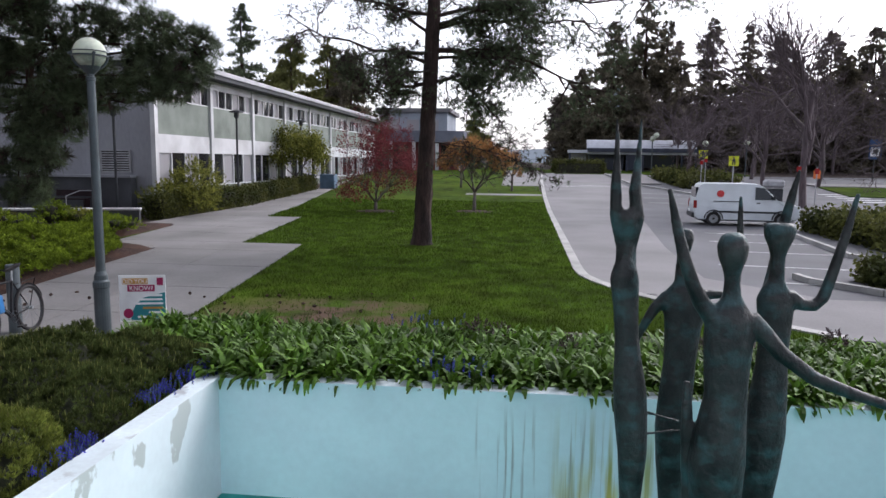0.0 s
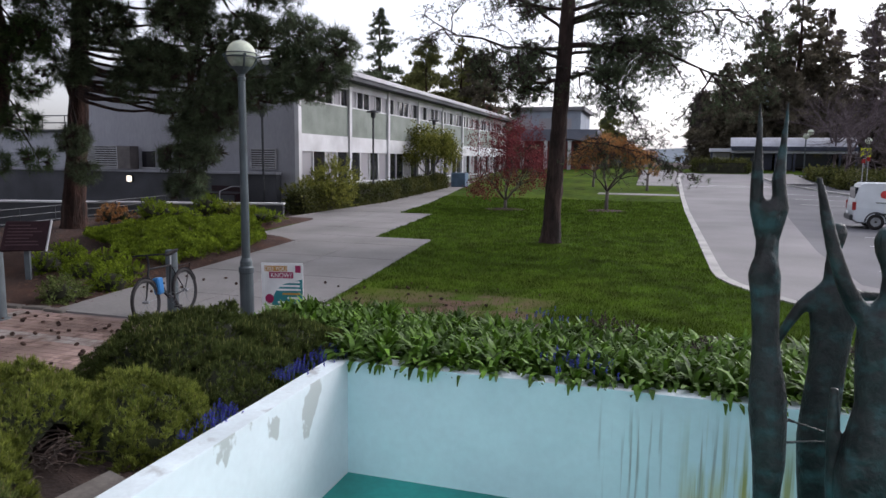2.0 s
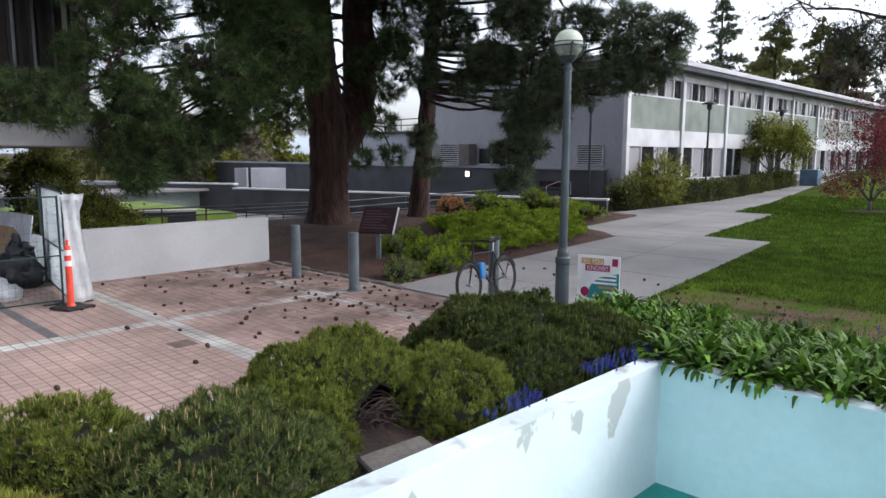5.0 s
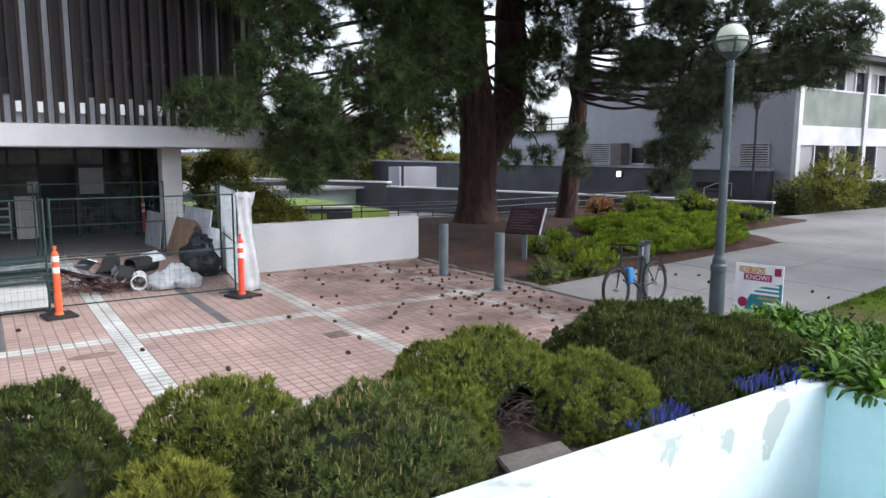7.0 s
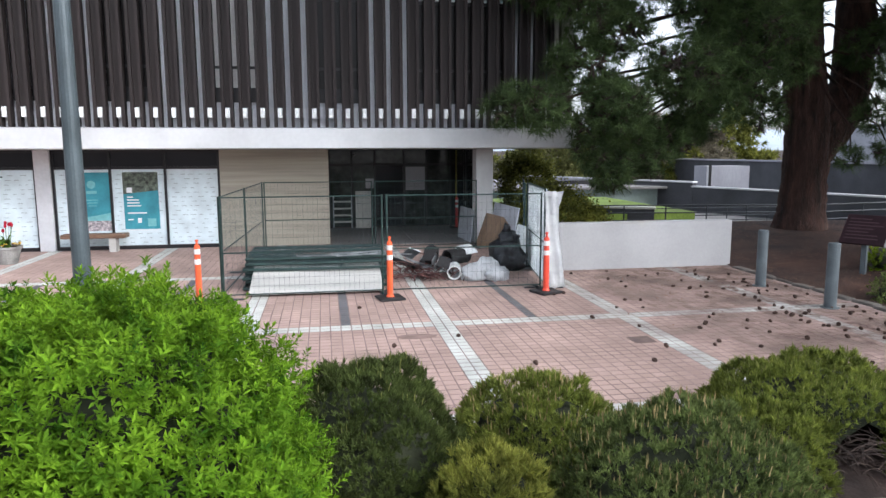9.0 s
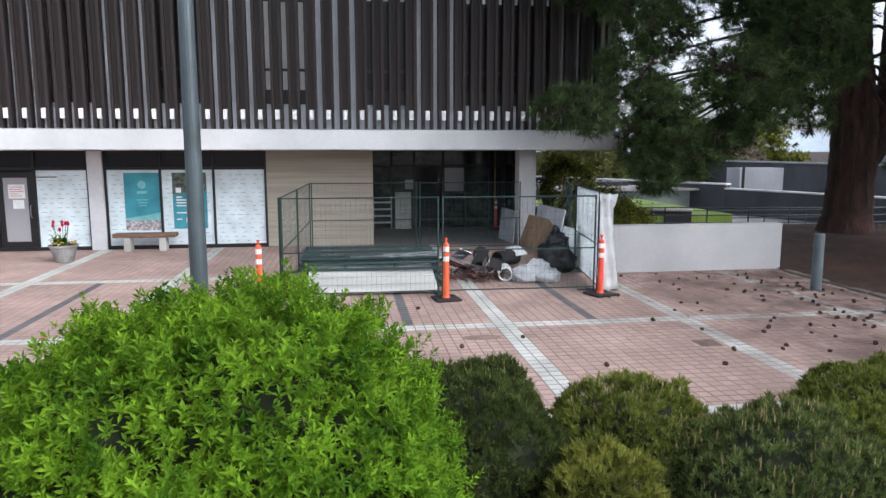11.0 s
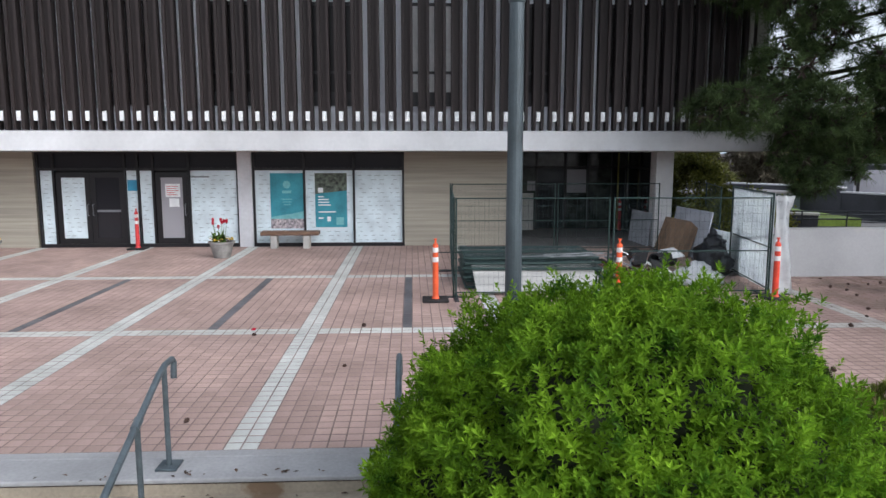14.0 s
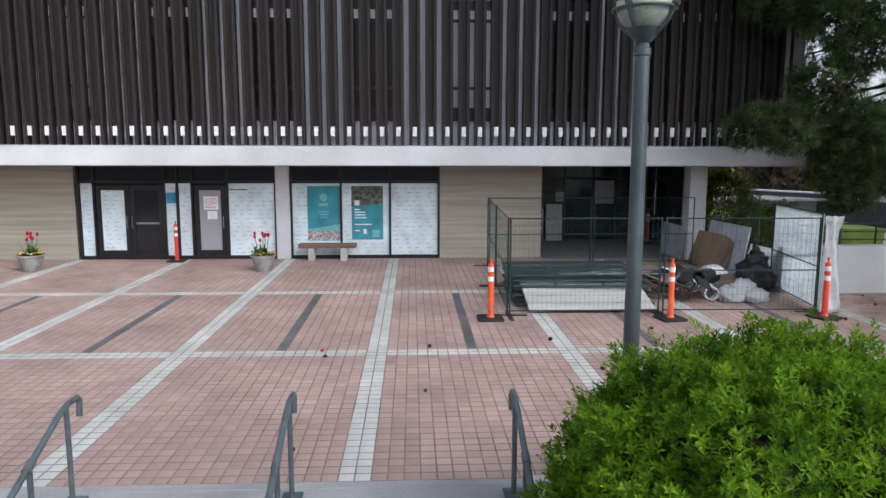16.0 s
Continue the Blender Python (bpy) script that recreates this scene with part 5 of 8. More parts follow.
# dark fill that paints in the shade inside shrubs and hedges
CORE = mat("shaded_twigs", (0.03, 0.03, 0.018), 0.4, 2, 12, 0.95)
for k, (x, y, r, m) in enumerate([(-13.0, 11.75, 0.30, LEAF_COVER), (-12.0, 11.75, 0.36, LEAF_COVER), (-10.75, 11.15, 0.36, LEAF_COVER), (-13.4, 12.7, 0.34, LEAF_COVER), (-12.3, 12.7, 0.3, LEAF_COVER), (-11.2, 12.1, 0.28, LEAF_COVER), (-10.75, 9.95, 0.32, MUGO_BLUE)]):
    leafy("low_shrub", "small low shrub on needle mulch", x, y, [(0, 0, 0.12, r, r * 1.1, r * 0.75)], m, 100 + k, 260, 0.12, SPRIG_T, CORE, group="small shrubs on the mulch")
for k, (x, y, r, h, m) in enumerate([(-17.7, 20.6, 0.42, 0.75, LEAF_COVER), (-17.1, 21.4, 0.38, 0.4, LEAF_COVER), (-17.3, 23.2, 0.48, 0.85, LEAF_COVER), (-16.6, 23.9, 0.6, 0.5, LEAF_OLIVE), (-15.6, 23.4, 0.5, 0.4, LEAF_COVER), (-14.6, 22.9, 0.5, 0.35, LEAF_COVER), (-18.6, 19.6, 0.4, 0.6, LEAF_RUST), (-18.9, 22.4, 0.5, 0.5, LEAF_HEDGE), (-18.0, 24.6, 0.6, 0.6, LEAF_HEDGE)]):
    leafy("spreading_shrub", "rusty new-leaved shrub by the ramp" if m is LEAF_RUST else "yellow-green spreading shrub by the ramp", x, y, [(0, 0, h * 0.45, r, r, h * 0.55), (0.35, 0.3, h * 0.4, r * 0.6, r * 0.6, h * 0.4)], m, 120 + k, 130, 0.15, SPRIG_T, CORE, group="shrubs by the ramp")
leafy("rust_shrub", "rust and yellow leaved shrub behind the white wall", -19.6, 6.9, [(0, 0, 0.7, 0.9, 0.9, 0.9), (0.2, -0.9, 0.8, 0.7, 0.6, 0.9), (0, 0.8, 0.5, 0.6, 0.6, 0.6)], LEAF_OLIVE, 140, 190, 0.15)
leafy("rust_shrub", "tall thin yellowing shrub beside the building corner", -23.5, 7.0, [(0, 0, 1.3, 1.0, 1.0, 1.4)], LEAF_OLIVE, 141, 110, 0.18)

# ---- trees ----


def bark_tube(pts, radii, n=40, step=0.09, depth=0.10):
    """A trunk with ridged bark: furrows that run up it and wander, cut across into plates."""
    pts = [Vector(p) for p in pts]
    fine, rad = [], []
    for a, b, ra, rb2 in zip(pts, pts[1:], radii, radii[1:]):
        k = max(1, int((b - a).length / step)) if a.z < 8 else 4
        for i in range(k):
            fine.append(a.lerp(b, i / k))
            rad.append(ra + (rb2 - ra) * i / k)
    fine.append(pts[-1])
    rad.append(radii[-1])
    for _ in range(6):
        fine = [fine[0]] + [(fine[i - 1] + fine[i] * 2 + fine[i + 1]) / 4 for i in range(1, len(fine) - 1)] + [fine[-1]]
    bm = tube(bmx(), fine, rad, n)
    bm.verts.ensure_lookup_table()
    for i, (c, r) in enumerate(zip(fine, rad)):
        for k in range(n):
            v = bm.verts[i * n + k]
            d = (v.co - c).normalized()
            q = noise.noise(Vector((d.x * r * 9, d.y * r * 9, c.z * 1.1)))
            plate = noise.noise(Vector((d.x * r * 14, d.y * r * 14, c.z * 5)))
            v.co += d * depth * min(r, 0.6) * (1.1 * (0.4 - abs(q) * 2.2) + 0.5 * plate)
    return bm


def pine_tree(name, label, x, y, stems, boughs, clumps, seed, needle, bark, per=150, size=0.2, category="pine tree", upper=()):
    """stems: polylines with radii; boughs: limb polylines; clumps: balls of needles; upper: unseen clumps added for
    shade.
    """
    rng = np.random.default_rng(seed)
    z0 = mulch_z(x, y) - 0.05 if -23 < x < -10.3 and 9.3 < y < 27 else rise(y)
    root = thing(name, label, category, pose(x, y, z0))
    for pts, radii in stems:
        part("trunk", bark_tube(pts, radii), bark, root, smooth=True)
    bm = bmx()
    for pts, r in boughs:
        n = len(pts)
        tube(bm, pts, [r * (1 - 0.75 * i / (n - 1)) for i in range(n)], 6)
    tagged(part("limb_framework", bm, bark, root, smooth=True), "bare boughs", kind="stuff")
    p, n = cloud(rng, clumps, per)
    foliage("needles", rng, PINE_T, p, n, size, needle, root)
    p, n = cloud(rng, [(x2, y2, z2, r2 * 0.72) for x2, y2, z2, r2 in clumps], 70)
    tagged(foliage("twig_core", rng, FAR_T, p, n, 0.26, DEAD_TWIG, root), "dead brown inner twigs", kind="stuff")
    # coarse crown above the view, added to darken mulch and plaza below
    if upper:
        p, n = cloud(rng, upper, 55)
        foliage("unseen_shading_crown", rng, FAR_T, p, n, 0.85, needle, root)
    return root


TX, TY = -19.0, 14.2
rA = np.random.default_rng(31)
clA = [(-16.6, 4.5, 3.45, 0.62), (-16.4, 5.2, 3.4, 0.72), (-16.8, 6.3, 4.5, 0.85), (-16.5, 6.4, 5.8, 0.9), (-16.3, 7.1, 3.4, 0.85), (-16.9, 7.7, 2.6, 0.6), (-16.2, 8.7, 4.35, 1.0), (-17.0, 7.4, 5.3, 0.8), (-17.0, 10.6, 6.0, 1.0), (-17.2, 9.7, 6.1, 0.9), (-17.2, 10.3, 5.0, 0.8), (-18.4, 11.4, 6.8, 1.1),
       (-16.6, 9.5, 3.7, 1.0), (-16.4, 10.5, 4.2, 0.9), (-16.5, 10.9, 5.4, 1.1), (-17.0, 7.6, 6.7, 1.25), (-17.2, 10.0, 7.0, 1.5), (-17.4, 5.4, 6.6, 0.9), (-17.6, 12.4, 7.4, 1.3),
       (-18, 7, 8.6, 1.8), (-18, 10, 9.2, 1.8), (-18.5, 13, 9.5, 1.9), (-19.5, 15.5, 9.8, 2.0), (-17.4, 12.3, 5.9, 0.8), (-18.0, 16.3, 7.4, 1.1), (-20.4, 8.4, 4.2, 0.7), (-20.6, 7.4, 6.6, 0.8),
       (-20.0, 11.6, 4.6, 0.8), (-20.2, 12.6, 6.2, 1.0), (-19.6, 10.6, 3.0, 0.7), (-20.8, 9.0, 3.2, 0.8), (-20.5, 6.6, 5.2, 1.0), (-17.8, 11.6, 8.2, 1.4), (-16.9, 7.2, 2.0, 0.55), (-16.9, 7.6, 2.8, 0.7),
       (-16.9, 8.8, 2.7, 0.6), (-16.8, 6.6, 3.0, 0.55), (-17.0, 14.1, 2.2, 0.35), (-17.0, 14.8, 3.3, 0.5), (-17.0, 15.2, 4.4, 0.5), (-17.2, 15.5, 2.3, 0.4), (-17.2, 15.6, 5.9, 0.7), (-17.0, 7.3, 1.75, 0.5), (-17.0, 8.2, 2.2, 0.55), (-17.0, 6.7, 2.4, 0.5), (-17.0, 11.4, 3.4, 0.6), (-16.8, 11.8, 4.6, 0.7), (-19.5, 17.4, 6.0, 0.8), (-18.0, 15.0, 5.2, 0.6), (-16.6, 10.0, 5.0, 0.7)]
bA = []
for c in clA:
    z = max(5.0, c[2] + 0.5 + 0.1 * abs(c[1] - TY))
    bA.append((bend((0, -0.2, z), (c[0] - TX, c[1] - TY, c[2] + 0.1), 0.35, 6, 0.06, rA), 0.07))
pine_tree("forked_pine", "massive old pine with a forked reddish trunk", TX, TY,
          [([(0, 0, -0.3), (0, 0, 0.1), (0, 0.02, 0.6), (0, 0.05, 1.6), (0, 0.1, 2.8), (0, -0.05, 3.8), (0, -0.3, 5.2), (0, -0.5, 8), (0, -0.6, 13)], [0.95, 0.77, 0.66, 0.62, 0.66, 0.60, 0.56, 0.5, 0.25]),
           ([(0, 0.1, 1.9), (0.05, 0.55, 2.8), (0.05, 1.12, 3.6), (0.05, 1.38, 4.5), (0, 1.38, 6.2), (0, 1.3, 8), (0, 1.2, 13)], [0.45, 0.60, 0.60, 0.56, 0.54, 0.46, 0.22])],
          bA, [(c[0] - TX, c[1] - TY, c[2], c[3]) for c in clA], 32, NEEDLE, BARK, 290, 0.30,
          # unseen clumps spread out over the plaza to block skylight
          upper=[(rA.uniform(-3.5, 8), rA.uniform(-10, 4), rA.uniform(9.3, 15), rA.uniform(1.5, 2.3)) for _ in range(120)])
SX, SY = -18.6, 18.0
clB = [(-16.3, 17, 6.4, 1.0), (-14.6, 17.2, 5.2, 0.9), (-11.6, 17, 4.7, 0.72), (-9.8, 17, 4.8, 0.68), (-8.7, 17, 4.7, 0.55), (-8.4, 17, 5.4, 0.45), (-9.5, 16.8, 5.6, 0.7), (-11.3, 17.1, 5.8, 0.75), (-13.3, 17, 6.4, 0.9),
       (-12.4, 17, 4.0, 0.7), (-12.9, 17, 3.2, 0.55), (-13.1, 17, 2.4, 0.5), (-13.2, 17, 1.7, 0.45), (-15.3, 17, 4.5, 0.55), (-17.4, 17.0, 2.9, 0.5), (-17.2, 17.1, 1.9, 0.4), (-10.5, 17, 7.2, 1.0), (-13, 17.5, 8.0, 1.4), (-16, 18, 8.6, 1.5),
       (-18.5, 19, 9, 1.6), (-12.0, 17, 3.3, 0.4), (-17.0, 16.6, 5.0, 0.6), (-15.2, 19.5, 7.2, 0.9), (-13.6, 17, 3.9, 0.5), (-13.2, 17, 3.2, 0.5), (-13.7, 17, 2.4, 0.45), (-12.7, 17, 2.6, 0.4), (-13.6, 17, 1.55, 0.35), (-11.8, 17, 3.95, 0.5), (-10.9, 17, 4.1, 0.5), (-10.0, 17, 4.35, 0.5), (-9.1, 17, 4.3, 0.45), (-14.0, 17, 5.0, 0.7), (-12.6, 17.1, 5.3, 0.7)]
bB = []
for c in clB:
    z = min(8.5, max(3.0, c[2] + 0.5))
    if c[2] < 3.6:
        bB.append((bend((-13.2 - SX + 0.1 * c[2], 17 - SY, 5.4) if c[0] > -16 else (0, 0, 5), (c[0] - SX, c[1] - SY, c[2]), 0.1, 6, 0.05, rA), 0.05))
    else:
        bB.append((bend((0.05, 0.3, z), (c[0] - SX, c[1] - SY, c[2] - 0.2), -0.2, 7, 0.06, rA), 0.07))
pine_tree("pine", "tall pine with a straight trunk on a mulch bed", SX, SY,
          [([(0, 0, -0.3), (0, 0, 0.2), (0, 0.1, 1.2), (0, 0.35, 3.0), (0, 0.65, 6), (0, 0.85, 8), (0, 1.0, 13)], [0.5, 0.40, 0.34, 0.31, 0.28, 0.25, 0.12])],
          bB, [(c[0] - SX, c[1] - SY, c[2], c[3]) for c in clB], 33, NEEDLE_DARK, BARK, 430, 0.28,
          # unseen clumps, added to shade the mulch and path
          upper=[(rA.uniform(-3, 9), rA.uniform(-4, 5), rA.uniform(9.8, 16), rA.uniform(1.4, 2.2)) for _ in range(84)])

# tall open pine on the lawn
LX, LY = -3.55, 22.4
rL = np.random.default_rng(41)
limbs, tips = [], []


def limb(a, b, sag, r, side, level=0):
    pts = bend(a, b, sag, 7, 0.05 if level else 0.09, rL)
    limbs.append((pts, r))
    length = (Vector(b) - Vector(a)).length
    if level < 2:
        for _ in range(side):
            t = rL.uniform(0.22, 0.98)
            i = min(6, int(t * 7))
            p = pts[i].lerp(pts[i + 1], t * 7 - i)
            d = (Vector(b) - Vector(a)).normalized()
            q = Vector(rL.normal(size=3))
            q.z = q.z * 0.7 - 0.25
            e = (d * 0.55 + q * 0.6).normalized() * length * rL.uniform(0.18, 0.42)
            limb(p, p + e, rL.uniform(-0.05, 0.12), r * 0.42, side // 2 + (1 if level == 0 else 0), level + 1)
    if level >= 1:
        tips.append((*pts[-1], level))


for a, b, sag, r in [((0, 0, 5.3), (-3.2, 0.5, 5.9), -0.5, 0.075), ((0, 0, 5.9), (-1.4, -1.6, 5.5), 0.3, 0.07), ((0, 0, 6.2), (-4.6, -0.6, 7.3), -0.3, 0.07), ((0, 0, 6.7), (-2.0, 1.2, 7.9), 0.3, 0.07),
                     ((0, 0, 7.4), (-3.8, 0.8, 8.8), -0.2, 0.07), ((0, 0, 6.3), (4.6, -0.3, 5.3), 0.25, 0.11), ((0, 0, 5.4), (2.4, -0.8, 4.1), 0.35, 0.085), ((0, 0, 6.9), (5.2, 0.6, 7.2), 0.2, 0.09),
                     ((0, 0, 7.3), (6.9, -0.4, 7.6), 0.3, 0.08), ((0, 0, 6.0), (3.2, 1.6, 6.2), 0.2, 0.07), ((0, 0, 7.0), (2.8, -1.4, 7.4), 0.1, 0.07), ((0, 0, 5.0), (-1.6, 0.8, 4.5), 0.25, 0.055),
                     ((0, 0, 3.4), (3.4, -0.2, 2.5), 0.25, 0.035), ((0, 0, 7.8), (4.5, 1, 9.4), 0, 0.08), ((0, 0, 8.2), (-4, -1, 9.8), 0, 0.08), ((0, 0, 5.6), (-0.9, -2.2, 4.9), 0.2, 0.05)]:
    limb(a, b, sag, r * 0.85, 16)
root = thing("lawn_pine", "tall open pine with sparse dark boughs on the lawn", "pine tree", pose(LX, LY, 0))
part("trunk", bark_tube([(0, 0, -0.1), (0.02, 0, 0.15), (0.05, 0, 0.8), (0.12, 0, 2.5), (0.25, 0, 5.2), (0.36, 0, 7.8), (0.5, 0, 13)], [0.42, 0.34, 0.285, 0.26, 0.24, 0.21, 0.11], 28, 0.07, 0.14), BARK_PINE, root, smooth=True)
bm = bmx()
for pts, r in limbs:
    n = len(pts)
    tube(bm, [(p[0] + 0.22, p[1], p[2]) for p in pts], [max(0.010, r * (1 - 0.75 * i / (n - 1))) for i in range(n)], 6 if r > 0.03 else 3, cap=False)
tagged(part("limb_framework", bm, BARK_PINE, root, smooth=True), "bare boughs and twigs", kind="stuff")
tp = np.array([t[:3] for t in tips]) + np.array((0.22, 0, 0))
tp = tp[rL.random(len(tp)) < np.where(tp[:, 0] > 1.2, 1.0, 0.6)]
tp = np.repeat(tp, np.where(tp[:, 2] < 4.0, 2, np.where(tp[:, 0] > 1.2, 9, 4)), 0)
tp = tp + rL.normal(size=tp.shape) * 0.15
foliage("needles", rL, PINE_T, tp, rL.normal(size=tp.shape) + np.array((0, 0, 0.6)), 0.13, NEEDLE_DARK, root)
tagged(part("tree_ring", lathe(bmx(), [(0.75, 0.0), (0.72, 0.03), (0.3, 0.07), (0.05, 0.075)], 20, (LX, LY, 0.0)), GRASS, None, smooth=True), "rougher grass round the pine's foot", "grass", kind="structure")


def small_tree(name, label, x, y, crown, material, seed, stems, leaf, per, bark, spread, height, mulch=True):
    rng = np.random.default_rng(seed)
    root = thing(name, label, "tree", pose(x, y, rise(y)))
    bm, ends = bmx(), []

    def grow(p, d, length, r, level):
        q = p + d * length
        pts = bend(p, q, rng.uniform(-0.05, 0.05) * length, 4, 0.02 * length, rng)
        tube(bm, pts, [r * (1 - 0.4 * i / 4) for i in range(5)], 5)
        if level == 0:
            ends.append(q)
            return
        for _ in range(3):
            e = (d + Vector(rng.normal(size=3)) * 0.55 + Vector((0, 0, spread))).normalized()
            grow(q, e, length * rng.uniform(0.6, 0.85), r * 0.6, level - 1)

    tube(bm, [(0, 0, -0.1), (0, 0, 0.1), (0.02, 0, height)], [0.16, 0.10, 0.085], 8)
    for k in range(stems):
        a = 6.283 * k / stems + rng.uniform(-0.3, 0.3)
        grow(Vector((0.02, 0, height)), Vector((math.cos(a) * 0.7, math.sin(a) * 0.7, 0.75)).normalized(), crown[2] * 0.42, 0.055, 3)
    part("trunk", bm, bark, root, smooth=True)
    cl = [(*(np.array(e)), crown[3]) for e in ends]
    p, n = cloud(rng, cl, per)
    p *= np.array((crown[0], crown[1], 1.0)) / np.maximum(np.abs(p).max(0) * np.array((1, 1, 0)) + np.array((0, 0, 1)), 0.1)
    p[:, 2] = crown[4] + ((p[:, 2] - p[:, 2].min()) / np.ptp(p[:, 2])) ** 1.5 * crown[5]
    foliage("leaves", rng, CLUMP_T, p, n, leaf, material, root)
    if mulch:
        m = part("mulch_ring", lathe(bmx(), [(1.15, 0.0), (1.05, 0.05), (0.5, 0.09), (0.05, 0.1)], 20), MULCH, root, "ring of dark mulch")
        m.location.z = 0.0
    return root


small_tree("red_maple", "small red-leaved maple on the lawn", -8.25, 37.0, (3.1, 2.6, 2.6, 0.42, 0.75, 4.7), LEAF_RED, 51, 6, 0.16, 64, BARK_GREY, 0.10, 0.55)
small_tree("copper_tree", "small spreading tree with coppery new leaves", -2.95, 38.3, (2.3, 2.0, 2.2, 0.36, 2.45, 1.7), LEAF_RUST, 52, 6, 0.15, 120, BARK_GREY, 0.22, 1.1)
small_tree("olive_tree", "small yellow-green tree beside the campus hall", -17.0, 49.5, (3.3, 2.8, 2.8, 0.5, 1.5, 3.7), LEAF_OLIVE, 53, 5, 0.26, 60, BARK_GREY, 0.15, 1.2, False)
small_tree("young_tree", "slim young tree on the far lawn", -1.2, 55, (0.9, 0.9, 1.6, 0.3, 1.2, 2.2), LEAF_RUST, 54, 4, 0.14, 30, BARK_GREY, 0.3, 1.2, False)
small_tree("young_tree", "slim young tree on the far lawn", -5.5, 58, (1.6, 1.6, 1.8, 0.3, 1.4, 2.6), LEAF_RUST, 55, 4, 0.16, 30, BARK_GREY, 0.3, 1.2, False)


def bare_tree(x, y, h, seed, levels=5, label="large bare deciduous tree with grey branches", r=0.3, fan=0.5):
    rng = np.random.default_rng(seed)
    root = thing("bare_tree", label, "tree", pose(x, y, rise(y)), "bare trees by the road")
    bm, low = bmx(), bmx()

    def grow(p, d, length, rr, level):
        q = p + d * length
        n = 3 if level > 1 else 2
        pts = bend(p, q, 0.04 * length * rng.normal(), n, 0.02 * length, rng)
        tube(low if level == levels else bm, pts, [max(0.012, rr * (1 - 0.35 * i / n)) for i in range(n + 1)], 6 if level > 2 else 3, cap=False)
        if level == 0:
            return
        for _ in range(4 if level < levels - 1 else 5):
            e = (d * 0.9 + Vector(rng.normal(size=3)) * fan + Vector((0, 0, 0.12))).normalized()
            s = rng.uniform(0.35, 1.0)
            grow(p.lerp(q, s), e, length * rng.uniform(0.55, 0.85), max(0.012, rr * 0.52), level - 1)

    grow(Vector((0, 0, -0.1)), Vector((0.03, 0, 1)), h * 0.36, r, levels)
    part("trunk", low, BARK_FAR, root, smooth=True)
    tagged(part("limb_framework", bm, BARK_FAR, root), "bare grey boughs and twigs", kind="stuff")
    return root


bare_tree(17.1, 45.5, 19, 61, 5, r=0.23, fan=0.46)
for k, (x, y, h) in enumerate([(20, 62, 14), (26, 66, 15), (15.5, 70, 11), (33, 68, 14), (40, 70, 12), (24, 78, 11), (30, 60, 10)]):
    bare_tree(x, y, h, 62 + k, 4, "bare grey deciduous tree beyond the road", 0.2, 0.6)


def conifer(x, y, h, r, seed, material=None, low=0.1, label="tall dark conifer in the distance", base=None, n=520):
    rng = np.random.default_rng(seed)
    n = int(n * 3.0)
    z0 = rise(y) if base is None else base
    root = thing("conifer", label, "conifer", pose(x, y, z0), "distant conifers")
    part("trunk", tube(bmx(), [(0, 0, -0.2), (0, 0, h * 0.5), (0, 0, h)], [h * 0.022, h * 0.014, 0.03], 7), BARK, root)
    per = 14
    m = n // per
    t = low + (1 - low) * rng.random(m) ** 0.85
    t = np.where(rng.random(m) < 0.4, np.round(t * h / 0.8) * 0.8 / h, t)
    a = rng.uniform(0, 6.283, m)
    reach = 1.3 * r * np.clip(1.02 - t, 0, 1) ** 0.8 * rng.uniform(0.45, 1.15, m) + 0.25
    k = rng.uniform(0.12, 1.0, (m, per))
    rr = reach[:, None] * k
    droop = -0.30 * rr + 0.10 * rr * k + rng.normal(size=(m, per)) * 0.12
    side = rng.normal(size=(m, per)) * 0.12 * rr
    p = np.stack([rr * np.cos(a)[:, None] - side * np.sin(a)[:, None], rr * np.sin(a)[:, None] + side * np.cos(a)[:, None], (t * h)[:, None] + droop], -1).reshape(-1, 3)
    nrm = np.stack([np.cos(a), np.sin(a), np.full(m, 0.05)], -1).repeat(per, 0) + rng.normal(size=(m * per, 3)) * 0.4
    sizes = (0.22 + 0.12 * reach).repeat(per) * rng.uniform(0.7, 1.25, m * per)
    v, f = scatter(FAR_T, p, nrm, sizes, rng)
    part_mesh("needles", mesh_of("needles", v, f), material or FAR_NEEDLE, root)
    return root


for k, (x, y, h, r) in enumerate([(27.2, 110, 22, 5.6), (32.9, 112, 21.5, 5.6), (17.1, 108, 25, 6.4), (20.6, 110, 22, 5.4), (12.3, 106, 21, 6.4), (7.8, 108, 14.5, 4.8), (38, 112, 20, 7.5), (44, 110, 20, 7.5), (51, 112, 21, 8),
                                  (57, 108, 21, 8), (15, 100, 13, 4), (24, 118, 20, 5), (35, 104, 15, 4.6), (42, 100, 15, 5), (48, 98, 15, 5), (30, 98, 13, 4.5), (10, 98, 10, 3.6)]):
    conifer(x, y, h, r, 200 + k, None, 0.03, n=850)
conifer(-35.7, 85, 20, 4.6, 230, NEEDLE_DARK, 0.2, n=620)
conifer(-7.1, 96, 7.8, 3.0, 231, FAR_LIGHT, 0.05)
for k, (x, y, h, r) in enumerate([(-29, 84, 16, 6.2), (-25, 86, 16, 5.8), (-21.5, 84, 14.5, 5), (-32, 88, 13, 5)]):
    conifer(x, y, h, r, 240 + k, FAR_LIGHT if k != 2 else FAR_NEEDLE, 0.1, "tall yellow-green tree behind the campus hall", n=800)
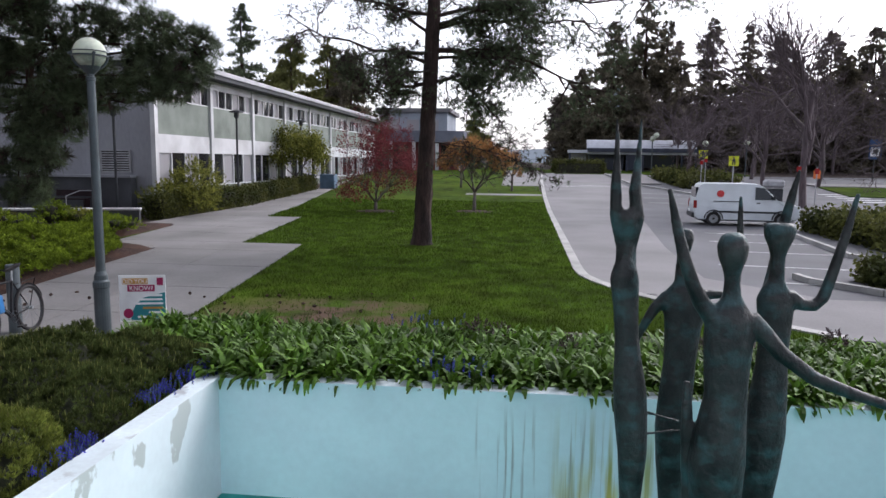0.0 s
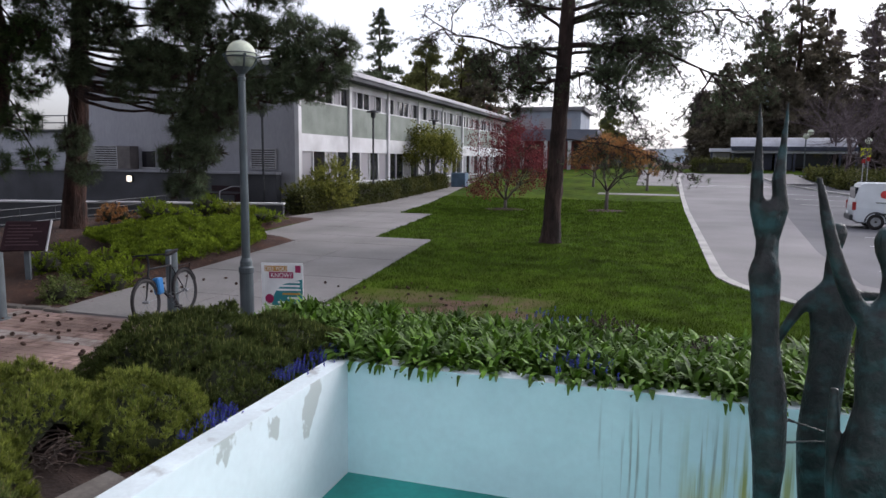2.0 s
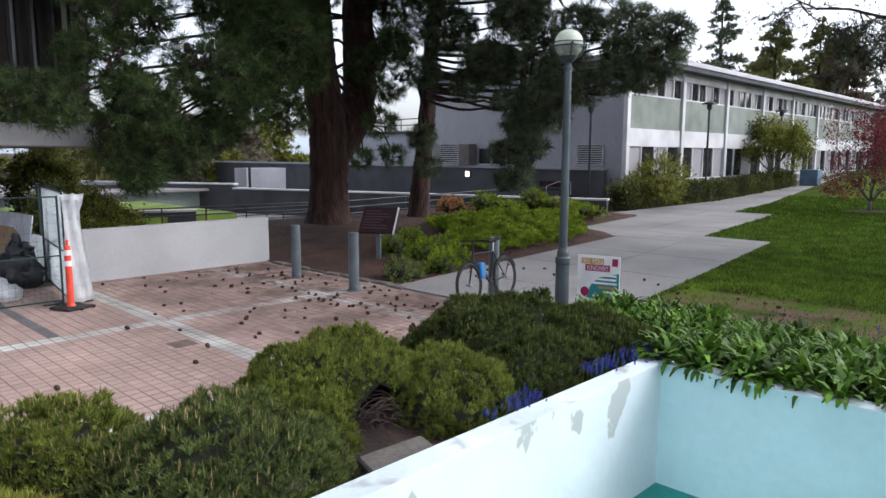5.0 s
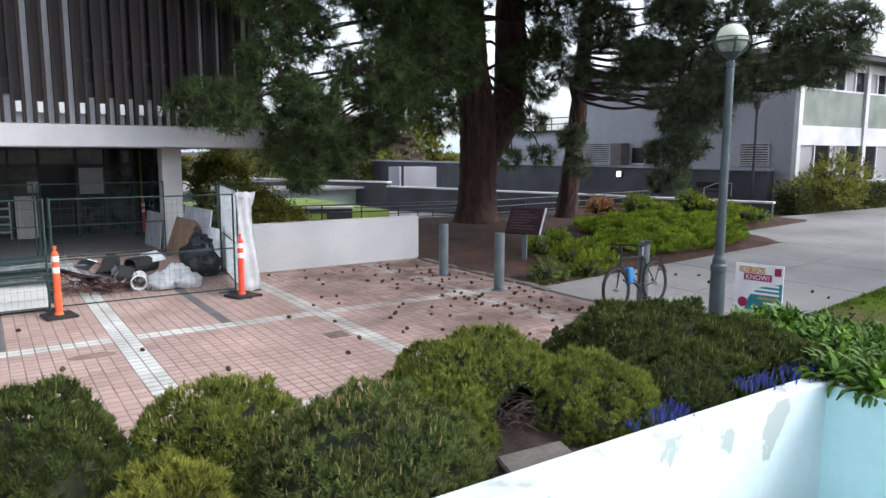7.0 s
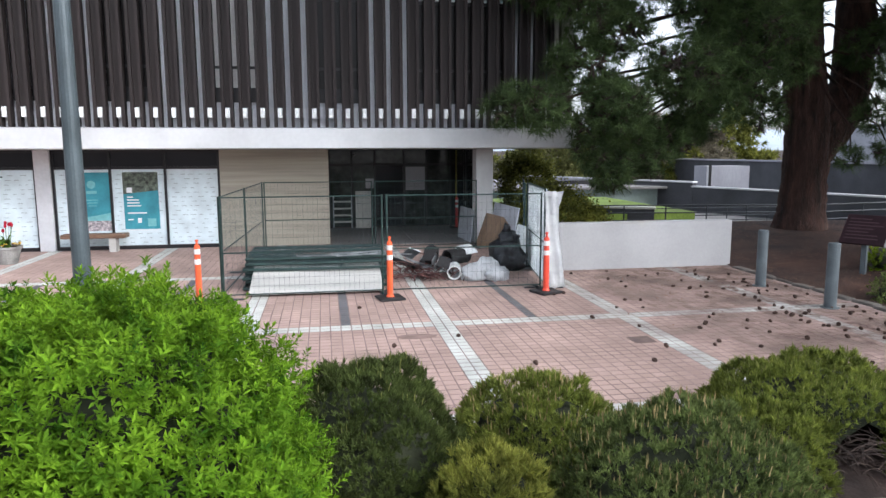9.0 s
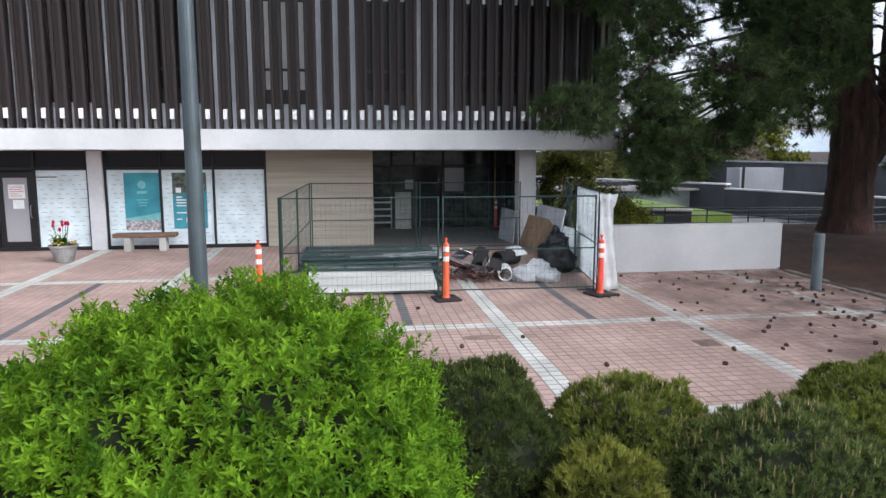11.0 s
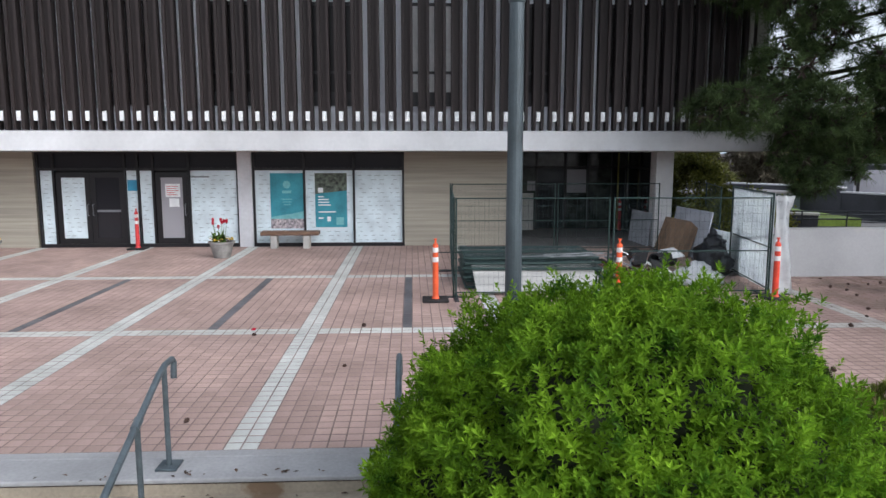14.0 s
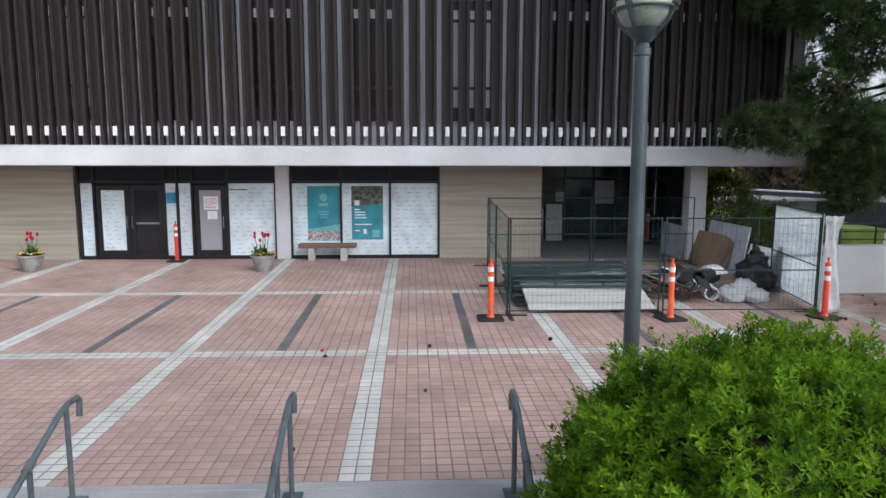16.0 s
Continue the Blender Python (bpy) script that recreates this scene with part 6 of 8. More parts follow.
for k, (x, y, h, r) in enumerate([(-60, 22, 6, 4.0), (-62, 29, 9.5, 4), (-64, 33, 7, 4.5), (-58, 17, 5, 3.5), (-66, 38, 8, 5), (-60, 12, 7, 4), (-62, 6, 8, 4.5), (-75, 26, 9, 5), (-70, 44, 9, 5)]):
    conifer(x, y, h, r, 250 + k, (FAR_LIGHT, FAR_NEEDLE, LEAF_OLIVE)[k % 3], 0.02, "soft-edged tree beyond the lower terrace", base=-1.2, n=600)

# wooded edge far behind the road
rng = np.random.default_rng(402)
n = 6000
x, y = rng.uniform(4, 78, n), rng.uniform(116, 128, n)
top = np.array([7.5 + 5.5 * noise.noise(Vector((q * 0.11, 5, 0))) + 2.5 * noise.noise(Vector((q * 0.45, 1, 0))) + 0.06 * q for q in x])
pts = np.stack([x, y, rise(110) + top * rng.random(n) ** 0.7], -1)
woods = thing("far_woods", "dense dark brown-green woods beyond the road", "woods", kind="stuff")
# woods lightened in colour to carry the distance haze
foliage("tree_mass", rng, FAR_T, pts, rng.normal(size=pts.shape) + np.array((0, -0.6, 0.5)), 1.3, mat("far_brown_woods", (0.100, 0.084, 0.076), 0.4, 0.3, 2, 0.9, 0.0, island=0.4, tint=(0.035, 0.035, 0.026), through_light=0.1), woods)
for k, (x, y, h) in enumerate([(19, 92, 15), (28, 90, 17), (34, 86, 17), (38, 92, 14), (45, 88, 14), (50, 90, 14), (23, 96, 12)]):
    bare_tree(x, y, h, 82 + k, 4, "bare purple-grey tree at the wood's edge", 0.2, 0.62)

# hedges
def hedge(name, label, x0, x1, y0, y1, h, material, seed, per=90, size=0.2):
    rng = np.random.default_rng(seed)
    root = thing(name, label, "hedge", pose((x0 + x1) / 2, (y0 + y1) / 2, 0))
    cx, cy = (x0 + x1) / 2, (y0 + y1) / 2
    core = bmx()
    seg = max(1, int((y1 - y0) / 3))
    for k in range(seg):
        a, b = y0 + (y1 - y0) * k / seg, y0 + (y1 - y0) * (k + 1) / seg
        box(core, x0 - cx + 0.1, x1 - cx - 0.1, a - cy, b - cy, rise(a) - 0.1, rise(a) + h - 0.1)
    # dark boxes stand in for the shade inside the hedge
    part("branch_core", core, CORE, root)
    n = int(per * ((y1 - y0) * (h * 2 + x1 - x0) + (x1 - x0) * h * 2))
    u, v, w = rng.random(n), rng.random(n), rng.random(n)
    x, y, z = x0 + (x1 - x0) * u, y0 + (y1 - y0) * v, h * w
    side = rng.integers(0, 4, n)
    x = np.where(side == 0, x0, np.where(side == 1, x1, x))
    z = np.where(side == 2, h, z)
    y = np.where((side == 3), np.where(rng.random(n) < 0.5, y0, y1), y)
    far = side == 3
    keep = ~far | (rng.random(n) < 0.15)
    p = np.stack([x - cx, y - cy, z + np.array([rise(q) for q in y])], -1)[keep] + rng.normal(size=(keep.sum(), 3)) * 0.05
    foliage("leaves", rng, CLUMP_T, p, rng.normal(size=p.shape), size, material, root)
    return root


hedge("clipped_hedge", "clipped brown-green hedge along the path", -17.5, -16.5, 29.9, 53, 0.98, LEAF_HEDGE, 300, 65, 0.22)
hedge("clipped_hedge", "loose dark green hedge at the car park edge", 11.9, 14.5, 19.6, 31.6, 0.78, LEAF_HEDGE, 301, 26, 0.36)
hedge("clipped_hedge", "loose dark green hedge at the car park edge", 14.5, 26, 19.6, 26, 1.1, LEAF_HEDGE, 302, 24, 0.35)
hedge("clipped_hedge", "low planting on the near island", 8.2, 16, 15.4, 17.9, 0.45, LEAF_HEDGE, 303, 60, 0.25)
hedge("clipped_hedge", "dark hedge beside the bus shelter", 13.6, 17.6, 61, 76, 0.85, LEAF_HEDGE, 304, 16, 0.5)
hedge("clipped_hedge", "dark planting in front of the bus shelter", 3.5, 9.0, 85, 87, 1.3, LEAF_HEDGE, 305, 30, 0.4)
for k, (x, y, r, h) in enumerate([(-17.6, 31.9, 1.0, 1.5), (-16.7, 32.8, 1.2, 2.3), (-15.9, 31.9, 0.8, 1.5), (-17.4, 34.8, 1.2, 2.7)]):
    leafy("open_shrub", "open yellow-green shrub at the hall's corner", x, y, [(0, 0, h * 0.5, r, r, h * 0.5)], LEAF_OLIVE, 160 + k, 30, 0.26, SPRIG_T, None, group="shrubs at the hall corner")

# ---- white plaza wall, terraces and ramp to the north-west ----
w = part("white_wall", boxed(-15.16, -14.88, 4.6, 9.35, -0.1, 1.06, 0.015), WHITE_WALL)
tagged(w, "low off-white rendered wall with faint stains", "wall", kind="structure")
for k in range(9):
    s = part("edging_stone", boxed(-0.24, 0.24, -0.11, 0.11, -0.1, 0.035, 0.03), STONE)
    s.matrix_basis = pose(-14.3 + 0.52 * k, 9.28 + 0.03 * math.sin(k * 3), 0.0, 0, 0, 5 * math.sin(k * 2.1))
    tagged(s, "rough flat edging stone beside the mulch", "stone", "edging stones")


def wall_run(name, p0, p1, z0, z1, thick, material, label, cap=None):
    d = Vector((p1[0] - p0[0], p1[1] - p0[1], 0))
    m = pose(p0[0], p0[1], 0, 0, 0, math.degrees(math.atan2(d.y, d.x)))
    root = part(name, boxed(0, d.length, -thick / 2, thick / 2, z0, z1), material)
    root.matrix_basis = m
    tagged(root, label, "wall", kind="structure")
    if cap:
        part("cap", boxed(-0.05, d.length + 0.05, -thick / 2 - 0.06, thick / 2 + 0.06, z1, z1 + 0.09, 0.01), cap, root, "pale wall cap")
    return root


wall_run("ramp_wall", (-38, 21.5), (-17.0, 28.6), -1.3, 0.50, 0.35, PLINTH, "dark grey ramp wall with a pale cap", TRIM_WHITE)
wall_run("terrace_wall", (-52, 14), (-38, 21.5), -1.3, 0.75, 0.4, PLINTH, "dark grey terrace wall with a pale cap", TRIM_WHITE)
wall_run("terrace_wall", (-30, 7.5), (-27, 13.5), -1.3, 0.25, 0.4, PLINTH, "low grey wall beside the green roof", CONCRETE)
gr = part("green_roof", boxed(-37, -27.3, 8.5, 15.5, -0.8, 0.08), GREEN_ROOF)
tagged(gr, "bright green turf roof of the lower terrace", "roof", kind="structure")
gr = part("terrace_floor", boxed(-60, -24.5, 9.0, 31.5, -1.3, -0.9), PATH_CONC)
tagged(gr, "pale concrete of the lower terrace", "terrace", kind="structure")
low = thing("low_roof", "grey flat roof and green clerestory of a sunken building", "building", pose(-46, 15, 0))
part("wall", boxed(-6, 6, -8, 6, -1.2, 0.35), mat("pale_green_glazing", (0.20, 0.25, 0.235), 0.15, 0.5, 6, 0.4), low)
part("roof", boxed(-6.6, 6.6, -8.6, 6.6, 0.35, 0.50, 0.02), PATH_CONC, low)
part("equipment", boxed(-2, 3, -1.5, 2.5, 0.50, 0.75), FRAME_DARK, low)
low = thing("plant_room", "small white plant enclosure on a terrace", "building", pose(-40.5, 25.5, 0))
part("wall", boxed(-2.0, -0.5, -1.5, 1.5, -1.0, 1.65), STUCCO, low)
part("post", boxed(-0.08, 0.08, -1.6, -1.5, -1.0, 1.75), FRAME_DARK, low)


def railing(pts, label, h=0.95, step=1.9, rails=(0.95, 0.62, 0.3)):
    root = thing("railing", label, "railing", pose(*pts[0]))
    o = Vector(pts[0])
    for a, b in zip(pts, pts[1:]):
        a, b = Vector(a) - o, Vector(b) - o
        n = max(1, round((b - a).length / step))
        for k in range(n + 1):
            p = a.lerp(b, k / n)
            part("post", tube(bmx(), [p, p + Vector((0, 0, h))], 0.025, 6), STEEL_DARK, root)
        for z in rails:
            part("rail", tube(bmx(), [a + Vector((0, 0, z)), b + Vector((0, 0, z))], 0.022, 6), STEEL_DARK, root)
    return root


railing([(-21.5, 8.2, -0.05), (-21.5, 17, -0.15), (-21.5, 26.0, -0.02)], "dark steel ramp railing behind the pines", 0.95, 1.6, (0.95, 0.70, 0.45, 0.2))
railing([(-29.5, 12.5, -0.9), (-27.5, 21.0, -0.75)], "dark steel railing of the lower ramp")
hr = part("handrail", tube(bmx(), [(0, 0, 0), (0, 0, 0.5), (0.5, 0.3, 0.75), (1.1, 0.6, 0.75), (1.1, 0.6, 0.1)], 0.025, 6), LOUVRE)
hr.matrix_basis = pose(-21.6, 30.2, 0.45)
tagged(hr, "pale steel handrail at the ramp top", "handrail")
bench = thing("red_bench", "dark red slatted bench by the dark plinth", "bench", pose(-21.9, 31.0, 0.35))
part("seat", boxed(-0.9, 0.9, -0.2, 0.2, 0.40, 0.46), PLAQUE, bench)
part("backrest", boxed(-0.9, 0.9, 0.2, 0.25, 0.55, 0.85), PLAQUE, bench)
for x in (-0.8, 0.8):
    part("leg", boxed(x - 0.04, x + 0.04, -0.2, 0.2, -0.35, 0.40), PLAQUE, bench)

# ---- campus hall to the north ----
HX, HY = -18.5, 32.5
hall = thing("campus_hall", "two-storey hall with white ribs and grey-green panels", "building")
part("wall", boxed(-33, HX, HY, 84, 0, 7.2), STUCCO, hall, "streaked grey-white stucco wall")
part("plinth", boxed(-60, HX - 0.9, HY - 0.5, HY, -1.3, 1.80), PLINTH, hall, "dark grey concrete plinth")
part("plinth_ledge", boxed(-60, HX - 0.85, HY - 0.62, HY, 1.80, 1.92), STUCCO, hall)
roof = part("roof", boxed(-33.5, HX + 0.95, HY - 0.25, 84.6, 7.2, 7.45), PLINTH, hall)
part("roof_edge", boxed(-33.6, HX + 1.02, HY - 0.32, 84.7, 7.45, 7.72, 0.02), ROOF_PALE, roof, "pale roof edge")
ribs = [HY + 0.05 + 6.22 * k for k in range(9)]
for y in ribs:
    part("rib", boxed(HX, HX + 0.24, y - 0.16, y + 0.16, 0, 7.2), TRIM_WHITE, hall, "white upright rib")
for k, (a, b) in enumerate(zip(ribs, ribs[1:])):
    part("panel", boxed(HX, HX + 0.10, a + 0.16, b - 0.16, 3.98, 5.70), AGGREGATE, hall, "pebbled grey-green panel")
    part("spandrel", boxed(HX, HX + 0.14, a + 0.16, b - 0.16, 3.05, 3.98), TRIM_WHITE, hall)
    part("lintel", boxed(HX, HX + 0.14, a + 0.16, b - 0.16, 6.75, 7.2), TRIM_WHITE, hall)
    for z0, z1, cells in ((5.70, 6.75, 6), (1.2, 3.05, 4)):
        win = part("window", boxed(HX, HX + 0.10, a + 0.16, b - 0.16, z0, z0 + 0.08), TRIM_WHITE, hall)
        step = (b - a - 0.32) / cells
        for c in range(cells):
            y0 = a + 0.16 + step * c
            part("pane", boxed(HX + 0.01, HX + 0.05, y0 + 0.05, y0 + step - 0.05, z0 + 0.08, z1), GLASS_LIT if (k * 7 + c * 3 + int(z0)) % 5 in (1, 2) else GLASS_DARK, win)
            part("mullion", boxed(HX, HX + 0.12, y0 - 0.05, y0 + 0.05, z0 + 0.08, z1), TRIM_WHITE, win)
    part("base_panel", boxed(HX, HX + 0.10, a + 0.16, b - 0.16, 0, 1.2), AGGREGATE, hall)


def louvre(x0, x1, z0, z1, n, box_out):
    lv = part("louvre", boxed(x0, x1, HY - box_out, HY - 0.02, z0, z0 + 0.06), LOUVRE, hall, "slatted metal louvre")
    part("backing", boxed(x0 + 0.05, x1 - 0.05, HY - 0.05, HY - 0.01, z0, z1), FRAME_DARK, lv)
    for x in (x0, x1):
        part("side", boxed(x - 0.03, x + 0.03, HY - box_out, HY - 0.02, z0, z1), LOUVRE, lv)
    part("top", boxed(x0, x1, HY - box_out, HY - 0.02, z1, z1 + 0.05), LOUVRE, lv)
    for k in range(n):
        z = z0 + 0.1 + (z1 - z0 - 0.1) * k / n
        part("slat", boxed(x0 + 0.03, x1 - 0.03, HY - box_out + 0.02, HY - box_out + 0.16, z, z + (z1 - z0) / n * 0.45), LOUVRE, lv)


louvre(-31.6, -29.4, 1.95, 3.2, 9, 0.7)
part("louvre_box", boxed(-29.37, -28.5, HY - 0.7, HY - 0.02, 1.95, 3.22), mat("brown_grey_metal", (0.12, 0.105, 0.105), 0.2, 2, 20, 0.6), hall)
louvre(-21.2, -19.65, 2.05, 3.1, 8, 0.12)
for x in (-28.3, -27.2, -26.1, -33.2):
    wn2 = part("window", boxed(x, x + 0.95, HY - 0.05, HY - 0.01, 2.0, 2.05), TRIM_WHITE, hall)
    part("pane", boxed(x + 0.04, x + 0.91, HY - 0.04, HY - 0.012, 2.05, 2.95), GLASS_DARK, wn2)
for x, z in ((-28.7, 1.42),):
    lamp = thing("wall_light", "small lit wall light on the dark plinth", "wall light", pose(x, HY - 0.5, z))
    part("housing", boxed(-0.2, 0.2, -0.10, -0.003, -0.2, 0.2, 0.02), FRAME_DARK, lamp)
    part("diffuser", boxed(-0.16, 0.16, -0.13, -0.10, -0.16, 0.16, 0.01), WALL_LAMP, lamp, "glowing warm face")
part("rooftop_unit", boxed(-22, -20, 50, 55, 7.72, 8.3), ROOF_PALE, hall)
wing = part("low_wing", boxed(-50, -33, 40, 60, -1.2, 4.3), mat("pale_wing_wall", (0.42, 0.43, 0.47), 0.1, 0.4, 8, 0.85), hall, "lower pale rear wing")
part("roof_edge", boxed(-50.2, -33, 39.8, 60, 4.3, 4.5), PLINTH, wing)
for z in (5.0, 5.5):
    part("roof_rail", tube(bmx(), [(-50, 40.2, z), (-33, 40.2, z)], 0.04, 5), STEEL_DARK, wing)
for k in range(9):
    part("rail_post", tube(bmx(), [(-50 + 2.1 * k, 40.2, 4.5), (-50 + 2.1 * k, 40.2, 5.5)], 0.04, 5), STEEL_DARK, wing)
# covered link and far block
link = thing("covered_link", "low brick link with a grey fascia beyond the hall", "building", pose(-14, 88, rise(88)))
part("fascia", boxed(-10, 6, 0, 10, 3.6, 5.0), mat("blue_grey_fascia", (0.16, 0.17, 0.22), 0.12, 0.5, 6, 0.7), link)
part("brick_wall", boxed(-10, 6, 1.5, 9, -0.1, 3.6), BRICK_RED, link)
for k in range(6):
    part("pillar", boxed(-9.6 + 3 * k, -9.2 + 3 * k, 0.1, 0.5, -0.1, 3.6), TRIM_WHITE, link)
    part("window", boxed(-9.0 + 3 * k, -7.4 + 3 * k, 1.44, 1.5, 0.5, 3.2), GLASS_DARK if k % 3 else GLASS_LIT, link)
blk = thing("concrete_block", "grey concrete block beyond the link", "building", pose(-14, 112, rise(112)))
# bluish tone of wall and roof carries painted-in haze
part("wall", boxed(-10, 1.2, 0, 14, 0, 8.4), mat("hazy_concrete", (0.32, 0.36, 0.42), 0.1, 0.3, 4, 0.9), blk)
part("roof", boxed(-10.5, 1.8, -0.5, 14.5, 8.4, 9.0), mat("hazy_dark_concrete", (0.19, 0.19, 0.20), 0.15, 0.3, 4, 0.9), blk)
for k in range(3):
    part("window", boxed(-8.6 + 3.2 * k, -6.6 + 3.2 * k, -0.05, 0.0, 5.4, 7.2), GLASS_LIT, blk)
blk = thing("tower_block", "pale hazy block far beyond the trees", "building", pose(31, 262, 2))
# tower's pale blue is distance haze put into its colour
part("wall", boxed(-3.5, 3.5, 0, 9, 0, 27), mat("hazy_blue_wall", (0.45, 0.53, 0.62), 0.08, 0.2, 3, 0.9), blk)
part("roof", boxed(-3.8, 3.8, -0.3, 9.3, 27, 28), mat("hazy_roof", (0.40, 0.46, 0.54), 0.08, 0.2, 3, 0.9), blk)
bm = bmx()
hill = [(-900, 20), (-500, 34), (-250, 26), (-60, 12), (150, 22), (320, 62), (420, 80), (560, 72), (900, 60)]
for (x0, z0), (x1, z1) in zip(hill, hill[1:]):
    a = [bm.verts.new(p) for p in ((x0, 640, -4), (x1, 640, -4), (x1, 700, z1), (x0, 700, z0))]
    bm.faces.new(a)
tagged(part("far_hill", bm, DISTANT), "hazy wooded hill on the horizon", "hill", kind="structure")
bm = bmx()
for (y0, z0), (y1, z1) in zip([(-400, 8), (-100, 14), (0, 24), (90, 16), (300, 30), (640, 20)], [(-100, 14), (0, 24), (90, 16), (300, 30), (640, 20), (700, 10)]):
    bm.faces.new([bm.verts.new(p) for p in ((-640, y0, -8), (-640, y1, -8), (-700, y1, z1), (-700, y0, z0))])
# shore colour includes the haze of distance
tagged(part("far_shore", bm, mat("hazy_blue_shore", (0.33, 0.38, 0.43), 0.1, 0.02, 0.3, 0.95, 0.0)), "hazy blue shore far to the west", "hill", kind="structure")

# dark post-top lights by the hall
def post_light(x, y, h):
    root = thing("post_light", "slim dark post light with a flat hat", "lamp post", pose(x, y, rise(y)), "post lights by the hall")
    part("pole", tube(bmx(), [(0, 0, 0), (0, 0, h - 0.5)], 0.06, 8), STEEL_DARK, root)
    part("lantern", lathe(bmx(), [(0.07, h - 0.5), (0.14, h - 0.42), (0.15, h - 0.18), (0.10, h - 0.16)], 12), STEEL_DARK, root)
    part("hat", lathe(bmx(), [(0.42, h - 0.16), (0.40, h - 0.10), (0.05, h)], 16), STEEL_DARK, root)


post_light(-19.6, 31.1, 5.2)
post_light(-16.9, 39.0, 5.6)
post_light(-17.0, 51.0, 5.4)
bin_ = thing("recycling_bins", "blue-grey recycling bins by the path", "bins", pose(-15.9, 54.5, rise(54.5)))
part("bin", boxed(-0.6, 0.6, -0.5, 0.5, 0, 1.15, 0.05), mat("blue_grey_bin", (0.10, 0.16, 0.24), 0.15, 2, 20, 0.6), bin_)

# ---- globe lamps ----
def globe_lamp(x, y, z, h, lean=0):
    """Tapered post on a collared base, and a milky globe held in a cage of straps."""
    root = thing("globe_lamp", "grey post lamp with a milky globe in straps", "street lamp", pose(x, y, z, 0, lean, 0), "globe lamps")
    part("base", lathe(bmx(), [(0.145, 0.0), (0.145, 0.05), (0.115, 0.08), (0.112, 0.80), (0.122, 0.82), (0.122, 0.90), (0.098, 0.93), (0.096, 1.0), (0.072, 1.06)], 20), LAMP_GREY, root, smooth=False)
    part("pole", lathe(bmx(), [(0.070, 1.05), (0.057, h - 0.40), (0.066, h - 0.39), (0.066, h - 0.34), (0.05, h - 0.33), (0.05, h - 0.28)], 18), LAMP_GREY, root)
    r = 0.225
    prof = [(max(0.004, r * math.sin(math.pi * k / 16)), h - r * math.cos(math.pi * k / 16)) for k in range(17)]
    part("globe", lathe(bmx(), prof[7:], 28), LAMP_GLOBE, root, "milky white upper globe", smooth=True)
    part("globe_bowl", lathe(bmx(), [(q[0] * 0.995, q[1]) for q in prof[:8]], 28), LAMP_LOWER, root, "duller lower bowl", smooth=True)
    part("cage_ring", ring(bmx(), (0, 0, h - 0.04), r + 0.018, 0.013, "Z", 32, 6), LAMP_GREY, root)
    part("cage_ring", ring(bmx(), (0, 0, h + 0.02), r + 0.014, 0.008, "Z", 32, 6), LAMP_GREY, root)
    part("cup", lathe(bmx(), [(0.05, h - 0.30), (0.09, h - 0.26), (0.13, h - 0.205), (0.14, h - 0.185), (0.12, h - 0.185)], 20), LAMP_GREY, root)
    for k in range(4):
        a = math.pi / 4 + k * math.pi / 2
        pts = [((r + 0.022) * math.cos(t) * math.cos(a), (r + 0.022) * math.cos(t) * math.sin(a), h - 0.0 + (r + 0.022) * math.sin(t)) for t in [-1.25 + 0.2 * i for i in range(7)]]
        part("strap", tube(bmx(), pts, 0.016, 6), LAMP_GREY, root)
        part("bolt", tube(bmx(), [((r + 0.01) * math.cos(a), (r + 0.01) * math.sin(a), h - 0.02), ((r + 0.06) * math.cos(a), (r + 0.06) * math.sin(a), h - 0.02)], 0.022, 8), LAMP_GREY, root)
    return root


globe_lamp(-6.55, 9.62, 0.03, 4.27)
globe_lamp(-5.80, -1.79, 0.0, 4.23)

# ---- bollards, plaque, bicycle, notice ----
def bollard(x, y, h=1.12):
    root = thing("bollard", "grey painted steel bollard on the plaza", "bollard", pose(x, y, 0.0), "bollards")
    part("post", lathe(bmx(), [(0.098, 0.0), (0.098, h - 0.02), (0.09, h - 0.005), (0.03, h)], 20), BOLLARD_GREY, root)
    part("foot", lathe(bmx(), [(0.15, 0.0), (0.15, 0.012), (0.10, 0.018)], 20), BOLLARD_GREY, root)
    return root


for x, y in ((-12.45, 8.48), (-10.5, 8.46), (-8.15, 9.8)):
    bollard(x, y)

pl = thing("information_plaque", "dark maroon tilted information plaque on a post", "plaque", pose(-12.75, 11.02, mulch_z(-12.75, 11.02), 0, 0, 30))
part("post", boxed(-0.05, 0.05, -0.05, 0.05, -0.1, 0.62), BOLLARD_GREY, pl)
m = Matrix.Translation((0, 0, 0.92)) @ pose(0, 0, 0, 52, 0, 0)
part("panel", boxed(-0.43, 0.43, -0.36, 0.36, -0.02, 0.02, 0.004, m), PLAQUE, pl)
bm = bmx()
for k in range(7):
    box(bm, -0.36, 0.05 + 0.25 * math.sin(k * 2.3) ** 2, 0.24 - 0.08 * k, 0.262 - 0.08 * k, 0.021, 0.024, m)
part("print", bm, mat("faint_plaque_print", (0.058, 0.032, 0.036), 0.1, 4, 30, 0.5, 0.0), pl)
part("back_edge", boxed(0.42, 0.45, -0.38, 0.38, -0.03, 0.03, 0.004, m), LOUVRE, pl)
b = part("boulder", dome_mesh((0, 0, 0.05), (0.42, 0.26, 0.34), -0.3, 0.3, 9, 1.0), STONE)
b.matrix_basis = pose(-13.3, 11.9, mulch_z(-13.3, 11.9))
tagged(b, "pale rough boulder behind the plaque", "stone")


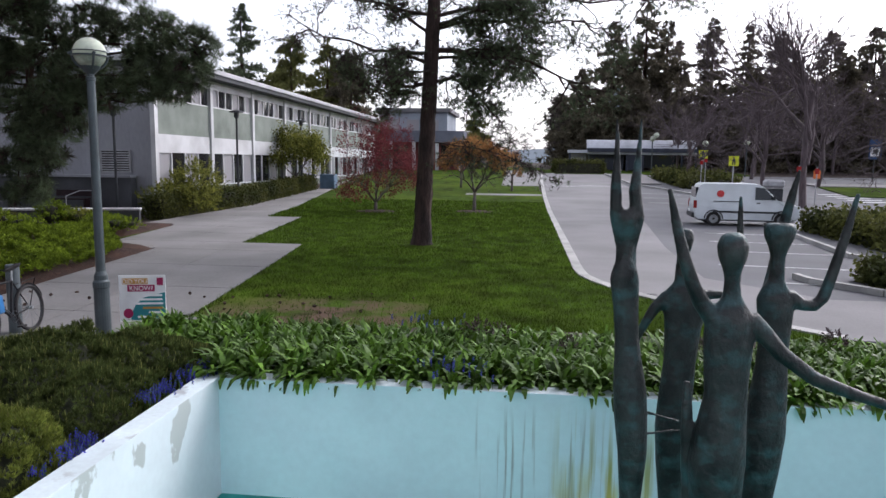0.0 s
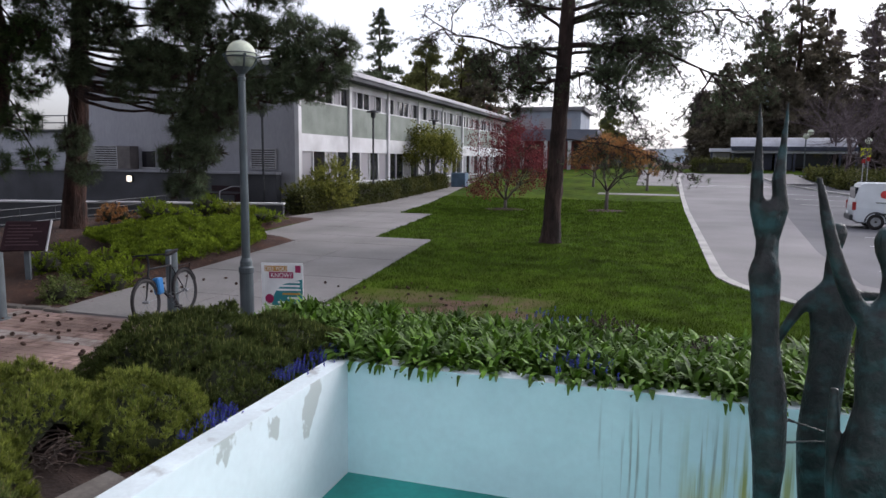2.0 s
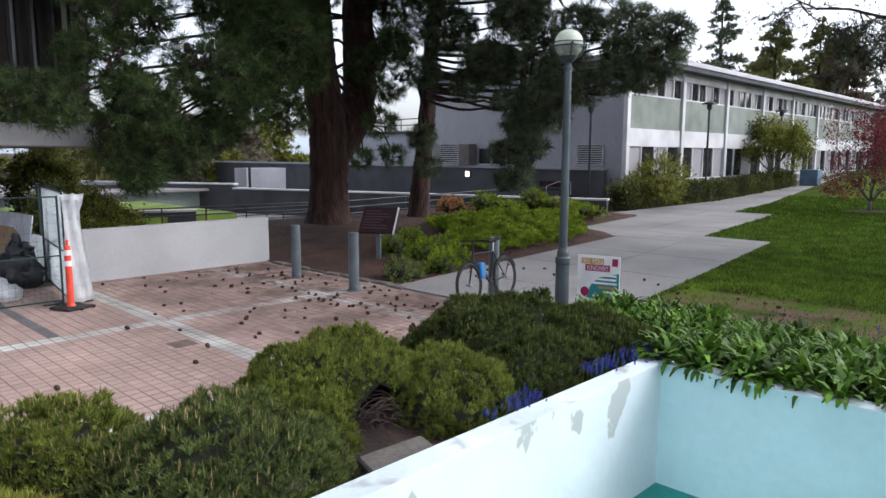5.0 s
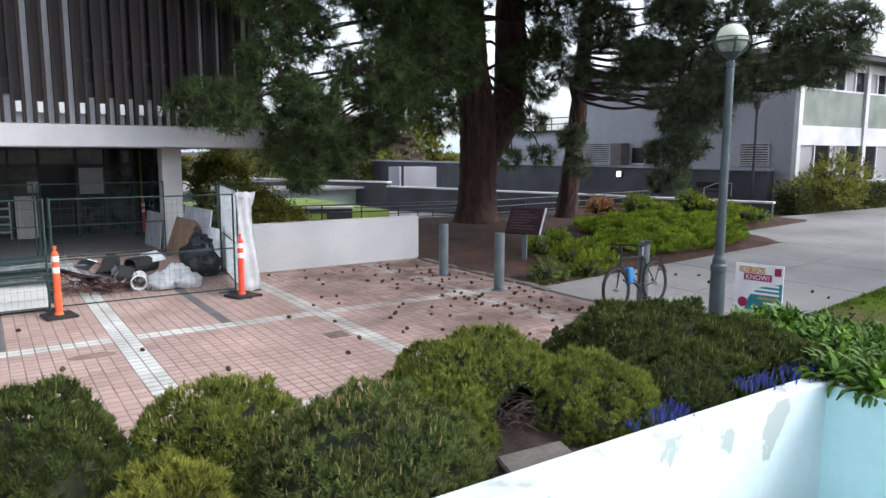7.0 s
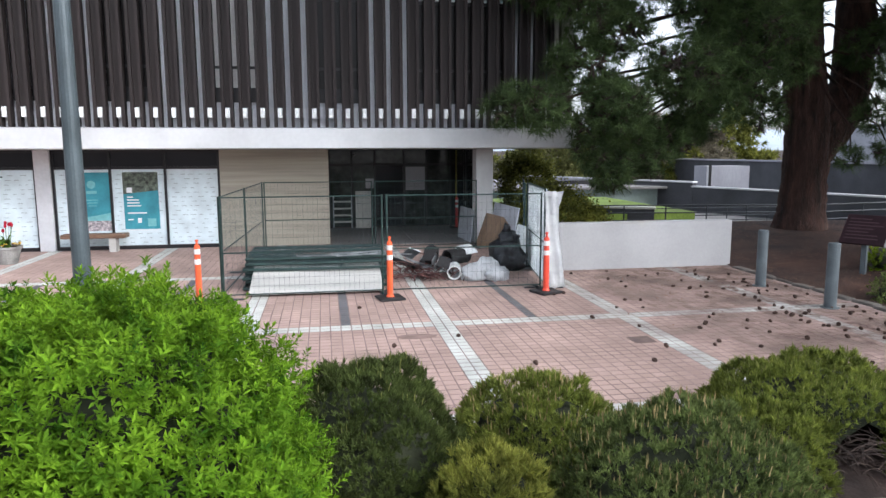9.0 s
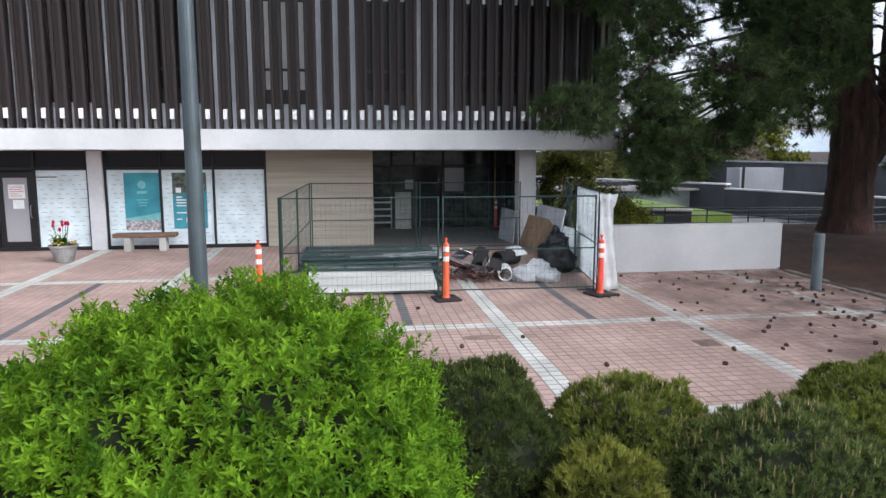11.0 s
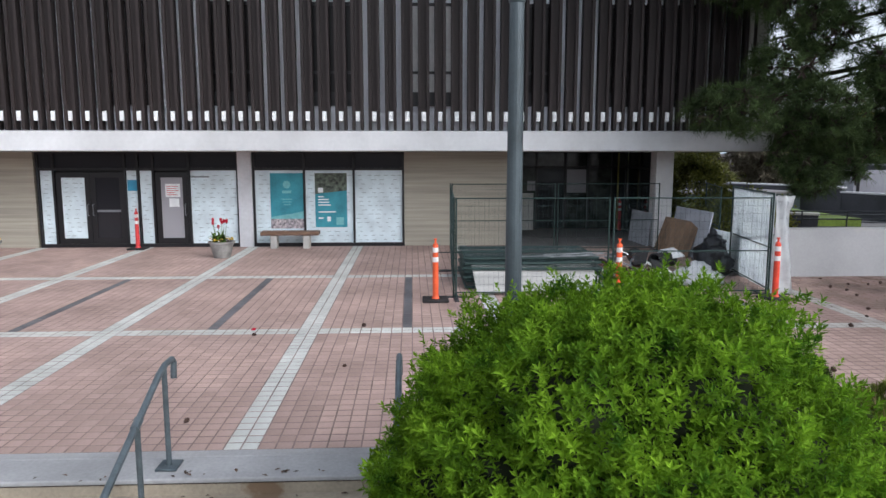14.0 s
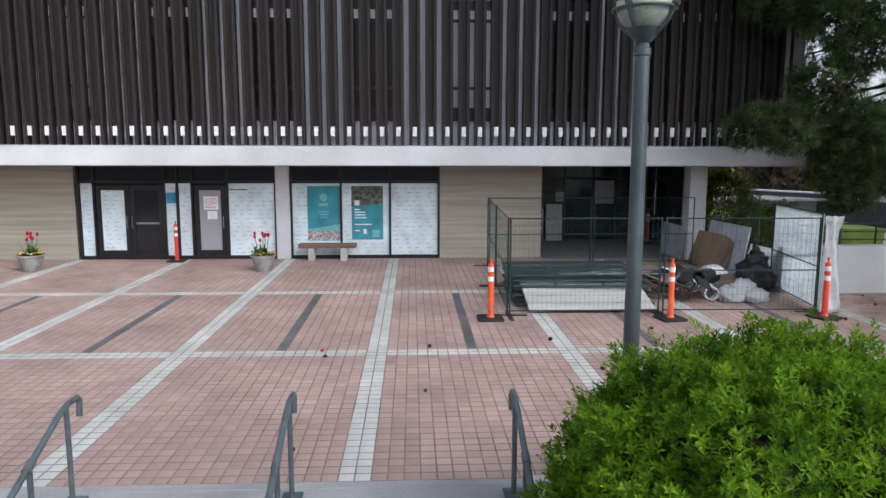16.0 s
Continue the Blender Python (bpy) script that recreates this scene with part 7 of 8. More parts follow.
def bicycle(m, label="dark bicycle with a blue bottle, leaning on a bollard", bag=True):
    """Side-on in x-z; wheels of 0.68 m."""
    root = thing("bicycle", label, "bicycle", m)
    R = 0.325
    for x in (-0.53, 0.53):
        wh = part("wheel", ring(bmx(), (x, 0, R + 0.02), R, 0.026, "Y", 36, 8), RUBBER, root)
        part("rim", ring(bmx(), (x, 0, R + 0.02), R - 0.025, 0.010, "Y", 36, 6), STEEL_DARK, wh)
        part("hub", tube(bmx(), [(x, -0.05, R + 0.02), (x, 0.05, R + 0.02)], 0.022, 8), SCRAP_STEEL, wh)
        bm = bmx()
        for k in range(16):
            a = 2 * math.pi * k / 16
            tube(bm, [(x, 0.015 * (-1) ** k, R + 0.02), (x + (R - 0.03) * math.cos(a), 0, R + 0.02 + (R - 0.03) * math.sin(a))], 0.0018, 3)
        part("spoke_set", bm, SCRAP_STEEL, wh)
        arc = [(x + (R + 0.035) * math.cos(a), 0, R + 0.02 + (R + 0.035) * math.sin(a)) for a in [0.2 + 0.26 * k for k in range(11)]]
        part("mudguard", tube(bmx(), arc, 0.02, 6, 0.4), BIKE_BLACK, root)
    bb, seat, head, hl = (-0.08, 0, 0.30), (-0.22, 0, 0.80), (0.36, 0, 0.82), (0.40, 0, 0.70)
    part("frame", tube(tube(tube(tube(tube(bmx(), [bb, seat], 0.017, 8), [seat, head], 0.016, 8), [bb, hl], 0.018, 8), [bb, (-0.53, 0, 0.345)], 0.011, 6), [seat, (-0.53, 0, 0.345)], 0.010, 6), BIKE_BLACK, root)
    part("fork", tube(bmx(), [(0.34, 0, 0.90), (0.40, 0, 0.70), (0.46, 0, 0.52), (0.53, 0, 0.345)], [0.018, 0.018, 0.014, 0.010], 8), BIKE_BLACK, root)
    part("handlebar", tube(bmx(), [(0.30, -0.28, 1.02), (0.36, -0.18, 1.03), (0.36, 0.18, 1.03), (0.30, 0.28, 1.02)], 0.013, 6), BIKE_BLACK, root)
    part("stem", tube(bmx(), [(0.34, 0, 0.88), (0.36, 0, 1.03)], 0.016, 6), BIKE_BLACK, root)
    part("seat_post", tube(bmx(), [seat, (-0.25, 0, 0.95)], 0.014, 6), SCRAP_STEEL, root)
    part("saddle", tube(bmx(), [(-0.40, 0, 0.985), (-0.30, 0, 0.99), (-0.18, 0, 0.975), (-0.08, 0, 0.97)], [0.075, 0.07, 0.035, 0.018], 10, 0.4), RUBBER, root)
    part("chainring", ring(bmx(), (-0.08, 0.05, 0.30), 0.085, 0.006, "Y", 24, 4), STEEL_DARK, root)
    part("crank", tube(bmx(), [(-0.13, 0.06, 0.15), (-0.08, 0.06, 0.30), (-0.03, -0.06, 0.45)], 0.010, 6), STEEL_DARK, root)
    for p in ((-0.13, 0.10, 0.15), (-0.03, -0.10, 0.45)):
        part("pedal", boxed(p[0] - 0.05, p[0] + 0.05, p[1] - 0.04, p[1] + 0.04, p[2] - 0.012, p[2] + 0.012), RUBBER, root)
    part("bottle_cage", tube(bmx(), [(0.03, -0.03, 0.42), (0.10, -0.03, 0.60)], 0.012, 5), SCRAP_STEEL, root)
    if bag:
        part("pannier", boxed(0.10, 0.24, -0.055, 0.055, 0.40, 0.66, 0.02), BLUE_PLASTIC, root, "blue bag on the frame")
    part("rack", tube(bmx(), [(-0.25, 0, 0.74), (-0.78, 0, 0.76), (-0.55, 0, 0.36)], 0.008, 5), BIKE_BLACK, root)
    return root


bicycle(pose(-7.93, 9.42, 0.03, 6, 0, 277) @ Matrix.Scale(1.07, 4))
bicycle(pose(-23.3, 4.86, 0.014, 4, 0, 3), "dark bicycle standing beside the entrance glass", False)

# lawn notice: two legs and a printed board
sg = thing("lawn_notice", "white notice board with a teal and magenta print", "sign", pose(-6.32, 10.35, 0.0, 0, 0, 14) @ Matrix.Diagonal((0.88, 1, 0.96, 1)))
part("board", boxed(-0.41, 0.41, -0.008, 0.008, 0.16, 0.95), WHITE, sg)
for x in (-0.3, 0.3):
    part("leg", tube(bmx(), [(x, 0.012, -0.1), (x, 0.012, 0.5)], 0.006, 5), SCRAP_STEEL, sg)
bm = bmx()
bm.faces.new([bm.verts.new((x, -0.0095, z)) for x, z in [(-0.15, 0.18), (0.40, 0.18), (0.40, 0.66)] + [(0.40 - 0.10 - 0.52 * math.sin(a) ** 0.8, 0.62 - 0.46 * (1 - math.cos(a))) for a in (0.1, 0.5, 0.9, 1.2, 1.5)]])
part("print_field", bm, SIGN_TEAL, sg, "blue-green printed field")
part("title_band", boxed(-0.35, 0.10, -0.013, -0.0085, 0.80, 0.90), GOLD, sg)
part("title_band", boxed(-0.26, 0.22, -0.013, -0.0085, 0.675, 0.79), MAGENTA, sg)
part("corner_mark", boxed(0.26, 0.37, -0.013, -0.0085, 0.78, 0.91), MAGENTA, sg)
part("round_mark", lathe(bmx(), [(0.085, 0), (0.085, 0.004)], 20), MAGENTA, sg).matrix_basis = pose(-0.26, -0.009, 0.30, 90, 0, 0)
bm = bmx()
for z, x0, x1 in ((0.59, -0.0, 0.35), (0.52, -0.03, 0.35), (0.45, -0.12, 0.36), (0.30, 0.1, 0.34), (0.22, -0.1, 0.1)):
    box(bm, x0, x1, -0.013, -0.010, z, z + 0.035)
tagged(part("print", bm, WHITE, sg), "white printed lines", kind="stuff")
part("print", boxed(0.0, 0.35, -0.013, -0.010, 0.375, 0.41), GOLD, sg)


def lettering(text, size, m, material, parent):
    c = bpy.data.curves.new("lettering", "FONT")
    c.body, c.size, c.extrude, c.align_x = text, size, 0.001, "CENTER"
    ob = new("lettering", c)
    dg = bpy.context.evaluated_depsgraph_get()
    me = bpy.data.meshes.new_from_object(ob.evaluated_get(dg))
    bpy.data.objects.remove(ob)
    o = part_mesh("lettering", me, material, parent)
    o.matrix_basis = m
    return o


lettering("DID YOU", 0.105, pose(-0.13, -0.0145, 0.813, 90, 0, 0), WHITE, sg)
lettering("KNOW?", 0.115, pose(-0.02, -0.0145, 0.692, 90, 0, 0), WHITE, sg)

# ---- bronze statues in the basin ----
def statue(label, body, limbs, at):
    """One fused bronze mesh: stacked rings for the body, tapered bars for the limbs."""
    bm = bmx()
    x0, y0 = at
    rows = []
    for z, x, rx, ry in body:
        rows.append([bm.verts.new((x - x0 + rx * math.cos(a), ry * math.sin(a), z + 1.1)) for a in (2 * math.pi * k / 16 for k in range(16))])
    for a, b in zip(rows, rows[1:]):
        for k in range(16):
            bm.faces.new((a[k], a[(k + 1) % 16], b[(k + 1) % 16], b[k]))
    bm.faces.new(rows[0][::-1])
    bm.faces.new(rows[-1])
    for pts, radii in limbs:
        tube(bm, [(x - x0, y, z + 1.1) for x, y, z in pts], radii, 10)
    ob = part("statue", bm, BRONZE)
    ob.matrix_basis = pose(x0, y0, -1.1)
    r = ob.modifiers.new("fuse", "REMESH")
    r.mode, r.voxel_size = "VOXEL", 0.016
    s = ob.modifiers.new("soften", "SMOOTH")
    s.factor, s.iterations = 0.6, 6
    r.use_smooth_shade = True
    return tagged(ob, label, "statue", "figures in the basin")


statue("slender patinated bronze figure with both arms raised",
       [(-1.1, 0.70, 0.10, 0.10), (-0.6, 0.70, 0.075, 0.08), (0.17, 0.69, 0.085, 0.09), (0.55, 0.69, 0.115, 0.11), (0.85, 0.665, 0.13, 0.12), (1.05, 0.65, 0.13, 0.115), (1.30, 0.625, 0.105, 0.095),
        (1.50, 0.605, 0.092, 0.085), (1.73, 0.59, 0.098, 0.09), (1.93, 0.57, 0.112, 0.09), (2.02, 0.57, 0.09, 0.08), (2.10, 0.57, 0.055, 0.055), (2.22, 0.575, 0.05, 0.05), (2.30, 0.58, 0.07, 0.075), (2.40, 0.58, 0.085, 0.09), (2.46, 0.58, 0.06, 0.06)],
       [([(0.535, 0, 1.95), (0.535, 0.03, 2.16), (0.488, 0, 2.40), (0.475, -0.02, 2.62), (0.475, -0.01, 2.85), (0.468, 0, 3.15)], [0.045, 0.035, 0.05, 0.045, 0.028, 0.012]),
        ([(0.615, 0, 1.95), (0.625, 0.03, 2.18), (0.648, 0, 2.40), (0.615, -0.02, 2.60), (0.632, -0.01, 2.85), (0.645, 0, 3.15)], [0.045, 0.035, 0.055, 0.05, 0.028, 0.012]),
        ([(0.80, 0.05, 0.86), (0.95, 0.12, 0.80), (1.08, 0.2, 0.74)], [0.018, 0.016, 0.02]), ([(0.79, 0.05, 0.685), (0.95, 0.12, 0.68), (1.1, 0.2, 0.675)], [0.016, 0.016, 0.016])], (0.60, 5.3))
statue("dark patinated bronze figure seen from behind",
       [(-1.1, 1.14, 0.13, 0.11), (-0.5, 1.14, 0.09, 0.09), (-0.1, 1.13, 0.10, 0.10), (0.25, 1.12, 0.13, 0.12), (0.55, 1.12, 0.15, 0.125), (0.8, 1.13, 0.145, 0.12), (1.13, 1.15, 0.135, 0.11), (1.40, 1.16, 0.15, 0.11),
        (1.62, 1.17, 0.185, 0.105), (1.74, 1.17, 0.17, 0.10), (1.82, 1.155, 0.085, 0.075), (1.95, 1.13, 0.055, 0.055), (2.05, 1.13, 0.05, 0.05), (2.12, 1.135, 0.065, 0.075), (2.20, 1.14, 0.075, 0.085), (2.27, 1.14, 0.05, 0.055)],
       [([(1.02, 0, 1.69), (0.93, 0, 1.60), (0.85, 0, 1.46), (0.79, 0.05, 1.30), (0.77, 0.08, 1.1)], [0.06, 0.05, 0.04, 0.035, 0.025]),
        ([(1.30, 0, 1.72), (1.46, 0, 1.72), (1.57, 0, 1.72), (1.585, 0, 2.0), (1.575, 0, 2.3), (1.565, 0, 2.56)], [0.05, 0.035, 0.035, 0.032, 0.03, 0.018])], (1.14, 5.9))
statue("broad patinated bronze figure with one arm held out",
       [(-1.1, 1.29, 0.15, 0.13), (-0.4, 1.28, 0.12, 0.11), (0.32, 1.28, 0.19, 0.15), (0.60, 1.28, 0.205, 0.155), (0.85, 1.29, 0.185, 0.145), (1.11, 1.31, 0.155, 0.125), (1.32, 1.305, 0.165, 0.13), (1.54, 1.305, 0.18, 0.135),
        (1.70, 1.31, 0.175, 0.12), (1.79, 1.31, 0.11, 0.09), (1.86, 1.31, 0.068, 0.062), (1.98, 1.305, 0.055, 0.055), (2.06, 1.30, 0.068, 0.075), (2.14, 1.297, 0.10, 0.105), (2.23, 1.295, 0.112, 0.115), (2.30, 1.295, 0.085, 0.09), (2.325, 1.295, 0.04, 0.04)],
       [([(1.18, 0, 1.70), (1.10, 0, 1.80), (1.03, -0.02, 1.93), (0.96, -0.02, 2.12), (0.90, 0, 2.35), (0.83, 0, 2.64)], [0.075, 0.065, 0.055, 0.05, 0.042, 0.02]),
        ([(1.44, 0, 1.70), (1.54, -0.02, 1.60), (1.66, -0.04, 1.46), (1.90, -0.06, 1.285), (2.2, -0.08, 1.18), (2.48, -0.1, 1.10), (2.75, -0.12, 1.03)], [0.075, 0.07, 0.062, 0.055, 0.045, 0.035, 0.025]),
        ([(1.11, 0.1, 0.2), (1.08, 0.1, 0.6), (1.065, 0.1, 0.95), (1.055, 0.1, 1.18)], [0.05, 0.048, 0.045, 0.03])], (1.30, 5.1))
statue("patinated bronze figure with a bent arm raised",
       [(-1.1, 1.80, 0.14, 0.12), (-0.4, 1.79, 0.10, 0.10), (0.05, 1.79, 0.125, 0.11), (0.35, 1.80, 0.155, 0.125), (0.62, 1.815, 0.165, 0.13), (0.93, 1.82, 0.15, 0.12), (1.2, 1.83, 0.125, 0.105), (1.41, 1.835, 0.12, 0.10),
        (1.60, 1.83, 0.14, 0.10), (1.74, 1.82, 0.145, 0.10), (1.83, 1.815, 0.10, 0.08), (1.90, 1.82, 0.062, 0.06), (2.08, 1.82, 0.058, 0.058), (2.15, 1.82, 0.075, 0.08), (2.24, 1.82, 0.115, 0.11), (2.32, 1.82, 0.125, 0.115), (2.35, 1.82, 0.10, 0.09)],
       [([(1.92, 0, 1.77), (2.02, 0, 1.70), (2.12, 0, 1.69), (2.185, 0, 1.76), (2.24, 0, 1.95), (2.32, 0, 2.28), (2.385, 0, 2.60)], [0.065, 0.055, 0.05, 0.05, 0.045, 0.038, 0.02]),
        ([(1.80, 0.08, 1.80), (1.86, 0.14, 2.1), (1.90, 0.14, 2.35), (1.94, 0.12, 2.58), (1.975, 0.1, 2.78)], [0.06, 0.045, 0.045, 0.035, 0.015])], (1.82, 5.7))

# ---- stair handrails ----
def stair_rail(y):
    root = thing("stair_handrail", "grey steel handrail on the steps", "handrail", pose(-6.05, y, 0.0), "stair handrails")
    top = [(-0.22, 0, 0.72), (-0.24, 0, 0.86), (-0.20, 0, 0.90), (-0.02, 0, 0.90), (0.12, 0, 0.86), (1.85, 0, 0.08)]
    part("rail", tube(bmx(), top, 0.028, 8), RAIL_GREY, root)
    part("post", tube(bmx(), [(0, 0, 0.0), (0, 0, 0.89)], 0.024, 8), RAIL_GREY, root)
    part("foot_plate", boxed(-0.1, 0.1, -0.09, 0.09, 0, 0.02, 0.004), RAIL_GREY, root)
    part("post", tube(bmx(), [(0.62, 0, -0.3), (0.62, 0, 0.63)], 0.024, 8), RAIL_GREY, root)
    part("post", tube(bmx(), [(1.6, 0, -0.72), (1.6, 0, 0.19)], 0.024, 8), RAIL_GREY, root)
    part("collar", tube(bmx(), [(0.57, 0, 0.655), (0.67, 0, 0.61)], 0.036, 8), RAIL_GREY, root)
    return root


for y in (-6.63, -4.72, -2.73):
    stair_rail(y)

# ---- plaza furniture by the glazing ----
bn = thing("plank_bench", "weathered plank bench on concrete feet", "bench", pose(-20.05, -6.08, 0.0))
part("seat", boxed(-0.2, 0.2, -0.82, 0.82, 0.38, 0.49, 0.015), BENCH_WOOD, bn)
for y in (-0.46, 0.46):
    part("leg", boxed(-0.16, 0.16, y - 0.09, y + 0.09, 0.0, 0.38, 0.01), CONCRETE, bn)


def flower_pot(x, y, seed):
    rng = np.random.default_rng(seed)
    root = thing("flower_pot", "stone pot of red tulips and pansies", "planter", pose(x, y, 0.0), "flower pots by the doors")
    part("pot", lathe(bmx(), [(0.19, 0.0), (0.21, 0.02), (0.30, 0.36), (0.335, 0.38), (0.34, 0.43), (0.30, 0.43), (0.28, 0.38)], 24), POT_STONE, root)
    part("soil", lathe(bmx(), [(0.285, 0.385), (0.28, 0.40)], 20), SOIL, root)
    strap_leaves(rng, [(rng.normal() * 0.08, 9 + rng.normal() * 0.08, 0.40) for _ in range(14)], 3, 0.34, LEAF_STRAP, root, "leaves").location.y = -9
    for m, n, z, r in ((YELLOW_FLOWER, 30, 0.46, 0.034), (VIOLET_FLOWER, 26, 0.45, 0.026), (WHITE, 10, 0.45, 0.022)):
        bm = bmx()
        for _ in range(n):
            a, q = rng.uniform(0, 6.28), 0.30 * math.sqrt(rng.uniform(0.25, 1))
            lathe(bm, [(r * 0.3, -0.012), (r, 0.0), (r * 0.9, 0.012), (r * 0.2, 0.016)], 6, (q * math.cos(a), q * math.sin(a), z + rng.uniform(0, 0.05)))
        tagged(part("pansy_cluster", bm, m, root), "low pansy flowers", kind="stuff")
    st = bmx()
    for _ in range(8):
        px, py, h = rng.normal() * 0.10, rng.normal() * 0.12, rng.uniform(0.72, 0.95)
        tube(st, bend((px * 0.5, py * 0.5, 0.4), (px, py, h), 0, 3), 0.006, 4)
        part("tulip_head", lathe(bmx(), [(0.006, -0.01), (0.032, 0.02), (0.036, 0.05), (0.026, 0.085), (0.012, 0.095)], 8, (px, py, h)), TULIP_RED, root, "red tulip head")
    part("stem_tuft", st, LEAF_STRAP, root)


flower_pot(-18.5, -13.6, 1)
flower_pot(-18.3, -7.55, 2)
flower_pot(-18.5, -20.0, 3)


def delineator(x, y, rz=0, material=None, group="traffic delineators"):
    root = thing("traffic_delineator", "orange delineator post with white bands, on a rubber base", "traffic post", pose(x, y, 0.0, 0, 0, rz), group)
    part("base", boxed(-0.24, 0.24, -0.24, 0.24, 0.0, 0.045, 0.02), RUBBER, root)
    part("post", lathe(bmx(), [(0.075, 0.045), (0.055, 0.09), (0.052, 1.02), (0.045, 1.05), (0.018, 1.07), (0.018, 1.12), (0.03, 1.13), (0.03, 1.15)], 16), material or ORANGE, root)
    for z in (0.72, 0.90):
        part("band", lathe(bmx(), [(0.0545, z), (0.0545, z + 0.09)], 16), REFLECT, root, "white reflective band")
    return root


delineator(-12.75, -2.19)
delineator(-12.6, 1.16, 10)
delineator(-12.62, 4.12, 20, mat("faded_red_orange_plastic", (0.72, 0.07, 0.035), 0.12, 4, 30, 0.45, 0.03))
delineator(-20.0, -10.35, 0, RED_PLASTIC)

# ---- temporary fence and the stored rubbish ----
def fence_panel(p0, p1, h=1.88, label="green temporary fence panel of wire mesh"):
    d = Vector((p1[0] - p0[0], p1[1] - p0[1], 0))
    L = d.length
    root = thing("fence_panel", label, "fence", pose(p0[0], p0[1], 0.0, 0, 0, math.degrees(math.atan2(d.y, d.x))), "temporary fence panels")
    for x in (0.02, L - 0.02):
        part("post", tube(bmx(), [(x, 0, 0.02), (x, 0, h)], 0.018, 8), FENCE_GREEN, root)
        part("foot", boxed(x - 0.04, x + 0.04, -0.38, 0.38, 0.0, 0.02), STEEL_DARK, root)
    for z in (0.1, h * 0.46, h - 0.02):
        part("rail", tube(bmx(), [(0.02, 0, z), (L - 0.02, 0, z)], 0.013, 6), FENCE_GREEN, root)
    bm = bmx()
    n = int(L / 0.09)
    for k in range(1, n):
        x = L * k / n
        box(bm, x - 0.0012, x + 0.0012, -0.0012, 0.0012, 0.1, h - 0.02)
    for k in range(1, 12):
        z = 0.1 + (h - 0.12) * k / 12
        box(bm, 0.02, L - 0.02, -0.0012, 0.0012, z - 0.0013, z + 0.0013)
    tagged(part("wire_mesh", bm, WIRE, root), "welded wire mesh", kind="stuff")
    return root


fence_panel((-12.98, -1.82), (-12.97, 1.08))
fence_panel((-12.97, 1.13), (-12.92, 4.12))
fence_panel((-13.0, -1.84), (-15.95, -1.71))
fence_panel((-15.99, -1.71), (-18.93, -1.58))
fence_panel((-18.95, -1.55), (-19.0, 1.30))
fence_panel((-19.0, 1.35), (-19.04, 4.2))
fence_panel((-16.9, 4.95), (-19.3, 5.6))
# screened panel at the north end
sp = fence_panel((-13.05, 4.22), (-15.6, 4.62), 1.95, "fence panel lined with blue-grey screening")
d = 2.55
bm = boxed(0.03, d, -0.035, -0.02, 0.06, 1.93)
bmesh.ops.subdivide_edges(bm, edges=bm.edges[:], cuts=7, use_grid_fill=True)
for v in bm.verts:
    v.co.y += 0.012 * noise.noise(v.co * 3)
part("screen", bm, MESH_SCREEN, sp, "blue-grey screening cloth")
for a, b in (((0.02, -0.05, 1.15), (d, -0.05, 0.75)), ((0.02, -0.05, 1.9), (d, -0.05, 1.93))):
    part("brace", tube(bmx(), [a, b], 0.018, 6), FENCE_GREEN, sp)
sheet = thing("plastic_sheet", "crumpled white plastic sheet hung on the fence end", "plastic sheet", pose(-12.86, 4.16, 0.0, 0, 0, 92))
def cloth(w0, w1, z0, z1, skew, seed, fold):
    """A thin hanging strip with soft folds."""
    bm, grid = bmx(), {}
    for i in range(9):
        for j in range(17):
            t = j / 16
            x, z = (i / 8) * (w0 + (w1 - w0) * t) + skew * t, z0 + (z1 - z0) * t
            grid[i, j] = bm.verts.new((x, fold * math.sin(i * 1.4 + z * 3) + fold * noise.noise(Vector((x * 9 + seed, 0, z * 6))), z + 0.03 * noise.noise(Vector((x * 12, seed, z * 7)))))
    for i in range(8):
        for j in range(16):
            bm.faces.new((grid[i, j], grid[i + 1, j], grid[i + 1, j + 1], grid[i, j + 1]))
    bmesh.ops.solidify(bm, geom=bm.faces[:], thickness=0.004)
    return bm


part("drape", cloth(0.42, 0.24, 0.04, 1.80, 0.0, 2, 0.03), TARP, sheet, smooth=True)
part("flap", cloth(0.24, 0.38, 1.46, 1.90, -0.03, 5, 0.035), TARP, sheet, "loose upper flap", smooth=True)

bd = part("white_board", boxed(-0.65, 0.65, -1.24, 1.24, -0.02, 0.02, 0.004), BOARD_WHITE)
bd.matrix_basis = pose(-13.78, -0.15, 0.23, 0, 15, 0)
tagged(bd, "large white board lying tilted on stacked panels", "board")
for k, (x, z, rz) in enumerate([(-14.6, 0.05, 0), (-14.9, 0.13, 2), (-14.75, 0.21, -1), (-15.0, 0.29, 1), (-14.85, 0.37, -2), (-15.05, 0.45, 1), (-15.2, 0.53, 0)]):
    st = thing("stacked_panel", "dark green fence panel lying on a stack", "fence panel", pose(x, -0.15, z, 0, 0, rz), "stacked fence panels")
    for xx in (-0.85, 0.85):
        part("post", tube(bmx(), [(xx, -1.4, 0), (xx, 1.4, 0)], 0.03, 6), FENCE_GREEN, st)
    for yy in (-1.4, -0.5, 0.5, 1.4):
        part("rail", tube(bmx(), [(-0.85, yy, 0), (0.85, yy, 0)], 0.025, 6), FENCE_GREEN, st)
    bm = bmx()
    for q in range(1, 17):
        xx = -0.85 + 0.1 * q
        box(bm, xx - 0.004, xx + 0.004, -1.38, 1.38, 0.024, 0.034)
    tagged(part("wire_mesh", bm, WIRE, st), "welded wire mesh", kind="stuff")
rs = np.random.default_rng(55)
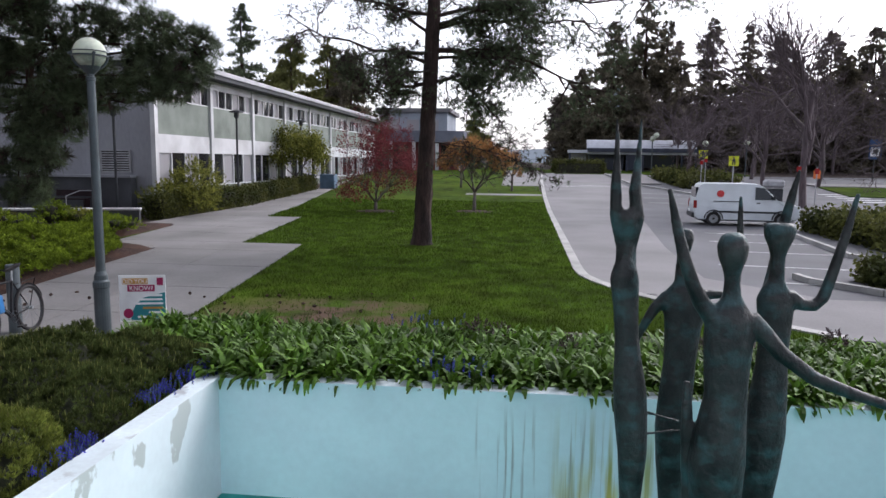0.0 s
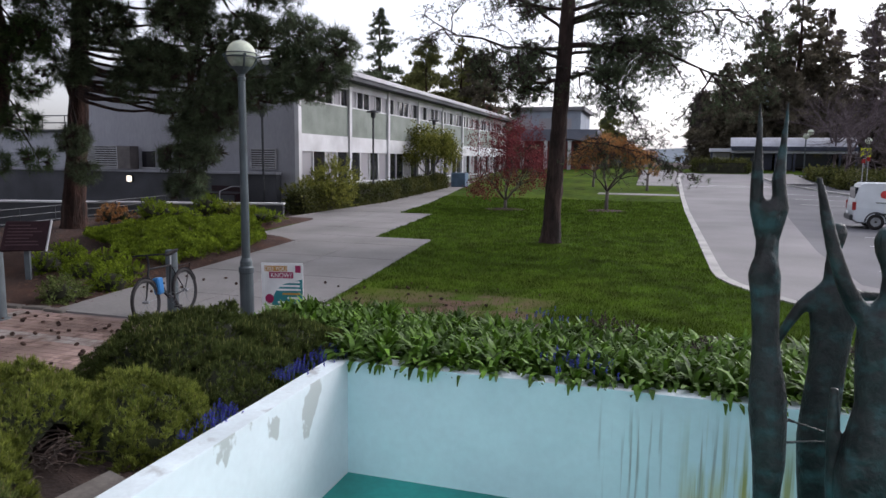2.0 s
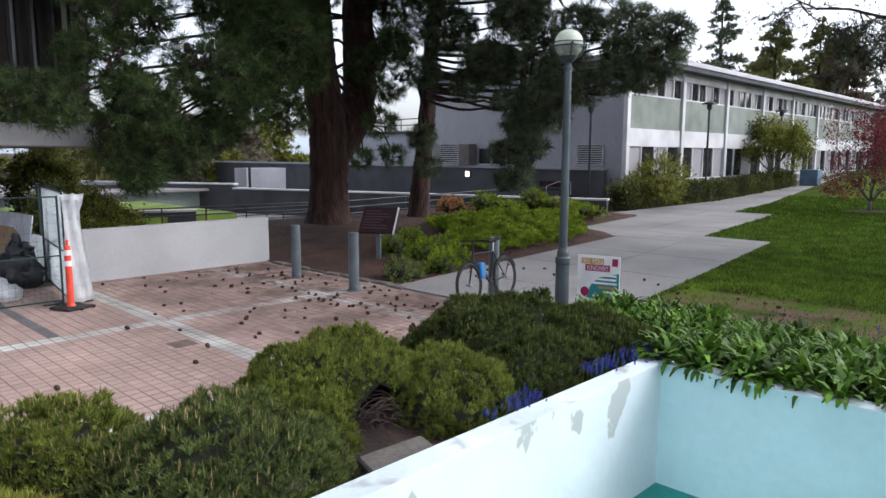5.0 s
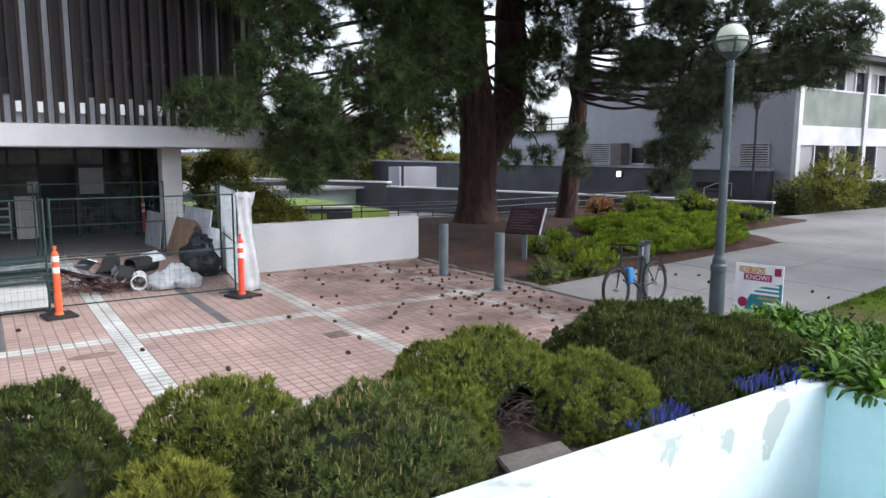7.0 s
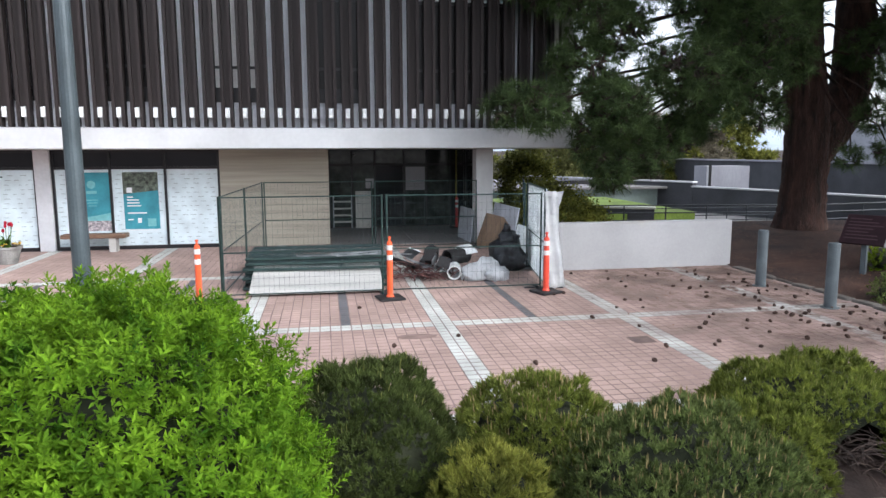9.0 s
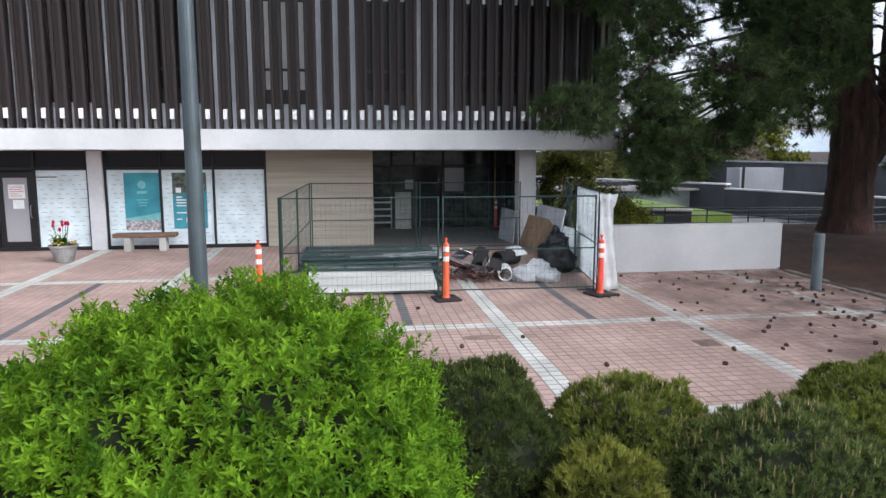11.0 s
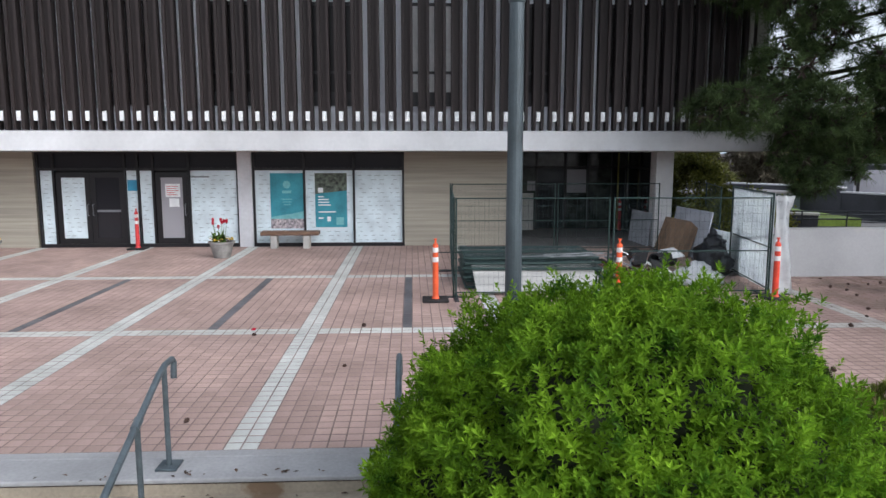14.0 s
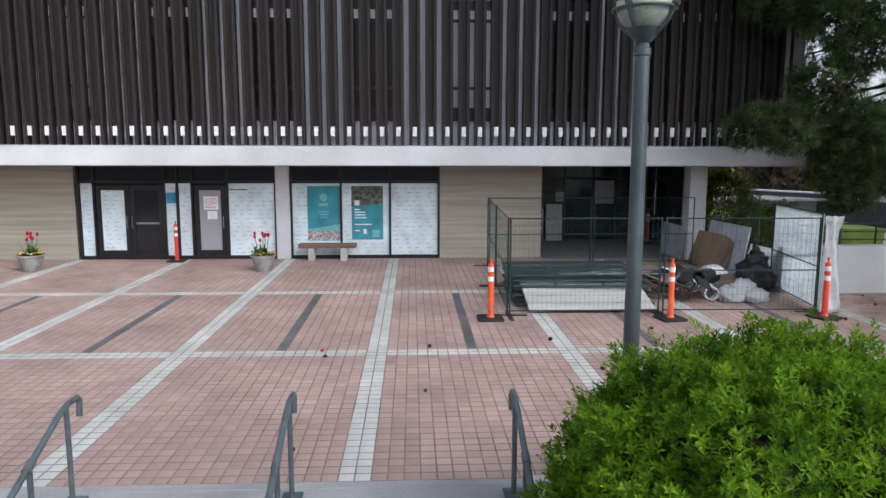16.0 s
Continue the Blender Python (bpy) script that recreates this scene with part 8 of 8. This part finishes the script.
sc = thing("scrap_strips", "thin metal strips lying on the stacked panels", "scrap", pose(-14.4, 0.2, 0.50))
for k in range(7):
    y = rs.uniform(-0.6, 1.0)
    part("strip", tube(bmx(), [(rs.uniform(-0.2, 0.2), y - 0.7, rs.uniform(0.05, 0.12)), (rs.uniform(-0.2, 0.3), y + 0.6, rs.uniform(0.05, 0.16))], 0.012, 4), SCRAP_STEEL, sc)
# scrap heap
heap = thing("scrap_heap", "heap of rusty rods and torn metal", "scrap", pose(-14.6, 2.05, 0.0))
bm = bmx()
for k in range(90):
    p = Vector((rs.normal() * 0.28, rs.normal() * 0.34, abs(rs.normal()) * 0.14))
    q = p + Vector((rs.normal() * 0.25, rs.normal() * 0.3, abs(rs.normal()) * 0.08))
    tube(bm, bend(p, q, rs.uniform(0, 0.1), 3), 0.011, 4)
tagged(part("rod_tangle", bm, SCRAP_RUST, heap), "tangled rusty rods", kind="stuff")
for k in range(5):
    m = pose(rs.normal() * 0.25, -0.1 + rs.normal() * 0.3, 0.28 + 0.06 * k, rs.uniform(-25, 25), rs.uniform(-25, 25), rs.uniform(0, 180))
    part("plate", boxed(-0.35, 0.35, -0.13, 0.13, -0.01, 0.01, 0.0, m), SCRAP_STEEL if k % 2 else RUBBER, heap)
for k, (x, y, z, rz, r, mt) in enumerate([(-14.5, 2.70, 0.15, 80, 0.15, WHITE), (-14.75, 2.2, 0.36, 70, 0.14, SCRAP_STEEL), (-15.0, 2.85, 0.38, 35, 0.17, RUBBER), (-15.1, 2.3, 0.42, 80, 0.17, RUBBER), (-14.8, 2.45, 0.24, 75, 0.11, WHITE)]):
    pipe = thing("duct_piece", "short round duct offcut in the rubbish heap", "duct", pose(x, y, z, 90, 0, rz), "duct offcuts")
    bm = bmx()
    for ra, rb2, n in ((r, r, 20),):
        outer = [[bm.verts.new((rr * math.cos(a), rr * math.sin(a), zz)) for a in (2 * math.pi * q / n for q in range(n))] for rr, zz in ((r, -0.3), (r, 0.3), (r * 0.84, 0.3), (r * 0.84, -0.3))]
        for a, b in zip(outer, outer[1:] + outer[:1]):
            for q in range(n):
                bm.faces.new((a[q], a[(q + 1) % n], b[(q + 1) % n], b[q]))
    part("shell", bm, mt, pipe, smooth=False)
hood = part("white_hood", lathe(bmx(), [(0.36, 0.0), (0.36, 0.03), (0.2, 0.16), (0.02, 0.17)], 4), WHITE)
hood.matrix_basis = pose(-15.2, 3.08, 0.42, 8, -6, 40)
tagged(hood, "white metal hood on the rubbish heap", "duct")


def bag(name, label, x, y, material, balls, seed):
    root = thing(name, label, "bag", pose(x, y, 0))
    for k, (dx, dy, dz, r, rz) in enumerate(balls):
        bm = dome_mesh((dx, dy, dz), (r, r, rz), -0.75, 0.22, seed + k, 1.0)
        for v in bm.verts:
            v.co += v.co.normalized() * 0.03 * noise.noise(v.co * 9)
            v.co.z = max(v.co.z, 0.003)
        part("sack", bm, material, root, smooth=True)
    return root


bag("bin_bag", "stacked black bin bags with tied necks", -15.2, 4.0, BAG_BLACK, [(0, 0.02, 0.33, 0.36, 0.40), (0.05, 0.16, 0.25, 0.28, 0.30), (0, 0.06, 0.68, 0.24, 0.24), (0, 0.04, 0.94, 0.08, 0.12)], 21)
bag("white_bag", "crumpled white plastic bags on the pavers", -14.2, 3.3, TARP, [(0, -0.2, 0.12, 0.30, 0.2), (0.1, 0.22, 0.1, 0.28, 0.17), (-0.1, 0.05, 0.24, 0.26, 0.2)], 31)
pw = part("plywood_sheet", boxed(-0.95, 0.95, -0.012, 0.012, 0, 0.95, 0.003), PLYWOOD)
pw.matrix_basis = pose(-18.66, 4.40, 0.004, -20, 0, 6)
tagged(pw, "brown plywood sheet leaning on grey boards", "board")
for k, (x, y, rz, w2, h, tilt) in enumerate([(-18.2, 4.62, 3, 2.1, 1.24, -10), (-16.3, 4.66, 4, 1.25, 0.86, -12), (-20.65, 4.16, 4, 1.45, 0.97, -6)]):
    gb = part("grey_board", boxed(-w2 / 2, w2 / 2, -0.015, 0.015, 0, h, 0.003), MESH_SCREEN if k == 1 else GREY_BOARD)
    gb.matrix_basis = pose(x, y, 0.005, tilt, 0, rz)
    tagged(gb, "pale grey board leaning behind the fence", "board", "leaning grey boards")
delineator(-23.85, 4.55, 0, RED_PLASTIC)
lp = part("lattice_panel", boxed(-0.28, 0.28, -0.02, 0.02, 0, 1.3, 0.004), BOARD_WHITE)
lp.matrix_basis = pose(-24.35, 1.36, 0.0, -3, 0, 90)
tagged(lp, "pale grey panel leaning on the entrance glass", "panel")
rack = thing("slatted_rack", "low rack with pale slats in front of the entrance", "rack", pose(-24.3, 0.63, 0.0))
for yy in (-0.31, 0.31):
    part("post", boxed(-0.02, 0.02, yy - 0.02, yy + 0.02, 0, 1.14), SCRAP_STEEL, rack)
for zz in (0.22, 0.45, 0.68, 0.92):
    part("slat", boxed(-0.12, 0.02, -0.29, 0.29, zz, zz + 0.05), BOARD_WHITE, rack, "pale slat")
yp = part("yellow_post", tube(bmx(), [(0, 0, 0), (0, 0, 2.7)], 0.03, 8), mat("dull_yellow_paint", (0.26, 0.22, 0.045), 0.15, 3, 20, 0.6))
yp.matrix_basis = pose(-24.45, 4.64, 0)
tagged(yp, "dull yellow post in the entrance", "post")

# drain cover and old stains on the pavers
dr = part("drain_cover", boxed(-0.16, 0.16, -0.16, 0.16, -0.004, 0.004), mat("rusty_grate", (0.13, 0.09, 0.08), 0.2, 5, 40, 0.8))
dr.matrix_basis = pose(-9.2, 4.42, 0.0, 0, 0, 0)
tagged(dr, "small rusty square drain cover in the pavers", "drain cover", kind="structure")
bm = lathe(bmx(), [(0.2, 0.0), (0.19, 0.003), (0.02, 0.004)], 18)
st = part("access_cover", bm, mat("brown_cover", (0.24, 0.165, 0.145), 0.2, 5, 40, 0.85))
st.matrix_basis = pose(-9.95, 1.3, 0.0) @ Matrix.Diagonal((0.7, 1.5, 1, 1))
tagged(st, "brown round access cover in the pavers", "cover", kind="structure")

# ---- pine cones ----
bm = bmx()
for k in range(6):
    z = 0.006 + 0.011 * k
    r = 0.030 * math.sin(math.pi * (k + 1.2) / 7.5)
    for q in range(7):
        a = 2 * math.pi * q / 7 + k * 0.5
        c, s = math.cos(a), math.sin(a)
        v = [bm.verts.new(p) for p in ((0.006 * c, 0.006 * s, z), (r * c - 0.010 * s, r * s + 0.010 * c, z + 0.010), (r * c + 0.010 * s, r * s - 0.010 * c, z + 0.010), (0.9 * r * c, 0.9 * r * s, z - 0.004))]
        bm.faces.new((v[0], v[2], v[1]))
        bm.faces.new((v[3], v[1], v[2]))
lathe(bm, [(0.012, 0.0), (0.024, 0.02), (0.022, 0.05), (0.005, 0.075)], 7)
cone_me = bpy.data.meshes.new("pine_cone")
bm.to_mesh(cone_me)
bm.free()
cone_me.materials.append(CONE_BROWN)
rq = np.random.default_rng(91)
spots = [(rq.uniform(-14.6, -7.2), 9.0 - abs(rq.normal()) * 2.4) for _ in range(120)] + [(rq.uniform(-10.3, -6.3), rq.uniform(9.4, 14)) for _ in range(16)] \
    + [(rq.uniform(-6, -2), rq.uniform(11.6, 14)) for _ in range(16)] + [(-10.4, -5.0), (-8.8, -3.5), (-10.9, -3.4), (-11.2, -1.4), (-9.6, -0.9), (-9.4, 0.9), (-9.8, 1.9), (-8.3, 2.6), (-11.9, 0.6), (-7.0, -4.9)]
for x, y in spots:
    if y < 3.2 and len([s for s in spots if s == (x, y)]) and (x, y) not in spots[-10:]:
        continue
    c = new("pine_cone", cone_me)
    k = rq.uniform(0.75, 1.15)
    c.matrix_basis = pose(x, y, 0.022 if y < 9.2 else 0.05, rq.uniform(60, 120), 0, rq.uniform(0, 360)) @ Matrix.Diagonal((k, k, k, 1))
    tagged(c, "fallen brown pine cone on the ground", "pine cone", "fallen pine cones")
pt = part("fallen_petal", boxed(-0.05, 0.05, -0.03, 0.03, 0, 0.02, 0.008), TULIP_RED)
pt.matrix_basis = pose(-10.75, -5.05, 0.0)
tagged(pt, "fallen red tulip petal on the pavers", "petal")

# ---- van ----
def van(m):
    root = thing("delivery_van", "white compact delivery van with a red round mark", "van", m)
    prof = [(-2.30, 0.42), (-2.34, 0.95), (-2.28, 1.25), (-2.10, 1.88), (-1.95, 1.96), (0.25, 1.96), (0.62, 1.86), (1.25, 1.22), (1.95, 1.05), (2.22, 0.88), (2.27, 0.45), (2.1, 0.30), (-2.15, 0.30)]
    bm = bmx()
    rows = []
    for y, inset in ((-0.90, 0.06), (-0.86, 0.0), (0.86, 0.0), (0.90, 0.06)):
        row = []
        for x, z in prof:
            tumble = 0.10 * max(0, z - 1.15) / 0.8
            row.append(bm.verts.new((x * (1 - 0.02 * (inset > 0)), y - math.copysign(tumble, y), z - (0.02 if inset and z > 1.9 else 0))))
        rows.append(row)
    n = len(prof)
    for a, b in zip(rows, rows[1:]):
        for i in range(n):
            bm.faces.new((a[i], a[(i + 1) % n], b[(i + 1) % n], b[i]))
    bm.faces.new(rows[0])
    bm.faces.new(rows[-1][::-1])
    bmesh.ops.recalc_face_normals(bm, faces=bm.faces[:])
    body = part("body", bm, VAN_WHITE, root)
    for s in (-1, 1):
        y = s * 0.905
        bm = bmx()
        bm.faces.new([bm.verts.new((x, s * (0.912 - 0.10 * max(0, z - 1.15) / 0.8), z)) for x, z in ((0.30, 1.24), (1.18, 1.24), (0.66, 1.78), (0.30, 1.80))])
        part("side_window", bm, CAR_GLASS, root)
        part("side_trim", boxed(-1.5, 1.35, min(y, y + s * 0.03), max(y, y + s * 0.03), 0.62, 0.70), VAN_TRIM, root, "black rubbing strip")
        part("side_groove", boxed(-1.5, -0.4, min(y - s * 0.03, y + s * 0.006), max(y - s * 0.03, y + s * 0.006), 1.12, 1.15), VAN_TRIM, root)
        part("mirror", boxed(1.02, 1.14, min(y, y + s * 0.2), max(y, y + s * 0.2), 1.24, 1.44, 0.02), VAN_TRIM, root)
        part("door_handle", boxed(0.36, 0.52, min(y, y + s * 0.025), max(y, y + s * 0.025), 1.05, 1.10), VAN_TRIM, root)
        part("tail_light", boxed(-2.36, -2.22, min(y - s * 0.10, y + s * 0.005), max(y - s * 0.10, y + s * 0.005), 0.80, 1.15, 0.01), RED_LIGHT, root)
        part("headlight", boxed(2.02, 2.24, min(y - s * 0.22, y - s * 0.01), max(y - s * 0.22, y - s * 0.01), 0.82, 0.98, 0.02), LENS_CLEAR, root)
        mk = part("round_mark", lathe(bmx(), [(0.16, 0), (0.16, 0.006)], 24), RED_PLASTIC, root, "red round mark")
        mk.matrix_basis = pose(-1.2, s * 0.865, 1.48, -90 * s, 0, 0)
    bm = bmx()
    bm.faces.new([bm.verts.new(p) for p in ((0.66, -0.70, 1.84), (0.66, 0.70, 1.84), (1.235, 0.80, 1.26), (1.235, -0.80, 1.26))])
    bmesh.ops.translate(bm, vec=(0.012, 0, 0.012), verts=bm.verts[:])
    part("windscreen", bm, CAR_GLASS, root)
    part("rear_window", boxed(-2.27, -2.16, -0.70, 0.70, 1.26, 1.76), CAR_GLASS, root)
    part("bumper", boxed(2.10, 2.33, -0.84, 0.84, 0.34, 0.62, 0.04), VAN_TRIM, root)
    part("bumper", boxed(-2.42, -2.28, -0.86, 0.86, 0.36, 0.60, 0.03), VAN_TRIM, root)
    part("sill", boxed(-2.1, 2.0, -0.88, 0.88, 0.24, 0.34), VAN_TRIM, root)
    part("plate", boxed(-2.425, -2.42, -0.25, 0.25, 0.62, 0.74), WHITE, root)
    for x in (-1.46, 1.46):
        for s in (-1, 1):
            wh = part("wheel", lathe(bmx(), [(0.20, -0.10), (0.30, -0.10), (0.325, -0.07), (0.325, 0.07), (0.30, 0.10), (0.20, 0.10)], 24), RUBBER, root)
            wh.matrix_basis = pose(x, s * 0.835, 0.325, 90, 0, 0)
            part("rim", lathe(bmx(), [(0.20, -0.085), (0.195, -0.11), (0.05, -0.105), (0.05, 0.105), (0.195, 0.11), (0.20, 0.085)], 16), CHROME, wh)
            bm = bmx()
            arch = [(x + 0.40 * math.cos(a), s * 0.912, 0.325 + 0.40 * math.sin(a)) for a in [0.0 + math.pi * k / 10 for k in range(11)]]
            tube(bm, arch, 0.045, 6, 0.5)
            part("wheel_arch", bm, VAN_TRIM, root)
    return root


van(pose(10.05, 33.9, -0.02, 0, 0, -5))

# ---- bus shelter, signs, far lamps ----
bs = thing("bus_shelter", "long bus shelter with a pale curved roof", "shelter", pose(14.3, 92, rise(92)))
part("roof", tube(bmx(), [(-6.6, 0, 3.1), (7.0, 0, 3.1)], [1.3, 1.3], 16, 0.3), SHELTER_ROOF, bs)
part("fascia", boxed(-6.6, 7.0, -1.3, 1.2, 2.45, 2.95), SHELTER_DARK, bs)
part("end_roof", boxed(-9.0, -6.6, -1.0, 1.0, 2.3, 2.7), SHELTER_ROOF, bs)
for x in (-8.8, -6.4, -1.6, 0.4, 5.2, 6.9):
    part("post", boxed(x - 0.12, x + 0.12, -0.9, -0.7, 0, 2.5), SHELTER_DARK, bs)
part("panel", boxed(-6.2, -1.8, 0.6, 0.7, 0.2, 2.45), SHELTER_DARK, bs)
part("panel", boxed(-1.4, 0.2, -0.6, 0.7, 0.2, 2.45), SHELTER_DARK, bs)
part("glazing", boxed(0.6, 5.0, 0.6, 0.66, 0.5, 2.3), CAR_GLASS, bs)
part("glazing", boxed(-8.8, -6.6, 0.6, 0.66, 0.5, 2.2), GLASS_LIT, bs)


def far_lamp(x, y, h, double=False):
    root = thing("globe_lamp", "distant post lamp with white globes", "street lamp", pose(x, y, rise(y)), "distant lamps")
    part("pole", tube(bmx(), [(0, 0, 0), (0, 0, h)], 0.07, 6), LAMP_GREY, root)
    for dx, dz in ((0, 0.3), (0.45, 0.75)) if double else ((0, 0.3),):
        bm = bmx()
        bmesh.ops.create_icosphere(bm, subdivisions=2, radius=0.36, matrix=Matrix.Translation((dx, 0, h + dz)))
        part("globe", bm, LAMP_GLOBE, root, smooth=True)


for x, y, h, dd in ((15.4, 89, 3.9, True), (21.0, 86, 3.4, False), (24.5, 82, 3.6, False), (42.5, 80, 4.4, False)):
    far_lamp(x, y, h, dd)


def crossing_sign(x, y, z, size):
    root = thing("crossing_sign", "yellow crossing sign on a grey post", "sign", pose(x, y, rise(y)), "crossing signs")
    part("post", tube(bmx(), [(0, 0.03, 0), (0, 0.03, z + size)], 0.035, 6), LOUVRE, root)
    part("plate", boxed(-size / 2, size / 2, -0.01, 0.01, z, z + size, 0.0), SIGN_YELLOW, root)
    bm = bmx()
    for x0, x1, z0, z1 in ((-0.07, 0.07, 0.76, 0.90), (-0.12, 0.12, 0.42, 0.74), (-0.16, -0.04, 0.10, 0.42), (0.04, 0.18, 0.10, 0.42), (-0.22, -0.12, 0.5, 0.6), (0.12, 0.24, 0.46, 0.56)):
        box(bm, x0 * size, x1 * size, -0.014, -0.011, z + z0 * size, z + z1 * size)
    part("symbol", bm, INK, root, "plain black symbol")


crossing_sign(12.25, 43.6, 2.60, 0.58)
crossing_sign(19.6, 81, 2.05, 0.95)
sgn = thing("blue_sign", "deep blue transit sign with a white panel", "sign", pose(35.3, 76, rise(76)))
part("post", tube(bmx(), [(0, 0.05, 0), (0, 0.05, 4.3)], 0.06, 6), STEEL_DARK, sgn)
part("plate", boxed(-0.6, 0.6, -0.02, 0.02, 2.3, 4.3), SIGN_BLUE, sgn)
part("symbol_panel", boxed(-0.45, 0.45, -0.03, -0.02, 2.6, 3.5), WHITE, sgn)
part("symbol", boxed(-0.22, 0.26, -0.04, -0.03, 2.85, 3.3), INK, sgn)
om = thing("orange_sign", "small orange sign on a slim post", "sign", pose(17.4, 44.5, rise(44.5)))
part("post", tube(bmx(), [(0, 0.03, 0), (0, 0.03, 2.6)], 0.03, 6), STEEL_DARK, om)
part("plate", boxed(-0.2, 0.2, -0.01, 0.01, 1.85, 2.35), SIGN_ORANGE, om)
for k, (x, y, h) in enumerate([(15.6, 42.5, 2.7), (16.4, 42.0, 2.6), (13.4, 56, 2.6), (14.2, 58, 2.7)]):
    s = thing("slim_post", "slim grey post with a small red marker", "post", pose(x, y, rise(y)), "slim marker posts")
    part("post", tube(bmx(), [(0, 0, 0), (0, 0, h)], 0.03, 6), LOUVRE, s)
    part("marker", boxed(-0.12, 0.12, -0.03, -0.01, h - 0.35, h - 0.05), RED_LIGHT, s)
pm = thing("pay_machine", "grey hooded pay machine by the car park", "machine", pose(13.8, 41.0, 0.03))
part("case", boxed(-0.4, 0.4, -0.3, 0.3, 0, 1.45, 0.04), STEEL_DARK, pm)
part("hood", boxed(-0.55, 0.45, -0.45, 0.45, 1.5, 1.95, 0.12), LOUVRE, pm)

# ---- pavers last ----
rt = np.random.default_rng(2)
near_cells, far_cells = [], {0: [], 1: [], 2: []}
cols = range(-112, 86)
for i in range(-26, 63):
    for j in cols:
        y = PY + j * PITCH
        x = PX - i * PITCH
        if y > 9.05:
            continue
        if i < -16 and -8.3 < y < -3.7:
            near_cells.append((i, j))
        else:
            far_cells[paver_kind(i, j)].append((i, j))
for kind, cells in far_cells.items():
    ob = part_mesh("pavers", paver_mesh("pavers", cells, rt), (TILE_RED, TILE_PALE, TILE_DARK)[kind], plaza)
    tagged(ob, ("matte red concrete pavers", "pale grey concrete pavers", "charcoal concrete pavers")[kind], kind="stuff")
one = []
for i, me_mat in enumerate((TILE_RED, TILE_PALE, TILE_DARK)):
    me = paver_mesh("paver", [(0, 0)], rt)
    for v in me.vertices:
        v.co.x -= PX - PITCH / 2
        v.co.y -= PY + PITCH / 2
    me.materials.append(me_mat)
    one.append(me)
for i, j in near_cells:
    ob = part_mesh("paver", one[paver_kind(i, j)], None, plaza)
    ob.location = (PX - i * PITCH - PITCH / 2, PY + j * PITCH + PITCH / 2, float(rt.uniform(-0.0006, 0.0006)))
